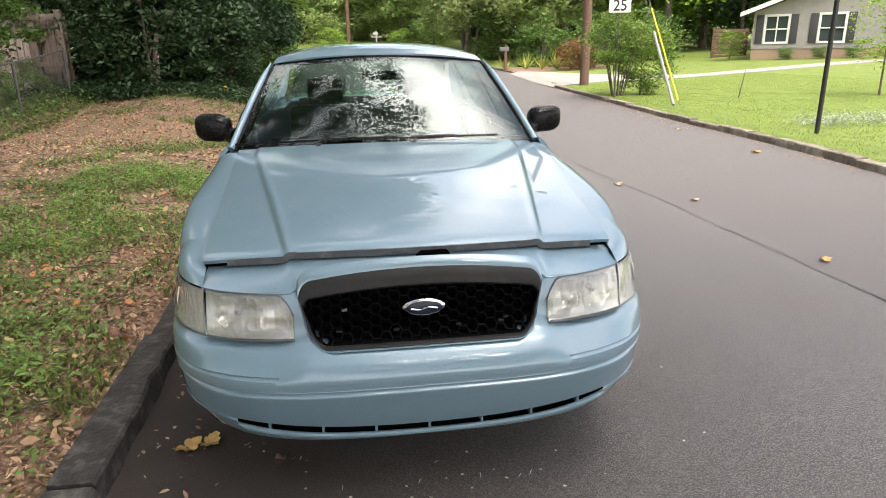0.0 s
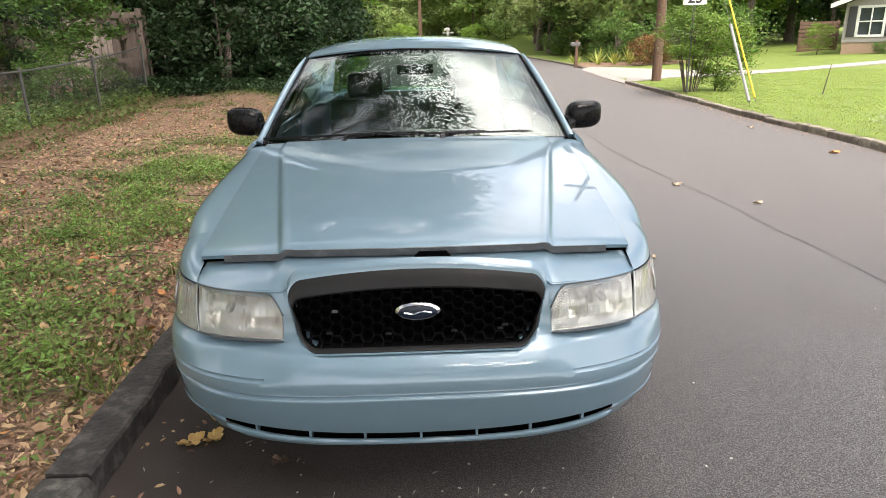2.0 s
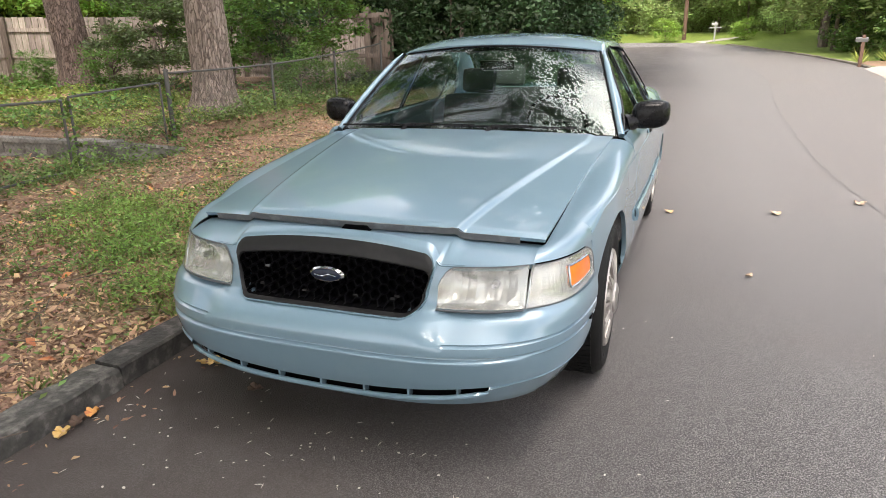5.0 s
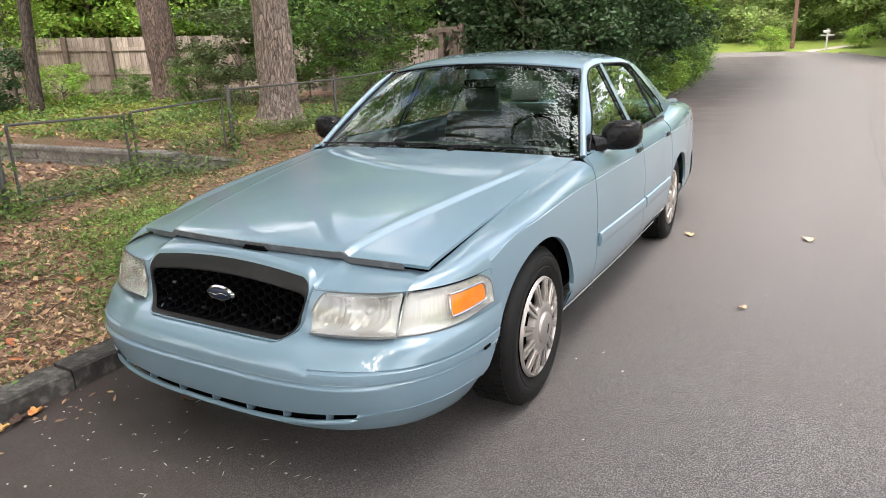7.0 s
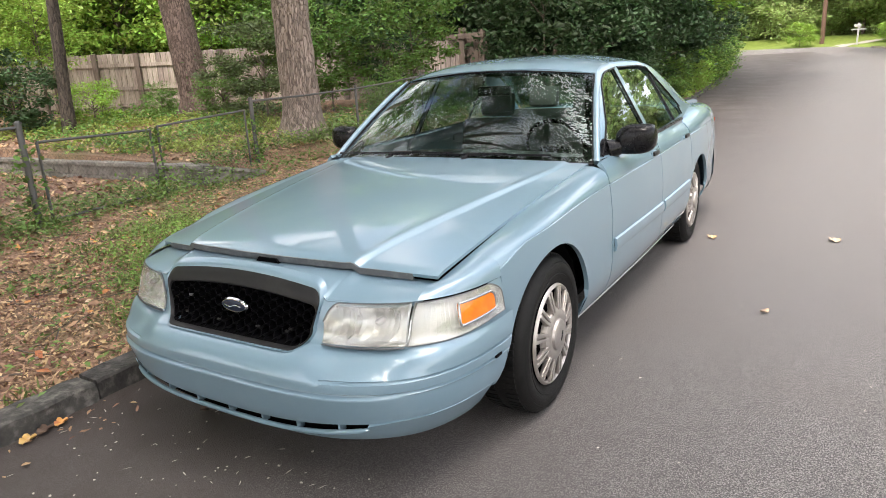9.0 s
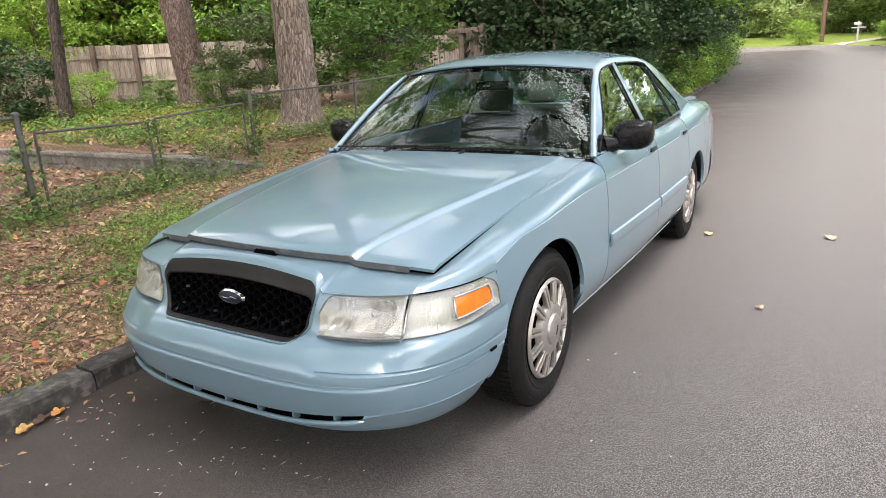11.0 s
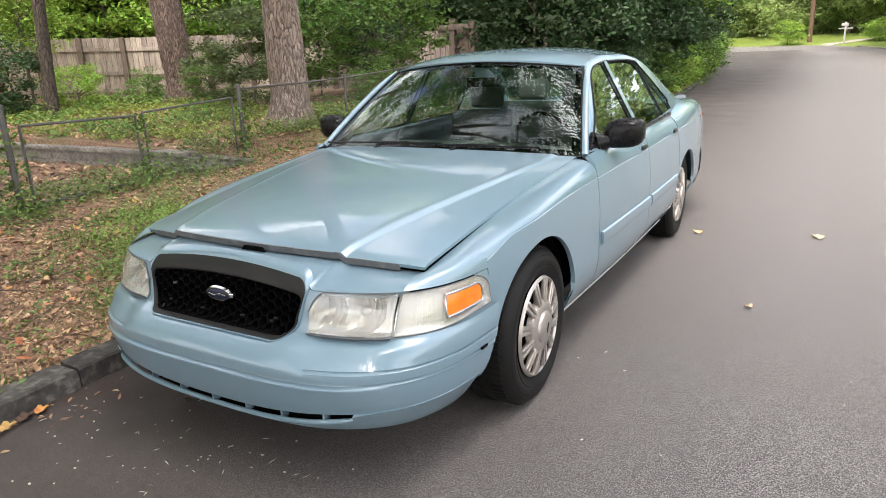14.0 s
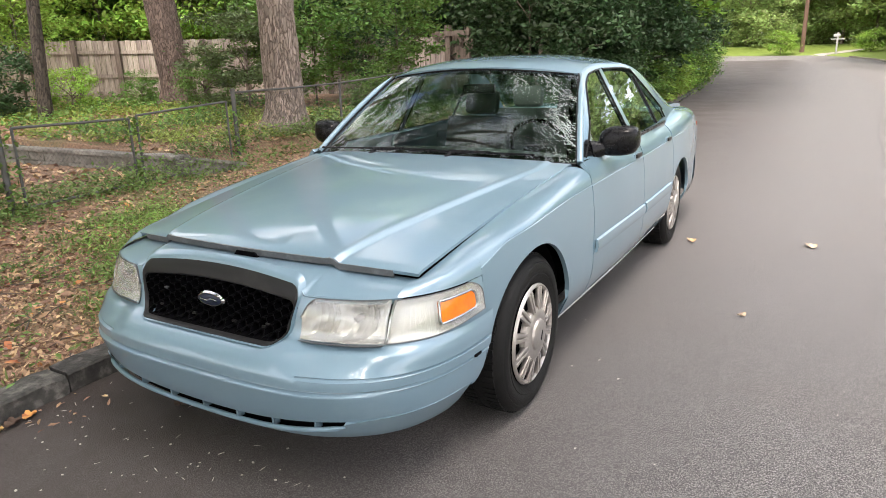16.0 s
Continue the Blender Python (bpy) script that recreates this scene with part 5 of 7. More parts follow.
def greenhouse(s):
    ys = np.array(sorted(set(np.concatenate([np.linspace(1.78, 4.5, 91), [1.866, 2.721, 2.787, 3.859]]))))
    P = []
    for y in ys:
        zb, zr = float(BELT(y)) - 0.004, max(float(RAIL(y)), float(BELT(y)) + 0.002)
        zl = min(zb + 0.016, zr)
        zh = max(zl, min(window_top(y), zr))
        col = [(z, 0.0) for z in (zb, zl)] + [(zl + (zh - zl) * k, 0.0) for k in (0.25, 0.5, 0.75)] + [(zh, 0.0), (zh + (zr - zh) * 0.6, 0.0), (zr, 0.0)]
        P.append([(green_x(y, z) - (0.012 if n == 7 else 0), y, z) for n, (z, _) in enumerate(col)])
    P = np.array(P)
    mid = (ys[:-1] + ys[1:]) / 2
    hole = lambda i, j: 1 <= j <= 4 and window_at(mid[i]) and P[i, 5, 2] - P[i, 1, 2] > 0.012
    d = grid(P, False, hole)
    fr = part("side_frame", d if s > 0 else mirror(d), PAINT, car, sharp=35)
    for a, b in ((1.865, 2.722), (2.786, 3.86)):
        yy = np.linspace(a + 0.001, b - 0.001, 30)
        G, T = [], []
        for y in yy:
            zl = float(BELT(y)) + 0.008
            zh = max(zl + 0.003, window_top(y) + 0.004)
            G.append([(green_x(y, z) - 0.016, y, z) for z in np.linspace(zl, zh, 8)])
            T.append((green_x(y, zh) - 0.004, y, zh - 0.004))
        g = solid(G, 0.004, SW_FLIP)
        w = part("side_window", g if s > 0 else mirror(g), GLASS, fr, "tinted side window")
        loop = [tuple(G[0][k]) for k in range(8)] + T + [tuple(G[-1][k]) for k in range(7, -1, -1)]
        loop = [(p[0] + 0.010, p[1], p[2]) for p in loop]
        g = tube(loop, 0.0055, 6)
        part("window_seal", g if s > 0 else mirror(g), BLACK, fr, "black rubber seal")
    y = 3.50
    g = tube([(green_x(y, z) - 0.012, y + 0.05 * (1.36 - z), z) for z in np.linspace(float(BELT(y)), window_top(y) - 0.01, 6)], 0.009, 6)
    part("glass_divider", g if s > 0 else mirror(g), BLACK, fr)


greenhouse(1)
greenhouse(-1)

ROOF_MID = curve((2.24, 1.408), (2.4, 1.444), (2.7, 1.474), (3.0, 1.482), (3.3, 1.472), (3.55, 1.435), (3.72, 1.40))


def roof_pt(u, v):
    y = 2.245 + 0.118 * abs(u) ** 2.2 * (1 - v) + (3.70 - 2.245) * v
    zr = float(RAIL(y))
    xr = green_x(y, zr) - 0.010
    zc = float(ROOF_MID(y))
    return (u * xr, y, zr + (zc - zr) * (1 - abs(u) ** 3.0) + 0.004 * (1 - abs(u)))


P = [[roof_pt(u, v) for u in np.linspace(-1, 1, 41)] for v in np.linspace(0, 1, 30)]
part("roof", shell(P, 0.012, True), PAINT, car, sharp=30)


def screen(lo_mid, lo_side, hi_mid, hi_side, bulge, n=33, m=17):
    P = []
    for v in np.linspace(0, 1, m):
        row = []
        for u in np.linspace(-1, 1, n):
            lo = np.array([u * lo_side[0], lo_mid[1] + (lo_side[1] - lo_mid[1]) * abs(u) ** 2.2, lo_mid[2] + (lo_side[2] - lo_mid[2]) * abs(u) ** 2])
            hi = np.array([u * hi_side[0], hi_mid[1] + (hi_side[1] - hi_mid[1]) * abs(u) ** 2.2, hi_mid[2] + (hi_side[2] - hi_mid[2]) * abs(u) ** 2])
            row.append(lo + (hi - lo) * v + np.array([0, -bulge[0], bulge[1]]) * 4 * v * (1 - v))
        P.append(row)
    return np.array(P)


W = screen((0, 1.70, 0.955), (0.806, 1.795, 0.938), (0, 2.25, 1.403), (0.622, 2.365, 1.362), (0.012, 0.014))
ws = part("windscreen", solid(W, 0.005, WS_FLIP), GLASS, car, "tinted windscreen reflecting sky and trees")
loop = [tuple(p) for p in W[0]] + [tuple(W[k, -1]) for k in range(1, 17)] + [tuple(p) for p in W[-1][::-1][1:]] + [tuple(W[k, 0]) for k in range(15, -1, -1)]
part("screen_seal", tube(loop, 0.007, 6), BLACK, ws, "black rubber seal")
for s in (0, -1):
    tr = [W[k, s] + np.array([0.020 * (1 if s else -1) * (1 if s == -1 else 1), -0.004, 0.006]) for k in range(17)]
    part("pillar_trim", tube(tr, [0.017] * 13 + [0.015, 0.012, 0.008, 0.003], 14), PAINT, ws)
# frit band along the top and sides
part("screen_border", grid(W[15:17] + (0, 0.004, -0.005)), VOID, ws, "black border of the glass")
part("screen_border", grid(W[0:2] + (0, 0.004, -0.005)), VOID, ws, "black border of the glass")
for j in (0, 31):
    part("screen_border", grid(W[:, j:j + 2] + (0, 0.004, -0.005)), VOID, ws, "black border of the glass")
part("cowl", shell([[(p[0] * 1.0, p[1] - d, p[2] - 0.012 - 0.35 * d) for p in W[0]] for d in (0.03, 0.0, -0.03)], 0.01, True), MATT, car, "black cowl panel")
B = screen((0, 4.36, 1.045), (0.70, 4.34, 1.040), (0, 3.70, 1.398), (0.60, 3.68, 1.362), (-0.012, 0.012))
rw = part("rear_window", solid(B, 0.005, RW_FLIP), GLASS, car, "tinted rear window")
rw.visible_shadow = False
T = [[(u * 0.70, 4.34 + (5.24 - 4.34) * v, 1.036 + 0.012 * (1 - u * u) - 0.06 * v**2.5 + 0.045 * v) for u in np.linspace(-1, 1, 21)] for v in np.linspace(0, 1, 12)]
part("boot_lid", shell(T, 0.03, True), PAINT, car)
part("boot_seal", shell([[(u * 0.70, 5.235, 0.955 - 0.03 * k) for u in np.linspace(-1, 1, 9)] for k in (0, 1)], 0.01, False), BLACK, car)
# tail
P = []
for z in (0.22, 0.3, 0.42, 0.52, 0.55, 0.60, 0.75, 0.88, 0.95):
    bulge = 0.10 if z < 0.56 else 0.0
    row = []
    for u in np.linspace(-1, 1, 31):
        w = float(side_x(4.75, z)) + (0.008 if z < 0.56 else 0.002)
        y = 4.75 + (0.52 + bulge) * (max(0, 1 - abs(u) ** 4)) ** 0.25
        row.append((u * w, y, z))
    P.append(row)
part("rear_bumper", grid(P, False), PAINT, car)
for s in (1, -1):
    tl = shell([[(s * x, 5.285 - 0.5 * max(0, x - 0.78), z) for x in (0.5, 0.6, 0.7, 0.8, 0.86)] for z in (0.66, 0.72, 0.80, 0.86)], 0.02, s < 0)
    part("tail_lamp", tl, RED, car, "red tail lamp")


# wheels
def wheel(y, s, face):
    tyre_profile = [(-0.20, 0.218), (-0.212, 0.25), (-0.215, 0.29), (-0.200, 0.322), (-0.175, 0.334), (-0.12, 0.338), (-0.06, 0.337), (-0.028, 0.331), (-0.010, 0.314), (-0.006, 0.306), (-0.0075, 0.304), (-0.003, 0.300), (-0.001, 0.28), (-0.002, 0.262), (-0.0045, 0.259), (-0.002, 0.256), (-0.006, 0.245), (-0.016, 0.222), (-0.02, 0.214), (-0.05, 0.210)]
    w = part("wheel", lathe([(-0.03, 0.212), (-0.06, 0.205), (-0.10, 0.19), (-0.13, 0.02)], (s * face, y, AX_Z), n=48, sign=s), VOID, car, "wheel with a silver slotted hubcap")
    part("tyre", lathe([(a, r) for a, r in tyre_profile], (s * face, y, AX_Z), n=72, sign=s), RUBBER, w, "black road tyre", sharp=50)
    tr_v, tr_f = [], []
    for k in range(72):
        a = 2 * math.pi * (k + 0.5) / 72
        for lo, hi in ((-0.192, -0.135), (-0.095, -0.04), (-0.03, -0.012)):
            r0 = 0.3375 if hi < -0.03 else 0.327
            v, f = box(lo, hi, -0.0105, 0.0105, -0.004, 0.0035, 0.0)
            v = np.array(v)
            if hi > -0.03:
                v[:, 2] -= (v[:, 0] + 0.03) * 0.9
            z = v[:, 2] + r0
            yy = v[:, 1]
            vv = np.stack([s * (v[:, 0] + face), y + z * math.cos(a) - yy * math.sin(a), AX_Z + z * math.sin(a) + yy * math.cos(a)], 1)
            o = sum(len(q) for q in tr_v)
            tr_v.append(vv)
            tr_f += [tuple(i + o for i in (q if s > 0 else q[::-1])) for q in f]
    tagged(part("tread", (np.vstack(tr_v), tr_f), RUBBER, w, flat=True), kind="stuff")
    # hubcap: a rim, twelve twin-ribbed spokes with slots between, a domed centre
    cap = part("hubcap", lathe([(-0.012, 0.216), (-0.004, 0.213), (0.0, 0.206), (-0.006, 0.199), (-0.012, 0.197), (-0.02, 0.196)], (s * face, y, AX_Z), n=72, sign=s), HUBCAP, w, "silver plastic hubcap with twelve slots")
    part("hub_dome", lathe([(-0.02, 0.122), (0.004, 0.115), (0.012, 0.10), (0.014, 0.078), (0.012, 0.072), (0.013, 0.068), (0.022, 0.064), (0.028, 0.05), (0.030, 0.02), (0.030, 0.0)], (s * face, y, AX_Z), n=48, sign=s), HUBCAP, cap)
    bv, bf = oval(0.022, 0.012, 0.0, 0.0, 0.003, 20)
    for k in range(12):
        a = 2 * math.pi * (k + 0.5) / 12
        spoke = []
        for off in (-1, 1):
            v, f = box(-0.010, 0.006, off * 0.0105 - 0.0065, off * 0.0105 + 0.0065, 0.105, 0.202, 0.003)
            v = np.array(v)
            v[:, 1] *= 0.80 + 0.45 * (v[:, 2] - 0.105) / 0.097
            v[:, 0] -= 0.010 * (v[:, 2] - 0.105) / 0.097 - 0.006
            spoke.append((v, f))
        v, f = box(-0.014, -0.004, -0.014, 0.014, 0.105, 0.202, 0.0)
        spoke.append((v, f))
        v, f = join(*spoke)
        vv = np.stack([s * (v[:, 0] + face), y + v[:, 2] * math.cos(a) - v[:, 1] * math.sin(a), AX_Z + v[:, 2] * math.sin(a) + v[:, 1] * math.cos(a)], 1)
        part("spoke", (vv, f if s > 0 else [q[::-1] for q in f]), HUBCAP, cap)
    ov = np.stack([s * (face + 0.0305 + np.where(bv[:, 1] < 0, 0.002, 0)), y + bv[:, 0] * 0.5, AX_Z + bv[:, 0] * 0.85 + bv[:, 2]], 1)
    part("hub_mark", (ov, bf if s > 0 else [q[::-1] for q in bf]), MATT, cap, "small dark oval mark")


for s in (1, -1):
    wheel(AX_F, s, 0.888)
    wheel(AX_R, s, 0.922)


# mirrors
def side_mirror(s):
    P = []
    n = 40
    for i, (t, sc) in enumerate(((0, 0.0), (0.0, 0.55), (0.012, 0.85), (0.035, 0.97), (0.075, 1.0), (0.105, 0.97), (0.115, 0.93), (0.108, 0.88), (0.09, 0.84), (0.088, 0.0))):
        row = []
        for k in range(n + 1):
            a = 2 * math.pi * k / n
            c, q = math.cos(a), math.sin(a)
            x = 0.950 + sc * 0.100 * math.copysign(abs(c) ** 0.62, c)
            z = 1.032 + sc * 0.076 * math.copysign(abs(q) ** 0.62, q) + 0.01 * c
            row.append((x, 1.985 + t + 0.10 * (x - 0.96), z))
        P.append(row)
    d = grid(P, False)
    mir = part("side_mirror", d if s > 0 else mirror(d), BLACK, car, "black door mirror", sharp=75)
    arm = tube([(0.815, 1.975, 0.985), (0.85, 2.0, 0.99), (0.90, 2.03, 1.003)], [0.055, 0.045, 0.035], 12)
    part("mirror_arm", arm if s > 0 else mirror(arm), BLACK, mir)
    sail = shell([[(green_x(y, z) + 0.004, y, z) for z in np.linspace(0.968, min(1.045, max(0.985, window_top(y) + 0.03)), 4)] for y in np.linspace(1.83, 1.96, 8)], 0.01, False)
    part("mirror_sail", sail if s > 0 else mirror(sail), BLACK, mir)


side_mirror(1)
side_mirror(-1)

# wipers
for px, ex0, ex1 in ((-0.37, -0.80, 0.05), (0.13, -0.12, 0.60)):
    def on_glass(x, up):
        u = x / 0.806
        y = 1.70 + 0.095 * abs(u) ** 2.2
        return (x, y + 0.78 * up - 0.010, 0.958 - 0.017 * u * u + 0.64 * up + 0.022)
    blade = part("wiper", tube([on_glass(x, 0.008 + 0.015 * (x - ex0)) for x in np.linspace(ex0, ex1, 10)], 0.006, 6), BLACK, car, "black wiper blade parked on the screen")
    part("wiper_arm", tube([on_glass(px, -0.035), on_glass(px + 0.02, 0.012), on_glass((px + ex1) / 2, 0.022), on_glass((ex0 + ex1) / 2 + 0.12, 0.02)], [0.016, 0.012, 0.007, 0.005], 8), BLACK, blade)


# cabin
part("dashboard", shell([[(u * 0.72, y, z - 0.03 * u * u) for u in np.linspace(-1, 1, 21)] for y, z in ((1.74, 0.93), (1.95, 0.955), (2.10, 0.96), (2.2, 0.945), (2.24, 0.90), (2.25, 0.6))], 0.02, True), DASH, car, "dark grey dashboard")
ring = [(0.37 + 0.185 * math.cos(a), 2.42 - 0.075 * math.sin(a), 0.93 + 0.17 * math.sin(a)) for a in np.linspace(0, 2 * math.pi, 33)]
wheel_rim = part("steering_wheel", tube(ring, 0.014, 8, False), BLACK, car, "black steering wheel")
part("wheel_boss", box(0.27, 0.47, 2.38, 2.45, 0.87, 0.95, 0.03), BLACK, wheel_rim)


def seat(x, y, w, bench=False):
    st = part("seat", box(x - w, x + w, y - 0.28, y + 0.22, 0.42, 0.58, 0.06), CLOTH, car, "dark grey cloth seat")
    tilt = pose(0, y + 0.22, 0.55, -14) @ pose(0, -(y + 0.22), -0.55)
    part("seat_back", box(x - w, x + w, y + 0.16, y + 0.30, 0.52, 1.08, 0.06, tilt), CLOTH, st)
    for dx in ((0,) if not bench else (-w * 0.55, w * 0.55)):
        part("headrest", box(x + dx - 0.13, x + dx + 0.13, y + 0.19, y + 0.29, 1.09, 1.27, 0.045, tilt), CLOTH, st)


seat(-0.36, 2.75, 0.26)
seat(0.36, 2.75, 0.26)
seat(0.0, 3.62, 0.62, True)
part("parcel_shelf", box(-0.62, 0.62, 3.95, 4.38, 0.97, 0.995, 0.006), DASH, car)
part("rear_view_mirror", box(-0.11, 0.11, 2.33, 2.36, 1.255, 1.315, 0.012), BLACK, car, "black rear-view mirror")
part("cabin_lining", grid([[(p[0] * 0.985, p[1], p[2] - 0.03) for p in row] for row in [[roof_pt(u, v) for u in np.linspace(-1, 1, 15)] for v in np.linspace(0.03, 0.97, 10)]], True), CLOTH, car)


# ---- plants ----
def leaf_mat(name, dark, light, tr=0.25):
    return surface(name, [(0.25, dark), (0.75, light)], scale=1.3, rough=0.5, island=0.45, vary=0.12, translucent=tr, spec=0.35)


LEAF_DARK = leaf_mat("dark_evergreen_leaf", (0.024, 0.050, 0.019), (0.060, 0.108, 0.040))
LEAF_MID = leaf_mat("green_leaf", (0.07, 0.14, 0.03), (0.16, 0.26, 0.055), 0.28)
LEAF_LIGHT = leaf_mat("fresh_green_leaf", (0.17, 0.28, 0.04), (0.33, 0.46, 0.085), 0.35)
# distance haze is put into this leaf colour, paler than the other greens
LEAF_HAZED = leaf_mat("pale_green_leaf", (0.28, 0.37, 0.13), (0.46, 0.55, 0.22), 0.5)
LEAF_OLIVE = leaf_mat("olive_leaf", (0.06, 0.085, 0.03), (0.12, 0.15, 0.06))
LEAF_RUST = leaf_mat("rust_leaf", (0.16, 0.07, 0.03), (0.26, 0.13, 0.06))
LEAF_YELLOW = leaf_mat("yellow_green_blade", (0.24, 0.28, 0.05), (0.46, 0.46, 0.12))
WEED = leaf_mat("weed_green", (0.09, 0.15, 0.035), (0.21, 0.29, 0.08))
GRASS = leaf_mat("grass_green", (0.13, 0.17, 0.045), (0.25, 0.29, 0.09))
LAWN_BLADE = leaf_mat("lawn_blade", (0.22, 0.30, 0.05), (0.36, 0.44, 0.10), 0.5)
TWIG = surface("grey_twig", [(0.3, (0.07, 0.055, 0.04)), (0.7, (0.15, 0.12, 0.095))], scale=6, rough=0.9, bump=0.6)


def leaves(rng, centres, length, width=0.5, up=0.4, droop=0.0):
    """Folded leaf blades at the given points, turned at random; up: how far they lie flat."""
    n = len(centres)
    d = rng.normal(size=(n, 3))
    d[:, 2] = d[:, 2] * 0.5 - droop
    d /= np.linalg.norm(d, axis=1, keepdims=True)
    nr = rng.normal(size=(n, 3)) + np.array([0, 0, up * 3])
    s = np.cross(d, nr)
    s /= np.linalg.norm(s, axis=1, keepdims=True) + 1e-9
    nn = np.cross(s, d)
    L = (length * rng.uniform(0.6, 1.25, size=n))[:, None]
    w = L * width / 2
    c = np.asarray(centres)
    V = np.stack([c - d * L * 0.5, c + s * w + nn * w * 0.35, c + d * L * 0.5, c - s * w + nn * w * 0.35], 1).reshape(-1, 3)
    idx = np.arange(n)[:, None] * 4
    F = np.concatenate([idx + np.array([0, 1, 2]), idx + np.array([0, 2, 3])], 1).reshape(-1, 3)
    return V, F


def fast_mesh(name, V, F, mat):
    me = bpy.data.meshes.new(name)
    k = F.shape[1]
    me.vertices.add(len(V))
    me.vertices.foreach_set("co", np.asarray(V, np.float32).ravel())
    me.loops.add(F.size)
    me.loops.foreach_set("vertex_index", F.astype(np.int32).ravel())
    me.polygons.add(len(F))
    me.polygons.foreach_set("loop_start", np.arange(0, F.size, k, dtype=np.int32))
    me.materials.append(mat)
    me.update(calc_edges=True)
    me.validate()
    return me


def crown_points(rng, n, clumps, rx, ry, rz, spread, low=-1.0, flat=0.5):
    """Points in clumps round an uneven ellipsoid, with gaps between."""
    c = rng.normal(size=(clumps, 3))
    c /= np.linalg.norm(c, axis=1, keepdims=True)
    c *= rng.uniform(0.45, 1.0, size=(clumps, 1)) ** 0.6
    c[:, 2] = np.maximum(c[:, 2], low)
    c *= np.array([rx, ry, rz])
    size = rng.uniform(0.5, 1.4, size=clumps)
    k = rng.integers(0, clumps, size=n)
    p = rng.normal(size=(n, 3)) * np.array([1, 1, flat])
    return c[k] + p * (spread * size[k])[:, None]


CROWNS = {}


def crown_mesh(key, mat, n, clumps, r, spread, leaf, width=0.5, seed=1, low=-1.0, flat=0.5):
    if key not in CROWNS:
        rng = np.random.default_rng(seed)
        V, F = leaves(rng, crown_points(rng, n, clumps, *r, spread, low, flat), leaf, width)
        CROWNS[key] = fast_mesh("crown", V, F, mat)
    return CROWNS[key]


def limbs(rng, x, y, z0, h, r, crown_z, reach, n):
    """Tapered trunk with limbs that reach into the crown."""
    lean = rng.normal(size=2) * 0.03 * h
    trunk = tube([(x + lean[0] * t * t, y + lean[1] * t * t, z0 - 0.1 + (h + 0.1) * t) for t in np.linspace(0, 1, 8)], [r * (1.25 if t == 0 else 1 - 0.8 * t) for t in np.linspace(0, 1, 8)], 8)
    out = [trunk]
    for k in range(n):
        t = rng.uniform(0.35, 0.95)
        a = rng.uniform(0, 2 * math.pi)
        p = np.array([x + lean[0] * t * t, y + lean[1] * t * t, z0 + h * t])
        q = p + np.array([math.cos(a), math.sin(a), rng.uniform(0.1, 0.8)]) * reach * rng.uniform(0.5, 1.0)
        mid = (p + q) / 2 + np.array([0, 0, 0.12 * reach])
        rr = r * (1 - 0.8 * t) * 0.6 + 0.008
        out.append(tube([p, mid, q], [rr, rr * 0.6, rr * 0.2], 5))
    return join(*out)


def plant(name, x, y, crown, scale, height, trunk_h, trunk_r, reach, label, category="shrub", group="", mat=None, turn=0.0, n_limbs=7):
    z = gz(x, y)
    rng = np.random.default_rng(int(abs(x * 131 + y * 17) * 10) % 100000)
    t = thing(name, (x, y, z), label, category, group)
    part("trunk", limbs(rng, x, y, z, trunk_h, trunk_r, height, reach, n_limbs), mat or TWIG, t)
    c = new("crown", crown)
    c.parent = t
    c.location = (0, 0, height)
    c.rotation_euler = (0, 0, turn)
    c.scale = scale if hasattr(scale, "__len__") else (scale,) * 3
    return t


shrub_a = crown_mesh("shrub_a", LEAF_DARK, 7000, 60, (1.5, 1.5, 1.7), 0.27, 0.155, 0.5, 11)
shrub_b = crown_mesh("shrub_b", LEAF_MID, 4800, 52, (1.5, 1.5, 1.6), 0.26, 0.158, 0.45, 12)
shrub_c = crown_mesh("shrub_c", LEAF_LIGHT, 4300, 42, (1.3, 1.3, 1.4), 0.24, 0.145, 0.45, 13)
shrub_far = crown_mesh("shrub_far", LEAF_HAZED, 4300, 42, (1.3, 1.3, 1.4), 0.24, 0.145, 0.45, 23)
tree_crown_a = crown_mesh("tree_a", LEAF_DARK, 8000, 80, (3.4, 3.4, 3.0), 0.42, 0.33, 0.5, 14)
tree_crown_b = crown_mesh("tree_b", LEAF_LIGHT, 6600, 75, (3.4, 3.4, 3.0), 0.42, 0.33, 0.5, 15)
tree_crown_c = crown_mesh("tree_c", LEAF_HAZED, 6000, 70, (3.4, 3.4, 2.8), 0.42, 0.38, 0.5, 16)
pine_crown = crown_mesh("pine", LEAF_DARK, 6000, 70, (3.2, 3.2, 3.5), 0.38, 0.36, 0.12, 17)

# dense dark thicket that closes the verge and follows the road
rnd = random.Random(21)
HEDGE = [(-5.2, 17.4), (-4.9, 15.4), (-5.9, 18.2), (-6.6, 17.7), (-4.2, 17.4), (-3.9, 19.6), (-4.9, 20.3), (-3.5, 22.2), (-4.2, 24.4), (-3.9, 27.0), (-4.3, 29.8), (-4.7, 33.0), (-5.2, 36.5), (-5.6, 40.5), (-6.2, 45)]
for k, (x, y) in enumerate(HEDGE):
    s = rnd.uniform(0.9, 1.15) * (1 + 0.012 * max(0, y - 20))
    m = shrub_b if y > 24 and k % 3 == 0 else shrub_a
    plant("evergreen_shrub", x, y, m, (s, s, s * 1.1), 1.7 * s, 2.4, 0.05, 1.2, "tall dense dark evergreen shrub at the verge", "shrub", "verge thicket", turn=rnd.uniform(0, 6))
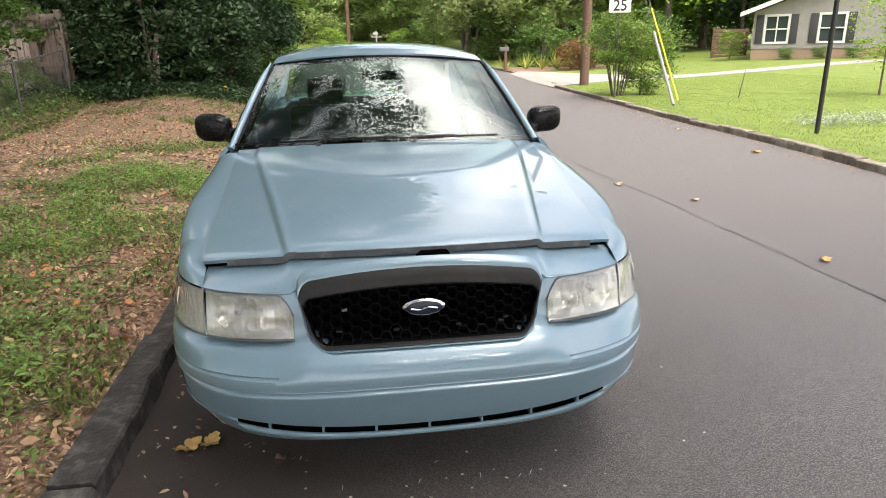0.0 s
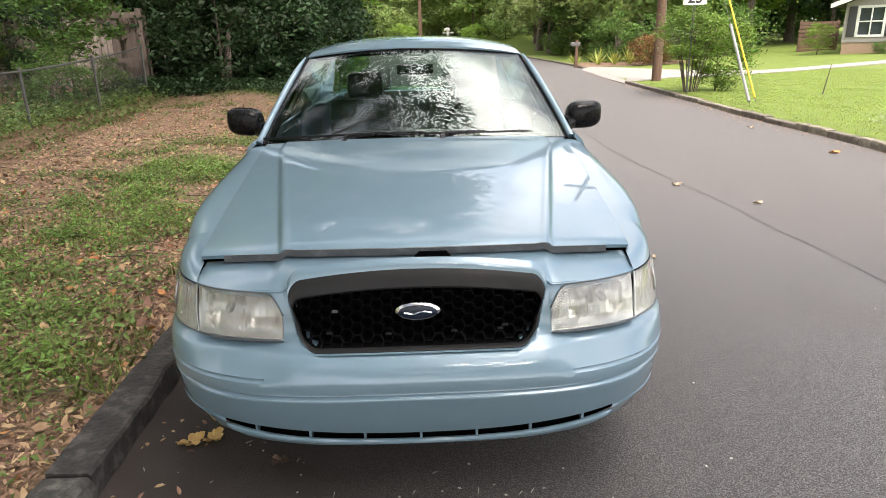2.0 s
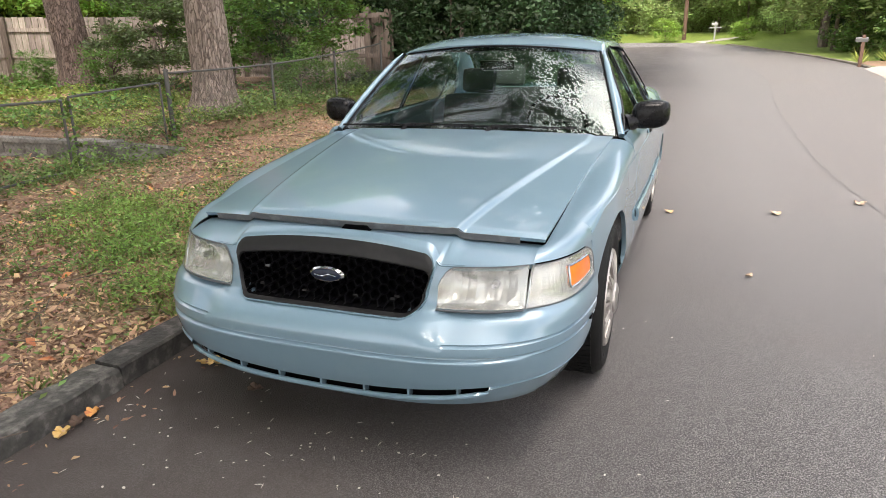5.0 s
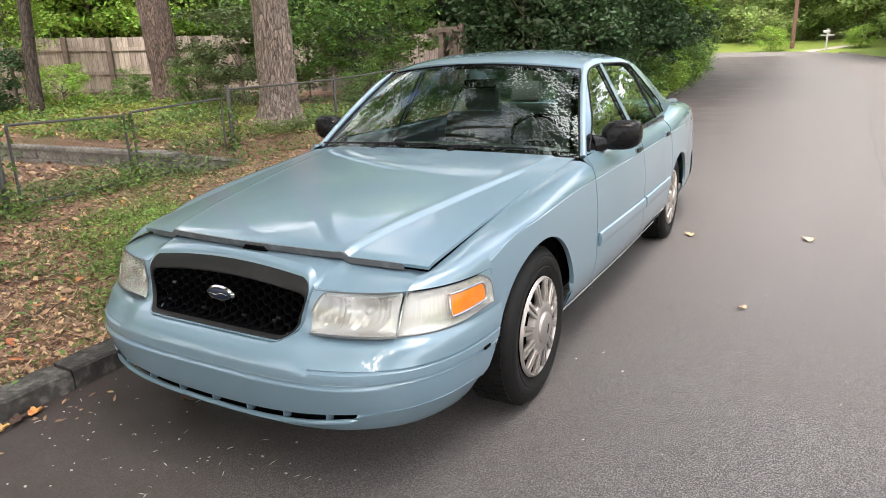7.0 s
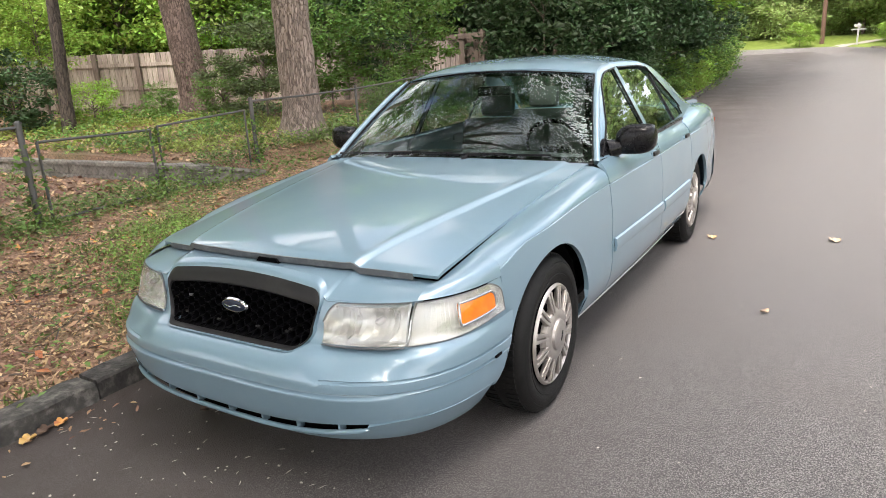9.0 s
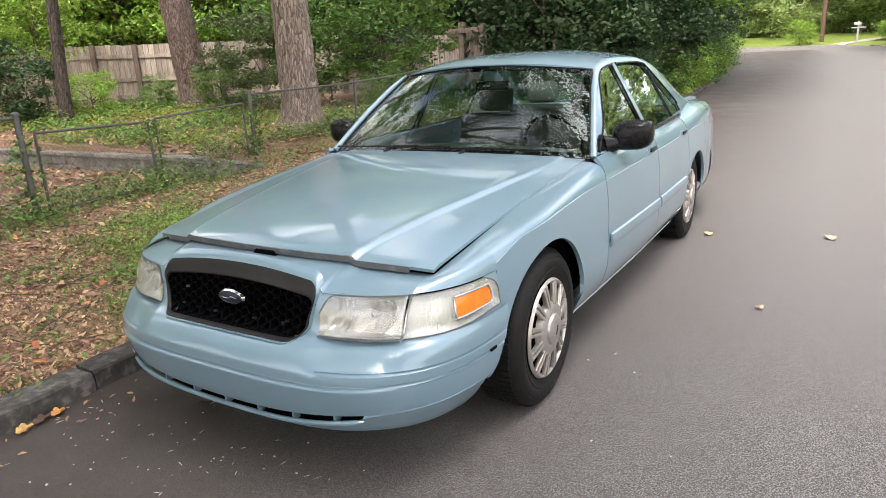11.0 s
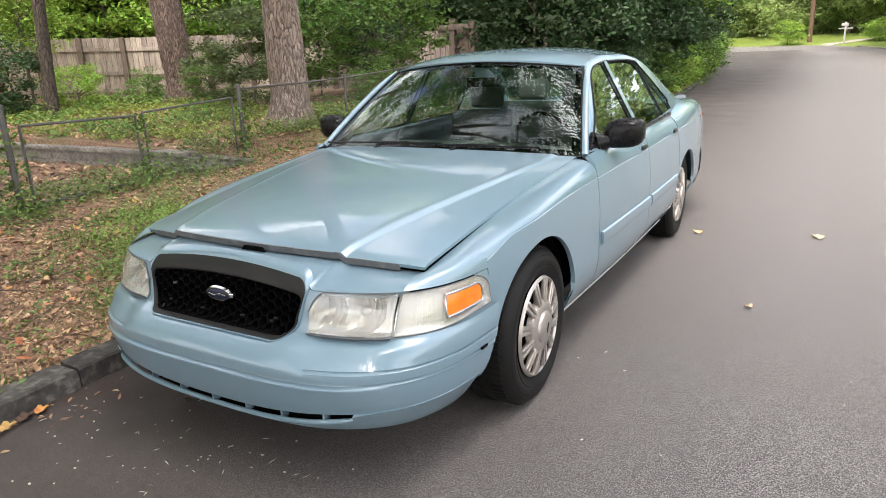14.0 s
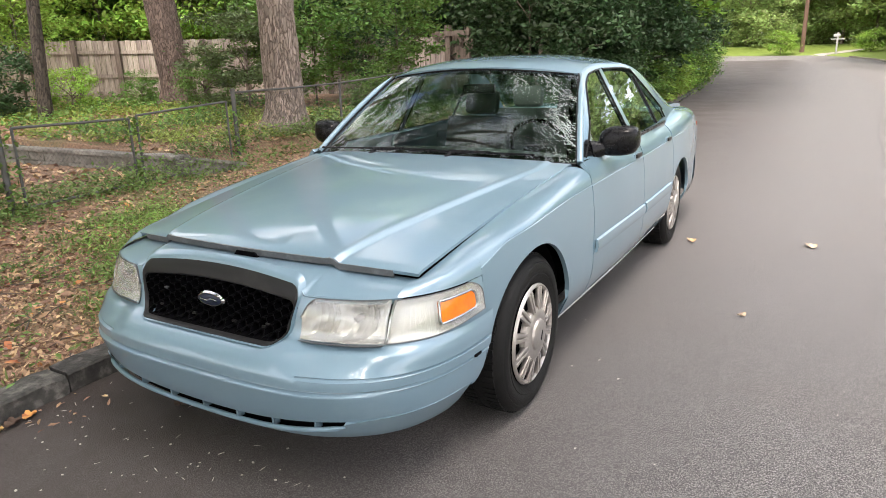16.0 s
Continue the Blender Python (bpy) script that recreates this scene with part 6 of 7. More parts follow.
for k, (x, y) in enumerate([(-8.9, 19.5), (-6.4, 19.5), (-5.8, 23.5), (-6.5, 28), (-6.8, 33), (-7.5, 39), (-9.8, 22), (-9.5, 28), (-11, 18.5), (-15, 17.5), (-12.5, 22), (-17, 21), (-8.6, 46), (-10, 35)]):
    s = rnd.uniform(0.85, 1.2)
    m = (tree_crown_a, tree_crown_b)[k % 3 == 0]
    plant("woodland_tree", x, y, m, s, 4.6 * s, 5.6 * s, 0.13, 2.4, "dark leafy woodland tree behind the fence", "tree", "woodland trees", turn=rnd.uniform(0, 6), mat=BARK)
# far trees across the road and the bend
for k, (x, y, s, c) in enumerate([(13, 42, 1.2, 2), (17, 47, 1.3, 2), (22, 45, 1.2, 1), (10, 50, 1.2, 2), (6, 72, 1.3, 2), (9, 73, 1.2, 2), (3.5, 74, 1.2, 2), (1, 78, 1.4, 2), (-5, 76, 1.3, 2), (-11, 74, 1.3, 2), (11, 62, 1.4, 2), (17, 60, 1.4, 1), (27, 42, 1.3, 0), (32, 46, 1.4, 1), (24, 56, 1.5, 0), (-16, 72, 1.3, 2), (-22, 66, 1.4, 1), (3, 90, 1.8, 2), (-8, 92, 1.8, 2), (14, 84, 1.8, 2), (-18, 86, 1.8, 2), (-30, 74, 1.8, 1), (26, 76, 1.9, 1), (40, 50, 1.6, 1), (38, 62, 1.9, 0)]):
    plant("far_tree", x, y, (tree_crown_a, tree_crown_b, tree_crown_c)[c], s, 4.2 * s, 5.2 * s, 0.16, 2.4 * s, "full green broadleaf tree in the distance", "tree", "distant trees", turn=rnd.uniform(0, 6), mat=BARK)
for k, (x, y, s, c) in enumerate([(11.5, 37.5, 0.75, 1), (13.5, 36.5, 0.7, 1), (15.8, 38, 0.8, 1), (18, 37, 0.8, 1), (-1.4, 68.0, 0.68, 2), (5.5, 66, 0.6, 2)]):
    plant("garden_shrub", x, y, (shrub_a, shrub_b, shrub_c)[c], s * 1.4, 1.5 * s, 1.6 * s, 0.05, 1.0, "rounded green garden shrub", "shrub", "garden shrubs", turn=rnd.uniform(0, 6))


# the two pines
def pine(x, y, r, h, lean, reach, label, mat):
    z = gz(x, y)
    rng = np.random.default_rng(int(abs(x) * 100))
    t = thing("pine_tree", (x, y, z), label, "tree", "yard pines")
    n, m = 56, 40
    hs = np.concatenate([np.linspace(-0.1, 0.5, 10), np.linspace(0.6, 5, 34), np.linspace(5.5, h, 12)])
    P = []
    for q in hs:
        taper = 1 - 0.55 * max(q, 0) / h
        flare = 1 + 0.55 * math.exp(-max(q, 0) / 0.22)
        row = []
        for k in range(m):
            a = 2 * math.pi * k / m
            fl = flare * (1 + 0.10 * math.sin(5 * a + 1) * math.exp(-max(q, 0) / 0.3))
            b = 0.05 * noise.noise(Vector((math.cos(a) * 4.5, math.sin(a) * 4.5, q * 2.3))) + 0.035 * noise.noise(Vector((math.cos(a) * 11, math.sin(a) * 11, q * 6)))
            rr = r * taper * fl * (1 + b * 1.3)
            row.append((x + lean[0] * q + rr * math.cos(a), y + lean[1] * q + rr * math.sin(a), z + q))
        row.append(row[0])
        P.append(row)
    part("trunk", grid(P, True), mat, t, "thick plated pine trunk", sharp=60)
    for k in range(7):
        a, q = rng.uniform(0, 6.28), h * rng.uniform(0.6, 0.98)
        ln = rng.uniform(1.5, 3.6)
        p = np.array([x + lean[0] * q, y + lean[1] * q, z + q])
        part("limb", tube([p, p + np.array([math.cos(a), math.sin(a), 0.25]) * ln * 0.5, p + np.array([math.cos(a), math.sin(a), 0.35]) * ln], [0.09, 0.06, 0.02], 6), BARK, t)
    c = new("crown", pine_crown)
    c.parent = t
    c.location = (lean[0] * h + reach[0], lean[1] * h + reach[1], h * 0.80)
    c.scale = (0.95, 0.95, 0.8)
    part("limb", tube([(x + lean[0] * h * 0.7, y + lean[1] * h * 0.7, z + h * 0.68), (x + reach[0] * 0.6, y + reach[1] * 0.6, z + h * 0.78), (x + reach[0] * 1.4, y + reach[1] * 1.4, z + h * 0.80)], [0.12, 0.08, 0.03], 7), BARK, t)


pine(-6.63, 7.84, 0.345, 15, (-0.012, 0.0), (1.8, -2.6), "tall pine with a thick grey-brown plated trunk", BARK)
pine(-12.6, 10.45, 0.40, 16, (-0.055, -0.065), (0.5, 1.0), "tall leaning pine with reddish plated bark", BARK_RED)
# more trees, added mostly out of view, whose crowns show in the glass and hood
for x, y, h in ((-7.5, -4.5, 10), (-3.8, 26, 8.5), (-9, -10, 9)):
    plant("woodland_tree", x, y, tree_crown_b, 1.15, h * 0.72, h * 0.8, 0.17, 3.0, "tall leafy tree shading the verge", "tree", "woodland trees", turn=x, mat=BARK, n_limbs=10)

fine_canopy = crown_mesh("fine_canopy", LEAF_DARK, 17000, 150, (4.4, 4.4, 2.6), 0.33, 0.185, 0.45, 19)
airy_canopy = crown_mesh("airy_canopy", LEAF_MID, 9000, 70, (4.2, 4.2, 2.4), 0.32, 0.20, 0.4, 20)
canopy = crown_mesh("canopy", LEAF_DARK, 9500, 150, (4.4, 4.4, 2.6), 0.34, 0.29, 0.45, 18)
# out-of-view crowns added for reflections; those at negative y shade car and ground
for x, y, h, s, tx, ty in ((-2.9, 2.6, 11.0, 1.25, -7.2, 0.2), (-2.6, 17.0, 11.5, 1.2, -6.2, 18.2), (-2.4, 25.5, 13.5, 1.4, -6.6, 25.2), (-4.2, -5.5, 11.0, 1.1, -6.5, -4.5), (-3, 36, 17.0, 1.8, -7.6, 34), (0.5, -12.5, 11.0, 1.3, -3.4, -13), (8.2, -9.5, 10.0, 1.3, 9.5, -9.8), (2.8, -7.3, 10.0, 0.78, 6.8, -8.2), (-9.2, 5.4, 9.4, 0.8, -11.5, 2.6), (5.0, -19, 11.0, 1.6, 8.0, -19.5)):
    z = gz(tx, ty)
    t = thing("woodland_tree", (tx, ty, z), "tall leafy tree that reaches over the verge", "tree", "tall verge trees")
    rng = np.random.default_rng(int(h * 10 + abs(y)))
    br = [tube([(tx, ty, z - 0.1), (tx * 0.97 + x * 0.03, ty, h * 0.4), (tx * 0.6 + x * 0.4, ty * 0.6 + y * 0.4, h * 0.75), (x, y, h)], [0.2, 0.16, 0.12, 0.06], 8)]
    for k in range(12):
        a = rng.uniform(0, 6.28)
        l = rng.uniform(2, 4.2) * s
        p = np.array([tx * 0.5 + x * 0.5, ty * 0.5 + y * 0.5, h * rng.uniform(0.72, 0.9)])
        br.append(tube([p, p + np.array([math.cos(a) * l * 0.6, math.sin(a) * l * 0.6, 0.9]), p + np.array([math.cos(a) * l * 1.1, math.sin(a) * l * 1.1, 1.0])], [0.07, 0.045, 0.015], 5))
    part("trunk", join(*br), BARK, t)
    c = new("crown", airy_canopy if x == -9.2 else fine_canopy if -4 < y < 4 else canopy)
    c.parent = t
    c.location = (x - tx, y - ty, h - z)
    c.rotation_euler = (0, 0, x + y)
    c.scale = (s, s, s)
# tall woods behind the yard
for k, (x, y, h, s) in enumerate(((-16.5, 16.5, 8.5, 1.0), (-20.5, 12.5, 8.0, 1.0), (-24.5, 8.5, 8.5, 1.1), (-13.0, 20.5, 9.0, 1.1), (-28.0, 3.0, 8.5, 1.2), (-19.5, 21.0, 11.0, 1.3), (-25.0, 15.5, 11.0, 1.3), (-31.0, 9.0, 11.5, 1.4), (-13.5, 27.0, 11.5, 1.4), (-23.0, 25.0, 14.0, 1.6), (-31.0, 18.0, 14.0, 1.6))):
    plant("woodland_tree", x, y, (airy_canopy, canopy)[k % 3 == 2], s, h, h * 1.02, 0.17, 3.2 * s, "tall dark tree of the woods behind the yard", "tree", "woodland trees", turn=k * 2.1, mat=BARK, n_limbs=9)
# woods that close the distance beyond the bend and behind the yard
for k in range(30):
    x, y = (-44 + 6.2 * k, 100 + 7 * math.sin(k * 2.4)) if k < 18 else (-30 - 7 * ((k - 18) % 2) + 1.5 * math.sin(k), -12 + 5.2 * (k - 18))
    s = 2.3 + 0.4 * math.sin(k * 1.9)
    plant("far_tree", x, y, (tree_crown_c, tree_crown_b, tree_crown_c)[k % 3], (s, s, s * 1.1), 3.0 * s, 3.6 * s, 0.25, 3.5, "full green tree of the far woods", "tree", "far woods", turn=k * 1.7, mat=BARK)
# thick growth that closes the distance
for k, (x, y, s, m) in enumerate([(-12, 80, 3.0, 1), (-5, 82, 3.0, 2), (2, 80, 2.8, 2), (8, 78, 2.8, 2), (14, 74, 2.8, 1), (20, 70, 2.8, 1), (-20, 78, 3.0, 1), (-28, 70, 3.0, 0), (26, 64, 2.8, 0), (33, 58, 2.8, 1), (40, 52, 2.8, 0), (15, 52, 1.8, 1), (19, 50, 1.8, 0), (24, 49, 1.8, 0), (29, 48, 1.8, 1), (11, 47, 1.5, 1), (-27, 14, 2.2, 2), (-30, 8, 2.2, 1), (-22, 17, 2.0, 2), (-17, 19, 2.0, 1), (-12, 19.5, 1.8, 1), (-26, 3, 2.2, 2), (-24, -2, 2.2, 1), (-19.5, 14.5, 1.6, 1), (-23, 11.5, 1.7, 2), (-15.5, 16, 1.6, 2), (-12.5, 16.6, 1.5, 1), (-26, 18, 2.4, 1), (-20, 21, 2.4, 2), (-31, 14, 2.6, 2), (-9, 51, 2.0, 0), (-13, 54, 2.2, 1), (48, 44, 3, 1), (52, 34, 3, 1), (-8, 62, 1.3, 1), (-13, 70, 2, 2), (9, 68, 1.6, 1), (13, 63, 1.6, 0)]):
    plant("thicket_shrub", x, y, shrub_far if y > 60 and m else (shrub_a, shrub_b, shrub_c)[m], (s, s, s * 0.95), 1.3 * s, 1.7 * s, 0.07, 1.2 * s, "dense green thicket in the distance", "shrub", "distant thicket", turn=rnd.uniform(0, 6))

for k, (x, y, h) in enumerate(((-9.5, 18.5, 8.6), (-13.5, 18.0, 9.2), (-17.5, 17.0, 9.0), (-8.0, 22.5, 9.5), (-12.0, 23.5, 10.5), (-21, 15, 9))):
    plant("woodland_tree", x, y, (tree_crown_c, tree_crown_b)[k % 2], 1.15, h, h * 1.05, 0.16, 3.0, "tall leafy tree behind the wooden fence", "tree", "woodland trees", turn=x, mat=BARK, n_limbs=9)

for k, (x, y, m, s) in enumerate([(-3.0, 20.5, 1, 0.6), (-2.9, 23.5, 2, 0.6), (-3.2, 26.0, 2, 0.7), (-3.3, 29, 1, 0.75), (-3.7, 32, 2, 0.75), (-3.9, 35.5, 1, 0.8), (-4.3, 39, 2, 0.8), (-4.8, 43.5, 1, 0.9), (-5.2, 48, 2, 0.9), (-3.4, 17.6, 0, 0.55)]):
    plant("verge_shrub", x, y, (shrub_a, shrub_b, shrub_c)[m], s, 0.95 * s, 1.2 * s, 0.03, 0.8 * s, "leafy green shrub at the road edge", "shrub", "road edge shrubs", turn=y)

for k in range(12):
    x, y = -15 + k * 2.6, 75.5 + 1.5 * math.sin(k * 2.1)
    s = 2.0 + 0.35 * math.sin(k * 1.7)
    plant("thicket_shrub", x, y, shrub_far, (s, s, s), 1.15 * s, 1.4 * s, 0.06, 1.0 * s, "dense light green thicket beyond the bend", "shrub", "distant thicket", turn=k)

# bright crowns above the wooden fence, on slim trunks
for k, (x, y, h, s, c) in enumerate(((-18.5, 12.5, 5.2, 0.75, 2), (-21.5, 9.6, 5.0, 0.8, 2), (-15.0, 14.6, 5.4, 0.7, 1), (-24.5, 12.5, 6.0, 0.95, 2), (-20.0, 17.0, 6.5, 1.0, 1), (-28, 9, 6, 1.0, 2), (-25.5, 5.0, 5.0, 0.9, 2), (-12.2, 15.8, 5.0, 0.6, 1), (-23, 14.5, 5.6, 0.9, 2), (-19, 15.5, 4.6, 0.8, 1), (-27, 16.5, 6.6, 1.1, 2), (-16.8, 14.0, 4.2, 0.65, 2), (-31, 11.5, 6.5, 1.2, 2), (-23, 7.6, 4.2, 0.7, 2))):
    plant("woodland_tree", x, y, (tree_crown_a, tree_crown_b, tree_crown_c)[c], s, h, h * 1.0, 0.12, 2.2 * s, "bright green leafy tree above the wooden fence", "tree", "woodland trees", turn=x * 2, mat=TWIG, n_limbs=9)
# dark evergreens behind the end of the wooden fence
for k, (x, y, s) in enumerate(((-9.4, 17.6, 1.5), (-11.6, 16.6, 1.4), (-7.4, 18.2, 1.5))):
    plant("evergreen_shrub", x, y, shrub_a, (s, s, s * 1.2), 2.0 * s, 2.4 * s, 0.06, 1.2, "tall dark evergreen shrub behind the wooden fence", "shrub", "shrubs behind the fence", turn=k * 2.2)
# tall trees across the road
for k, (x, y, h, s) in enumerate(((15, 44, 8, 1.6), (21, 41, 8, 1.6), (10, 54, 9, 1.7), (27, 47, 9, 1.7), (33, 38, 9, 1.7), (18, 56, 10, 1.8))):
    plant("far_tree", x, y, (tree_crown_c, tree_crown_b)[k % 2], s, h, h * 0.95, 0.3, 4.0, "tall green broadleaf tree across the road", "tree", "distant trees", turn=x, mat=BARK, n_limbs=10)

for k, (x, y) in enumerate(((-23.5, 8.0), (-21.5, 9.3), (-19.5, 10.6), (-17.5, 11.9), (-15.5, 13.2), (-13.5, 14.5), (-25.5, 6.5), (-22.5, 11.5), (-18.5, 14.0), (-20.5, 12.6), (-24.5, 10.0))):
    s = 1.15 + 0.2 * math.sin(k * 2.3) + (0.45 if k > 6 else 0)
    plant("woodland_shrub", x, y, (shrub_c, shrub_b)[k % 3 == 2], (s, s, s * 1.15), 2.1 * s, 2.4 * s, 0.05, 1.1, "tall leafy shrub behind the wooden fence", "shrub", "shrubs behind the fence", turn=k * 1.3)


# ---- verge, yard and garden ----
BROWN_LEAF = surface("fallen_brown_leaf", [(0.25, (0.17, 0.092, 0.055)), (0.5, (0.37, 0.22, 0.135)), (0.8, (0.52, 0.355, 0.24))], scale=9, rough=0.8, island=0.5)
PALE_LEAF = surface("fallen_pale_leaf", [(0.3, (0.30, 0.20, 0.14)), (0.7, (0.50, 0.38, 0.28))], scale=14, rough=0.8, island=0.35)
ORANGE_LEAF = surface("fallen_orange_leaf", [(0.3, (0.42, 0.13, 0.05)), (0.7, (0.62, 0.30, 0.10))], scale=25, rough=0.7, island=0.3)
YELLOW_LEAF = surface("fallen_yellow_leaf", [(0.3, (0.46, 0.28, 0.07)), (0.7, (0.66, 0.47, 0.20))], scale=25, rough=0.7, wear=((0.40, 0.22, 0.08), 30, 0.6))
DARK_LEAF = surface("dark_dead_leaf", [(0.3, (0.05, 0.03, 0.022)), (0.7, (0.12, 0.075, 0.05))], scale=30, rough=0.8)
CHIP = surface("pale_debris", [(0.3, (0.40, 0.36, 0.30)), (0.7, (0.66, 0.62, 0.56))], scale=20, rough=0.8)
srng = np.random.default_rng(33)


def field(x, y, scale, seed=0.0):
    return np.array([noise.noise(Vector((a * scale + seed, b * scale - seed, seed))) for a, b in zip(x, y)])


def scatter(n, x0, x1, y0, y1, keep=None):
    x, y = srng.uniform(x0, x1, n), srng.uniform(y0, y1, n)
    if keep is not None:
        k = keep(x, y)
        x, y = x[k], y[k]
    return np.stack([x, y, ground_z(x, y)], 1)


def on_verge(x, y):
    return (x < ROAD_L(y) - 0.16) & ~((x < -5.7) & (y > 4.6) & (y < 4.95))


def green_zone(x, y):
    """Where weeds take over the litter: a broken strip along the verge, and the foot of the fence."""
    n = 0.9 * field(x, y, 0.7, 3.1) + 0.8 * field(x, y, 2.1, 8.2)
    mid = np.exp(-((x + 2.6) / 1.2) ** 2) * smooth(0.2, 1.8, y) * (1 - smooth(6.5, 9.5, y))
    near = np.exp(-((x + 1.45) / 0.35) ** 2) * 0.75
    foot = np.exp(-((x + 5.6) / 0.7) ** 2)
    end = smooth(8.0, 14.0, y)
    return n + 1.0 * mid + 0.18 * near + 0.30 * foot + 0.62 * end - 0.52 - 0.7 * (1 - smooth(-0.3, 1.1, y))


def flat_leaves(P, length, width, mat, name, label, lift=0.012, tilt=0.35):
    n = len(P)
    a = srng.uniform(0, 2 * np.pi, n)
    L = length * srng.uniform(0.55, 1.35, n)
    d = np.stack([np.cos(a), np.sin(a), srng.normal(size=n) * tilt], 1)
    s = np.stack([-np.sin(a), np.cos(a), srng.normal(size=n) * tilt], 1)
    c = P + np.array([0, 0, lift]) + srng.uniform(0, 0.012, n)[:, None] * np.array([0, 0, 1])
    curl = (srng.uniform(0.05, 0.4, n) * L)[:, None] * np.array([0, 0, 1])
    w = (L * width)[:, None]
    V = np.stack([c - d * L[:, None] * 0.5, c - d * L[:, None] * 0.1 + s * w * 0.5 + curl * 0.4, c + d * L[:, None] * 0.25 + s * w * 0.35 + curl * 0.4, c + d * L[:, None] * 0.55 + curl * 0.3, c + d * L[:, None] * 0.25 - s * w * 0.35 + curl * 0.4, c - d * L[:, None] * 0.1 - s * w * 0.5 + curl * 0.4], 1).reshape(-1, 3)
    i = np.arange(n)[:, None] * 6
    F = np.concatenate([i + np.array([0, 1, 2, 3]), i + np.array([0, 3, 4, 5])], 1).reshape(-1, 4)
    return tagged(new(name, fast_mesh(name, V, F, mat)), label, "leaf litter", kind="stuff")


flat_leaves(scatter(46000, -6.0, -1.1, -2.5, 15, lambda x, y: on_verge(x, y) & (srng.uniform(size=len(x)) > 0.25 + 0.5 * green_zone(x, y))), 0.037, 0.5, BROWN_LEAF, "leaf_litter", "carpet of dry brown fallen leaves on the verge")
flat_leaves(scatter(9000, -15, -5.6, -2, 13, on_verge), 0.10, 0.55, BROWN_LEAF, "leaf_litter", "dry brown fallen leaves in the yard")
flat_leaves(scatter(2800, -6.0, -1.1, -2.5, 14, on_verge), 0.034, 0.5, PALE_LEAF, "leaf_litter", "pale tan dry leaf fragments on the verge")
flat_leaves(scatter(1500, -5.0, -1.2, -2.5, 9, on_verge), 0.058, 0.6, BROWN_LEAF, "leaf_litter", "larger curled brown leaves on the verge", 0.016, 0.5)
flat_leaves(scatter(420, -6.0, -1.2, -2.5, 13, on_verge), 0.062, 0.6, ORANGE_LEAF, "leaf_litter", "scattered orange fallen leaves")
flat_leaves(scatter(38000, -4.2, -1.1, -2.5, 3.5, on_verge), 0.021, 0.4, BROWN_LEAF, "leaf_litter", "fine crumbled leaf litter on the verge", 0.008, 0.6)
# twigs
V = []
for x, y, z in scatter(700, -5.5, -1.2, -2, 9, on_verge):
    a, l = srng.uniform(0, 6.28), srng.uniform(0.08, 0.4)
    V.append(tube([(x, y, z + 0.02), (x + math.cos(a) * l * 0.5, y + math.sin(a) * l * 0.5, z + 0.03), (x + math.cos(a + 0.2) * l, y + math.sin(a + 0.2) * l, z + 0.018)], [0.004, 0.0035, 0.002], 4))
tagged(new("twigs", to_mesh("twigs", *join(*V), TWIG)), "thin grey twigs lying on the verge", "twigs", kind="stuff")


def weeds(P, height, leaf, mat, name, label, per=9, spread=0.07, width=0.5, droop=0.0):
    n = len(P)
    k = np.repeat(np.arange(n), per)
    h = height * srng.uniform(0.35, 1.2, n)
    q = srng.normal(size=(n * per, 3)) * spread
    q[:, 2] = srng.uniform(0.08, 1.0, n * per) * h[k]
    V, F = leaves(srng, P[k] + q, leaf, width, 0.9, droop)
    return tagged(new(name, fast_mesh(name, V, F, mat)), label, "weeds", kind="stuff")


def blades(P, height, mat, name, label, width=0.006):
    n = len(P)
    a = srng.uniform(0, 2 * np.pi, n)
    h = (height * srng.uniform(0.4, 1.2, n))[:, None]
    s = np.stack([np.cos(a), np.sin(a), np.zeros(n)], 1) * width
    b = np.stack([-np.sin(a), np.cos(a), np.zeros(n)], 1) * h * srng.uniform(0.1, 0.8, n)[:, None]
    up = np.array([0, 0, 1.0])
    V = np.stack([P - s, P + s, P + b * 0.35 + up * h * 0.6 + s * 0.7, P + b + up * h * 0.9, P + b * 0.35 + up * h * 0.6 - s * 0.7], 1).reshape(-1, 3)
    i = np.arange(n)[:, None] * 5
    F = i + np.array([0, 1, 2, 3, 4])
    return tagged(new(name, fast_mesh(name, V, F, mat)), label, "grass", kind="stuff")


FERN = leaf_mat("ferny_weed_leaf", (0.15, 0.26, 0.055), (0.29, 0.43, 0.105), 0.4)
weeds(scatter(9000, -5.9, -1.25, -2.5, 14.5, lambda x, y: on_verge(x, y) & (green_zone(x, y) > 0.22)), 0.10, 0.036, WEED, "verge_weeds", "low green broadleaf weeds on the verge", 10, 0.07)
weeds(scatter(4200, -5.9, -1.25, -1, 8, lambda x, y: on_verge(x, y) & (green_zone(x, y) > 0.38)), 0.20, 0.042, FERN, "verge_weeds", "bright green ferny weeds on the verge", 30, 0.07, 0.3)
weeds(scatter(1500, -5.9, -1.25, -2.5, 13, on_verge), 0.06, 0.045, WEED, "verge_weeds", "small scattered weed seedlings", 6, 0.05)
weeds(scatter(2600, -5.6, -1.25, -2.5, 6, lambda x, y: on_verge(x, y) & (field(x, y, 1.3, 6.4) > 0.12)), 0.09, 0.042, WEED, "verge_weeds", "broken patches of low weeds among the litter", 9, 0.06)
blades(scatter(15000, -5.9, -1.2, -2.5, 13, lambda x, y: on_verge(x, y) & (green_zone(x, y) > 0.22)), 0.075, GRASS, "verge_grass", "patchy thin grass on the verge")
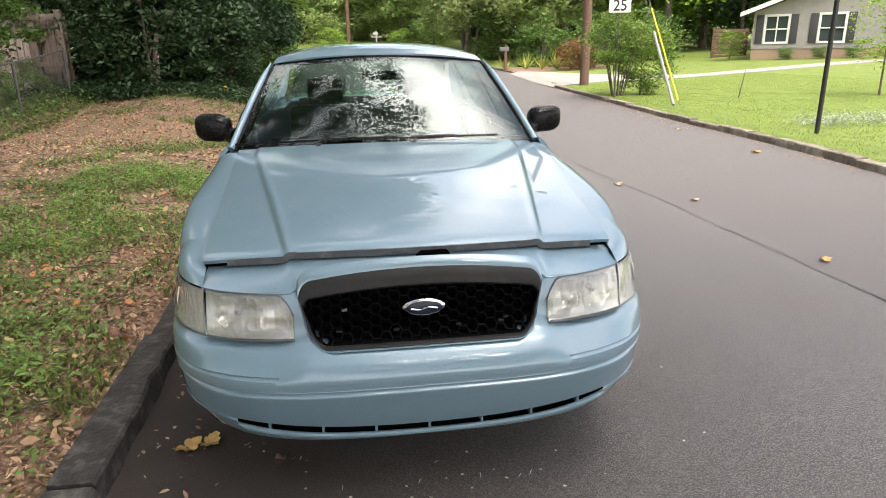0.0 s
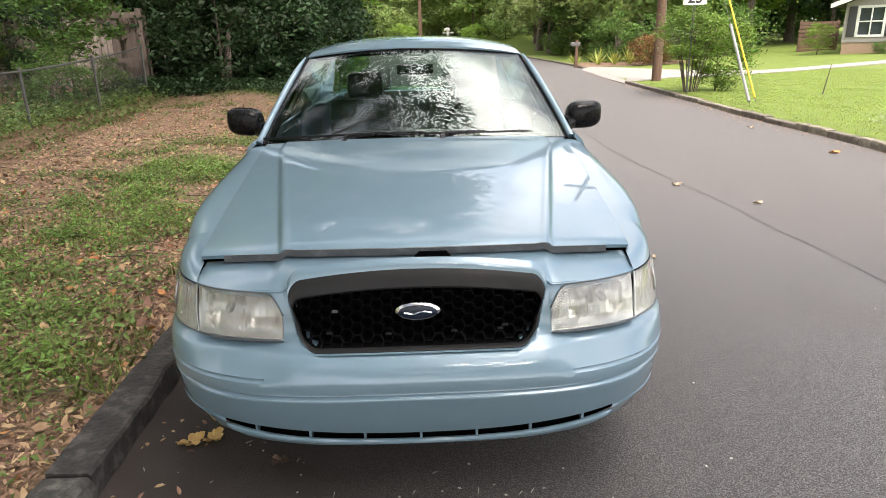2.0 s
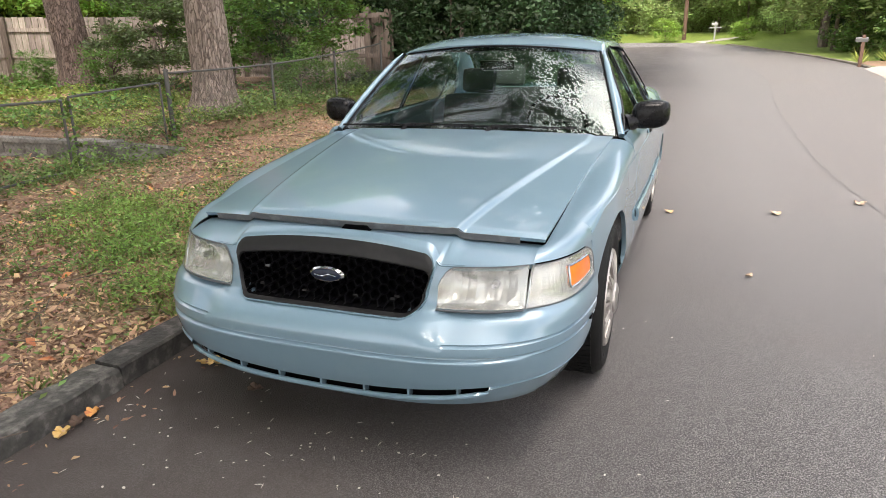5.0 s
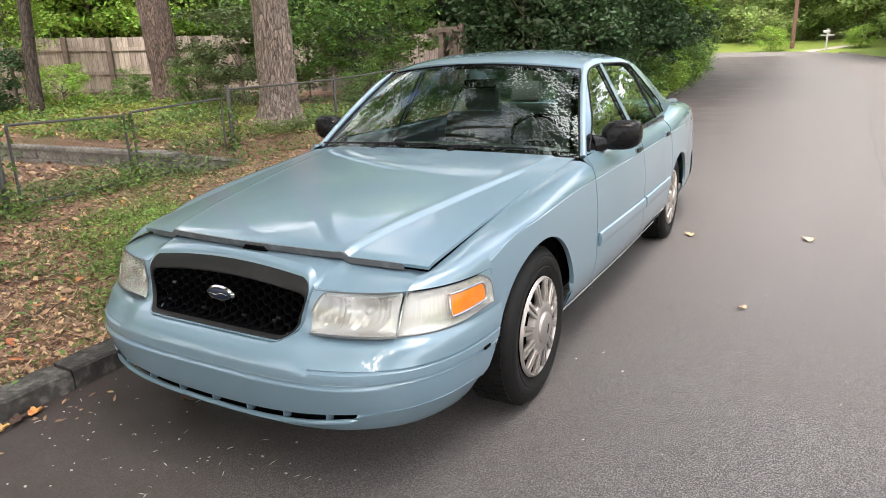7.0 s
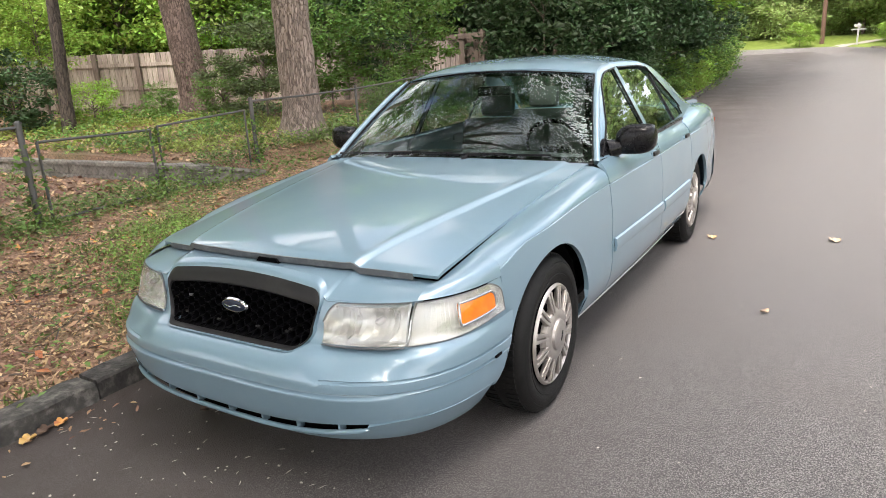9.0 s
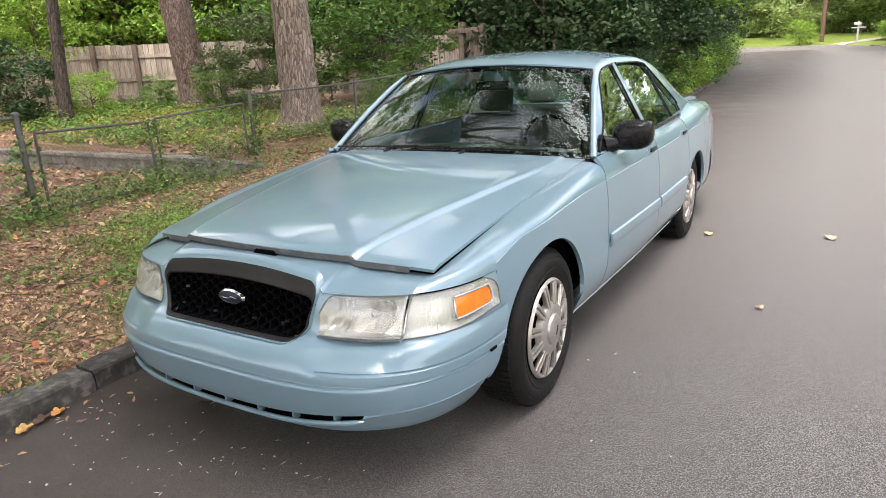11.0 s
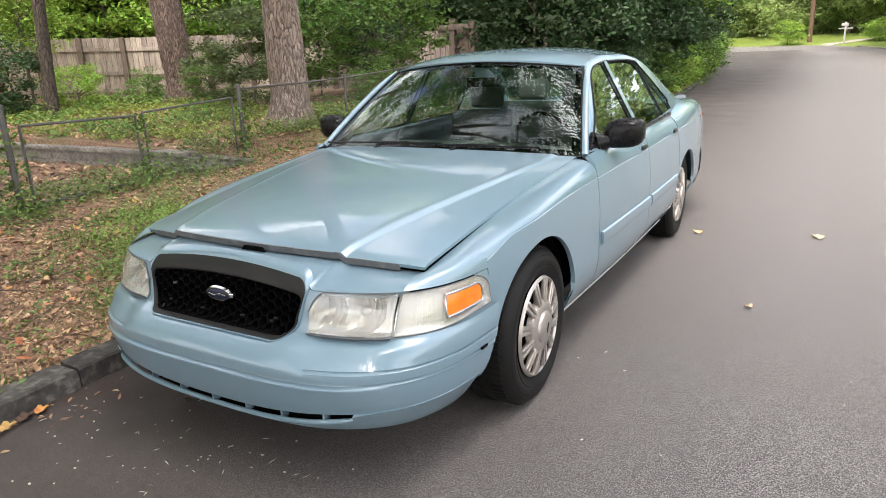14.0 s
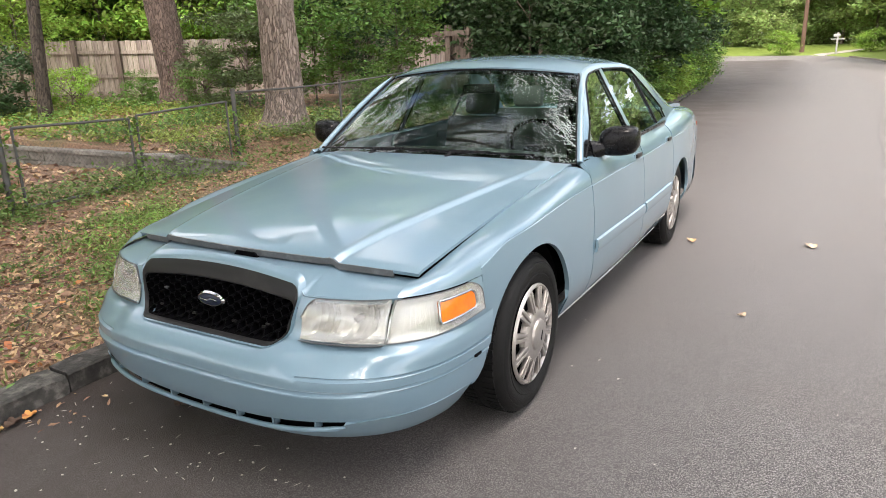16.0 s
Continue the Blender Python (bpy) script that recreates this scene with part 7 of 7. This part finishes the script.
blades(scatter(2600, -1.6, -1.25, -2.5, 6, lambda x, y: on_verge(x, y) & (field(x, y, 1.5, 4.0) > 0.0)), 0.06, GRASS, "verge_grass", "thin grass along the kerb")
# growth along the fence and the yard behind it
fence_pts = []
for (xa, ya), (xb, yb) in zip(FENCE_POSTS, FENCE_POSTS[1:]):
    k = 120 if ya > 5 else 190
    u = srng.uniform(0, 1, k)
    x, y = xa + (xb - xa) * u + srng.normal(size=k) * 0.22, ya + (yb - ya) * u
    fence_pts.append(np.stack([x, y, ground_z(x, y)], 1))
weeds(np.vstack(fence_pts[:2]), 0.26, 0.06, WEED, "fence_weeds", "leafy green weeds along the foot of the fence", 15, 0.11)
weeds(np.vstack(fence_pts[2:]), 0.26, 0.07, WEED, "fence_weeds", "tall leafy weeds and vines at the fence", 18, 0.13)
vine = []
for px, py in (FENCE_POSTS[1], FENCE_POSTS[2], (-5.55, 3.92)):
    k = 240
    vine.append(np.stack([px + srng.normal(size=k) * 0.06, py + srng.normal(size=k) * 0.08, srng.uniform(0, 0.95, k) ** 1.5], 1))
V, F = leaves(srng, np.vstack(vine), 0.065, 0.7, 0.4)
tagged(new("post_vines", fast_mesh("post_vines", V, F, LEAF_MID)), "green vines climbing the fence posts", "vine", kind="stuff")
YARD_LEAF = leaf_mat("yellow_green_groundcover", (0.20, 0.27, 0.05), (0.36, 0.42, 0.11), 0.4)
weeds(scatter(1300, -14, -6.2, 5.0, 10, lambda x, y: field(x, y, 0.5, 5.0) > -0.15), 0.20, 0.085, YARD_LEAF, "yard_groundcover", "yellow-green ground cover in the raised yard", 9, 0.10, 0.6)
weeds(scatter(1500, -15, -6.0, 5.0, 13, lambda x, y: field(x, y, 0.5, 9.0) > 0.0), 0.30, 0.09, LEAF_MID, "yard_groundcover", "green ground cover in the raised yard", 10, 0.12, 0.6)
weeds(scatter(900, -13, -5.7, -1, 4.5, lambda x, y: field(x, y, 0.6, 2.0) > 0.05), 0.16, 0.07, WEED, "yard_groundcover", "weeds in front of the low wall", 10, 0.10, 0.5)

# ivy under the thicket, and the grassy edge of the road beyond the car
weeds(scatter(5200, -7.0, -2.0, 12.6, 24, lambda x, y: (x < ROAD_L(y) - 0.5) & (y > 13.5 + 0.6 * (x + 5))), 0.26, 0.10, LEAF_DARK, "ivy", "dark ivy under the thicket", 10, 0.14, 0.7)
weeds(scatter(2600, -6.5, -2.2, 20, 50, lambda x, y: (x < ROAD_L(y) - 0.25) & (x > ROAD_L(y) - 1.6)), 0.40, 0.14, LEAF_LIGHT, "edge_weeds", "bright green weeds along the road edge", 10, 0.16, 0.4)
weeds(scatter(900, -6.5, -1.9, 11, 30, lambda x, y: (x < ROAD_L(y) - 0.2) & (x > ROAD_L(y) - 0.9)), 0.22, 0.08, WEED, "edge_weeds", "green weeds along the road edge", 9, 0.10, 0.4)
# shrubs in the yard
DARK_BARK = bark_mat("dark_bark", (0.05, 0.038, 0.03), (0.10, 0.08, 0.065), (0.025, 0.018, 0.015))
dark_loose = crown_mesh("dark_loose", LEAF_DARK, 5200, 32, (0.9, 0.9, 1.0), 0.19, 0.11, 0.45, 34)
loose = crown_mesh("loose", LEAF_MID, 4600, 32, (0.85, 0.85, 1.0), 0.17, 0.10, 0.42, 31)
loose_l = crown_mesh("loose_l", LEAF_LIGHT, 4600, 32, (0.9, 0.9, 0.95), 0.18, 0.09, 0.42, 32)
olive = crown_mesh("olive", LEAF_OLIVE, 5200, 26, (1.2, 1.2, 0.9), 0.20, 0.12, 0.30, 33, flat=0.3)
for x, y, m, s, h, lab in ((-7.15, 12.5, loose, 1.35, 2.0, "airy green shrub in front of the wooden fence"), (-6.3, 10.1, loose, 0.6, 0.6, "leafy green shrub growing through the chain-link fence"), (-9.3, 9.6, olive, 1.15, 1.25, "sprawling olive-green shrub between the pines"),
                        (-9.9, 11.3, loose, 1.3, 1.5, "leafy green shrub beside the leaning pine"), (-10.6, 9.5, loose, 0.7, 0.65, "leafy low shrub beside the leaning pine"), (-13.2, 7.9, loose_l, 0.75, 0.5, "light green shrub by the wooden fence"), (-13.4, 9.9, loose, 0.5, 0.4, "low green shrub by the wooden fence"), (-14.3, 7.5, loose_l, 1.1, 2.3, "tall sunlit shrub beside the slim trunk"), (-15.6, 8.2, loose_l, 1.2, 3.2, "tall sunlit shrub by the wooden fence"),
                        (-13.3, 6.2, dark_loose, 0.95, 0.95, "dark leafy shrub beside the slim trunk"), (-14.2, 5.8, loose_l, 1.1, 1.3, "sunlit leafy shrub in the yard"), (-15.5, 6.6, loose_l, 1.2, 2.4, "large leafy green shrub in the yard"), (-14.9, 5.1, loose_l, 1.0, 2.6, "tall bright green shrub over the dark ones"), (-17.6, 7.7, loose_l, 1.7, 2.8, "tall bright green shrub in the yard"), (-13.6, 4.0, loose_l, 1.3, 1.4, "bright green leafy shrub"), (-9.2, 11.8, loose, 1.3, 1.6, "green shrub before the wooden fence"), (-9.2, 14.0, dark_loose, 1.1, 1.3, "dark shrub before the wooden fence"), (-6.4, 12.2, loose, 0.5, 0.4, "low dark shrub at the end of the chain-link fence")):
    plant("yard_shrub", x, y, m, s, h, h * 1.15, 0.028, 0.7 * s, lab, "shrub", "yard shrubs", turn=x * 3)
for x, y, r, lab in ((-12.18, 6.65, 0.125, "slim dark young tree trunk in the yard"), (-18.1, 15.4, 0.19, "slim brown trunk behind the wooden fence"), (-20.5, 14.0, 0.12, "slim brown trunk behind the wooden fence"), (-15.2, 16.6, 0.13, "slim brown trunk behind the wooden fence")):
    sap = thing("sapling", (x, y, gz(x, y)), lab, "tree")
    part("trunk", tube([(x, y, gz(x, y) - 0.1), (x + 0.03, y + 0.03, 1.2), (x + 0.10, y + 0.12, 3), (x + 0.2, y + 0.2, 7), (x + 0.15, y + 0.2, 10)], [r * 1.3, r, r * 0.9, r * 0.65, r * 0.3], 10), DARK_BARK, sap, sharp=60)

# garden across the road
GREY_BLADE = leaf_mat("grey_green_blade", (0.24, 0.29, 0.19), (0.42, 0.47, 0.34))
NANDINA = leaf_mat("yellow_green_shrub_leaf", (0.085, 0.145, 0.025), (0.24, 0.33, 0.06), 0.3)
nandina = crown_mesh("nandina", NANDINA, 8500, 60, (0.85, 0.85, 0.85), 0.16, 0.105, 0.26, 41, -0.75)
nb = plant("bamboo_shrub", 7.4, 16.25, nandina, (1.05, 0.95, 0.88), 1.5, 1.7, 0.03, 0.8, "tall feathery green shrub with bare canes round the sign post", "shrub", n_limbs=12)
plant("bamboo_shrub", 8.25, 16.6, crown_mesh("nandina_b", NANDINA, 7000, 60, (0.75, 0.75, 1.15), 0.17, 0.10, 0.35, 42), 1.05, 1.1, 1.4, 0.03, 0.7, "dense yellow-green shrub behind the sign", "shrub", n_limbs=9)
canes = []
for k in range(16):
    a = srng.uniform(0, 6.28)
    canes.append(tube([(7.4 + 0.13 * math.cos(a), 16.25 + 0.13 * math.sin(a), 0.0), (7.4 + 0.34 * math.cos(a), 16.25 + 0.34 * math.sin(a), 0.9), (7.4 + 0.62 * math.cos(a), 16.25 + 0.62 * math.sin(a), 1.8)], [0.012, 0.010, 0.006], 5))
for c in canes:
    part("cane", c, TWIG, nb)


def yucca(x, y, s):
    z = gz(x, y)
    t = thing("yucca", (x, y, z), "clump of yellow-green sword leaves", "plant", "yucca clumps")
    parts = []
    for k in range(34):
        a, el, l = srng.uniform(0, 6.28), srng.uniform(0.35, 1.4), s * srng.uniform(0.6, 1.0)
        d = np.array([math.cos(a) * math.cos(el), math.sin(a) * math.cos(el), math.sin(el)])
        w = np.array([-math.sin(a), math.cos(a), 0]) * 0.03 * s
        p = np.array([x, y, z])
        parts.append((np.array([p - w * 0.6, p + w * 0.6, p + d * l * 0.6 + w, p + d * l, p + d * l * 0.6 - w]), [(0, 1, 2, 3, 4)]))
    for q in parts:
        part("blade", q, LEAF_YELLOW, t, flat=True)


for x, y, s in ((8.9, 36.2, 0.9), (9.9, 35.2, 1.1), (10.7, 34.8, 1.0), (11.4, 34.4, 1.1)):
    yucca(x, y, s)
rust = crown_mesh("rust", LEAF_RUST, 4000, 50, (0.9, 0.9, 0.6), 0.16, 0.09, 0.5, 43)
plant("rust_shrub", 12.2, 33.4, rust, 1.25, 0.8, 0.8, 0.03, 0.7, "rounded shrub with rust-red leaves", "shrub")
plant("rust_shrub", 13.4, 33.8, crown_mesh("rust_g", LEAF_OLIVE, 4000, 50, (0.9, 0.9, 0.7), 0.16, 0.09, 0.5, 44), 1.2, 0.85, 0.8, 0.03, 0.7, "dull green rounded shrub beside the rust one", "shrub")
mulch = [[(x, y, gz(x, y) + 0.02) for y in np.linspace(33.0, 37.5, 10)] for x in np.linspace(8.9, 14.5, 14)]
single("mulch_bed", grid(mulch), LITTER, "brown mulched planting bed by the mailbox", "flower bed", kind="structure")
plant("young_tree", 12.75, 12.9, crown_mesh("young", LEAF_LIGHT, 2600, 40, (0.75, 0.75, 1.1), 0.17, 0.09, 0.4, 45), 1.0, 1.75, 2.2, 0.03, 0.5, "slim young tree with light green leaves on the lawn", "tree")
st = thing("twiggy_stake", (9.93, 14.35, gz(9.93, 14.35)), "thin bare stake leaning in the lawn", "stake")
part("stick", tube([(9.93, 14.35, gz(9.93, 14.35) - 0.05), (10.08, 14.4, gz(9.93, 14.35) + 0.7)], [0.015, 0.008], 6), TWIG, st)
weeds(scatter(900, 7.0, 11.0, 6.9, 9.8, lambda x, y: ((x - 8.9) / 1.7) ** 2 + ((y - 8.4) / 0.45) ** 2 < 1), 0.20, 0.07, GREY_BLADE, "border_plants", "pale grey-green border plants by the black post", 14, 0.08, 0.25)
blades(scatter(70000, 5.8, 16, 2, 24, lambda x, y: x > ROAD_R(y) + 0.16), 0.026, LAWN_BLADE, "lawn_grass", "short mown lawn grass", 0.006)
plant("house_shrub", 20.0, 31.6, loose_l, 0.8, 0.95, 1.0, 0.03, 0.7, "light green shrub at the house corner", "shrub")
for x, y in ((21.4, 28.9), (22.4, 27.8), (23.4, 26.9)):
    plant("house_shrub", x, y, loose, (0.5, 0.5, 0.3), 0.3, 0.3, 0.015, 0.3, "low green planting along the house wall", "shrub", "foundation plants")
side_fence = thing("board_fence", (21.6, 34.5, gz(21.6, 34.5)), "brown horizontal board fence beside the house", "fence")
for k in range(8):
    part("board", box(20.6, 22.8, 34.5, 34.53, gz(19, 33.5) + 0.1 + k * 0.2, gz(19, 33.5) + 0.27 + k * 0.2, 0.004), POLE, side_fence)
for x in (20.7, 22.7):
    part("post", box(x - 0.05, x + 0.05, 34.53, 34.63, gz(19, 33.5), gz(19, 33.5) + 1.75, 0.004), POLE, side_fence)


# ---- leaves and debris on the road ----
# rust-brown needles and leaf crumbs in the gutter by the lawn
kx = srng.uniform(0, 1, 2600) ** 2
ky = srng.uniform(0, 30, 2600)
P = np.stack([ROAD_R(ky) - 0.02 - 0.45 * kx, ky, base_z(ky) + 0.003], 1)
flat_leaves(P, 0.035, 0.35, BROWN_LEAF, "road_debris", "rusty leaf crumbs in the far gutter", 0.003, 0.15)


def fallen_leaf(x, y, size, mat, label, turn=0.0, lobes=5):
    t = np.linspace(0, 2 * math.pi, 41)[:-1]
    r = size * (0.72 + 0.10 * np.cos(lobes * t + turn) + 0.16 * np.cos(2 * t) + 0.09 * np.cos(9 * t + turn) + 0.07 * np.cos(14 * t - turn))
    z = 0.012 + 0.45 * size * (0.5 + 0.5 * np.sin(2 * t + turn)) * (r / size) + 0.08 * size * np.sin(7 * t)
    base = 0.007 if x < 2.7 else 0.002
    V = [(x, y, base + 0.008)] + [(x + a * math.cos(b + turn), y + a * math.sin(b + turn), base + c) for a, b, c in zip(r, t, z)]
    n = len(V)
    V = V + [(p[0], p[1], p[2] - 0.002) for p in V]
    F = [(0, i, i % 40 + 1) for i in range(1, 41)] + [(n, n + i % 40 + 1, n + i) for i in range(1, 41)]
    return single("fallen_leaf", (np.array(V), F), mat, label, "leaf", "fallen leaves on the road")


for x, y, s, m, lab in ((-0.87, 0.47, 0.055, YELLOW_LEAF, "curled tan-yellow fallen leaf on the asphalt"), (-0.79, 0.49, 0.05, YELLOW_LEAF, "curled tan-yellow fallen leaf on the asphalt"),
                     (3.0, 2.08, 0.055, YELLOW_LEAF, "yellow fallen leaf lying on the road"), (2.64, 4.8, 0.07, PALE_LEAF, "pale dry leaf lying on the road"), (3.05, 3.94, 0.045, PALE_LEAF, "small pale leaf lying on the road"),
                     (-1.02, -0.04, 0.04, ORANGE_LEAF, "orange fallen leaf against the kerb"), (-1.01, -0.19, 0.045, YELLOW_LEAF, "yellow fallen leaf against the kerb"), (-1.02, -0.11, 0.045, DARK_LEAF, "dark brown dead leaf against the kerb"),
                     (1.91, 4.22, 0.06, PALE_LEAF, "pale dry leaf lying on the road"), (1.065, 4.04, 0.05, BROWN_LEAF, "brown dry leaf beside the rear wheel"), (-0.5, 0.33, 0.04, DARK_LEAF, "small dark brown leaf on the asphalt"), (1.58, 2.48, 0.03, PALE_LEAF, "pale leaf scrap on the road"), (5.6, 9.2, 0.08, PALE_LEAF, "pale leaf by the far kerb"), (2.2, -0.2, 0.035, ORANGE_LEAF, "small orange leaf on the road"), (5.35, 6.5, 0.07, ORANGE_LEAF, "orange leaf by the far kerb")):
    fallen_leaf(x, y, s, m, lab, x * 7 + y)
P = np.concatenate([np.stack([srng.normal(-0.3, 0.55, 150), srng.normal(0.0, 0.25, 150), np.full(150, 0.007)], 1), np.stack([srng.uniform(-1.0, 3.5, 240), srng.uniform(-1.5, 6, 240), np.full(240, 0.007)], 1)])
P = P[(P[:, 0] > -1.0)]
flat_leaves(P[::4], 0.030, 0.12, CHIP, "road_debris", "thin pale twig scraps on the asphalt", 0.002, 0.1)
flat_leaves(P[1::2], 0.011, 0.8, CHIP, "road_debris", "small pale chips on the asphalt", 0.002, 0.1)
P = np.stack([srng.uniform(-1.05, -0.8, 160), srng.uniform(-2, 3, 160), np.full(160, 0.007)], 1)
flat_leaves(P, 0.03, 0.45, BROWN_LEAF, "road_debris", "dry leaf crumbs in the gutter", 0.003, 0.2)

# ivy-grown trunk stub and a small yellow marker at the end of the verge
stub = thing("tree_stump", (-4.95, 15.95, gz(-4.95, 15.95)), "broken grey-brown trunk stub under the thicket", "tree stump")
part("trunk", tube([(-4.98, 15.95, gz(-4.98, 15.95) - 0.1), (-4.95, 15.95, 0.75), (-4.90, 15.97, 1.15), (-4.80, 16.0, 1.9)], [0.16, 0.12, 0.09, 0.05], 10), BARK, stub)
mk = thing("marker_flag", (-3.33, 16.3, gz(-3.33, 16.3)), "small yellow marker on a thin stake", "marker")
part("stake", tube([(-3.33, 16.3, gz(-3.33, 16.3) - 0.05), (-3.33, 16.3, 0.62)], 0.012, 6), TWIG, mk)
part("flag", box(-3.37, -3.29, 16.27, 16.29, 0.40, 0.60, 0.01), YELLOW, mk)
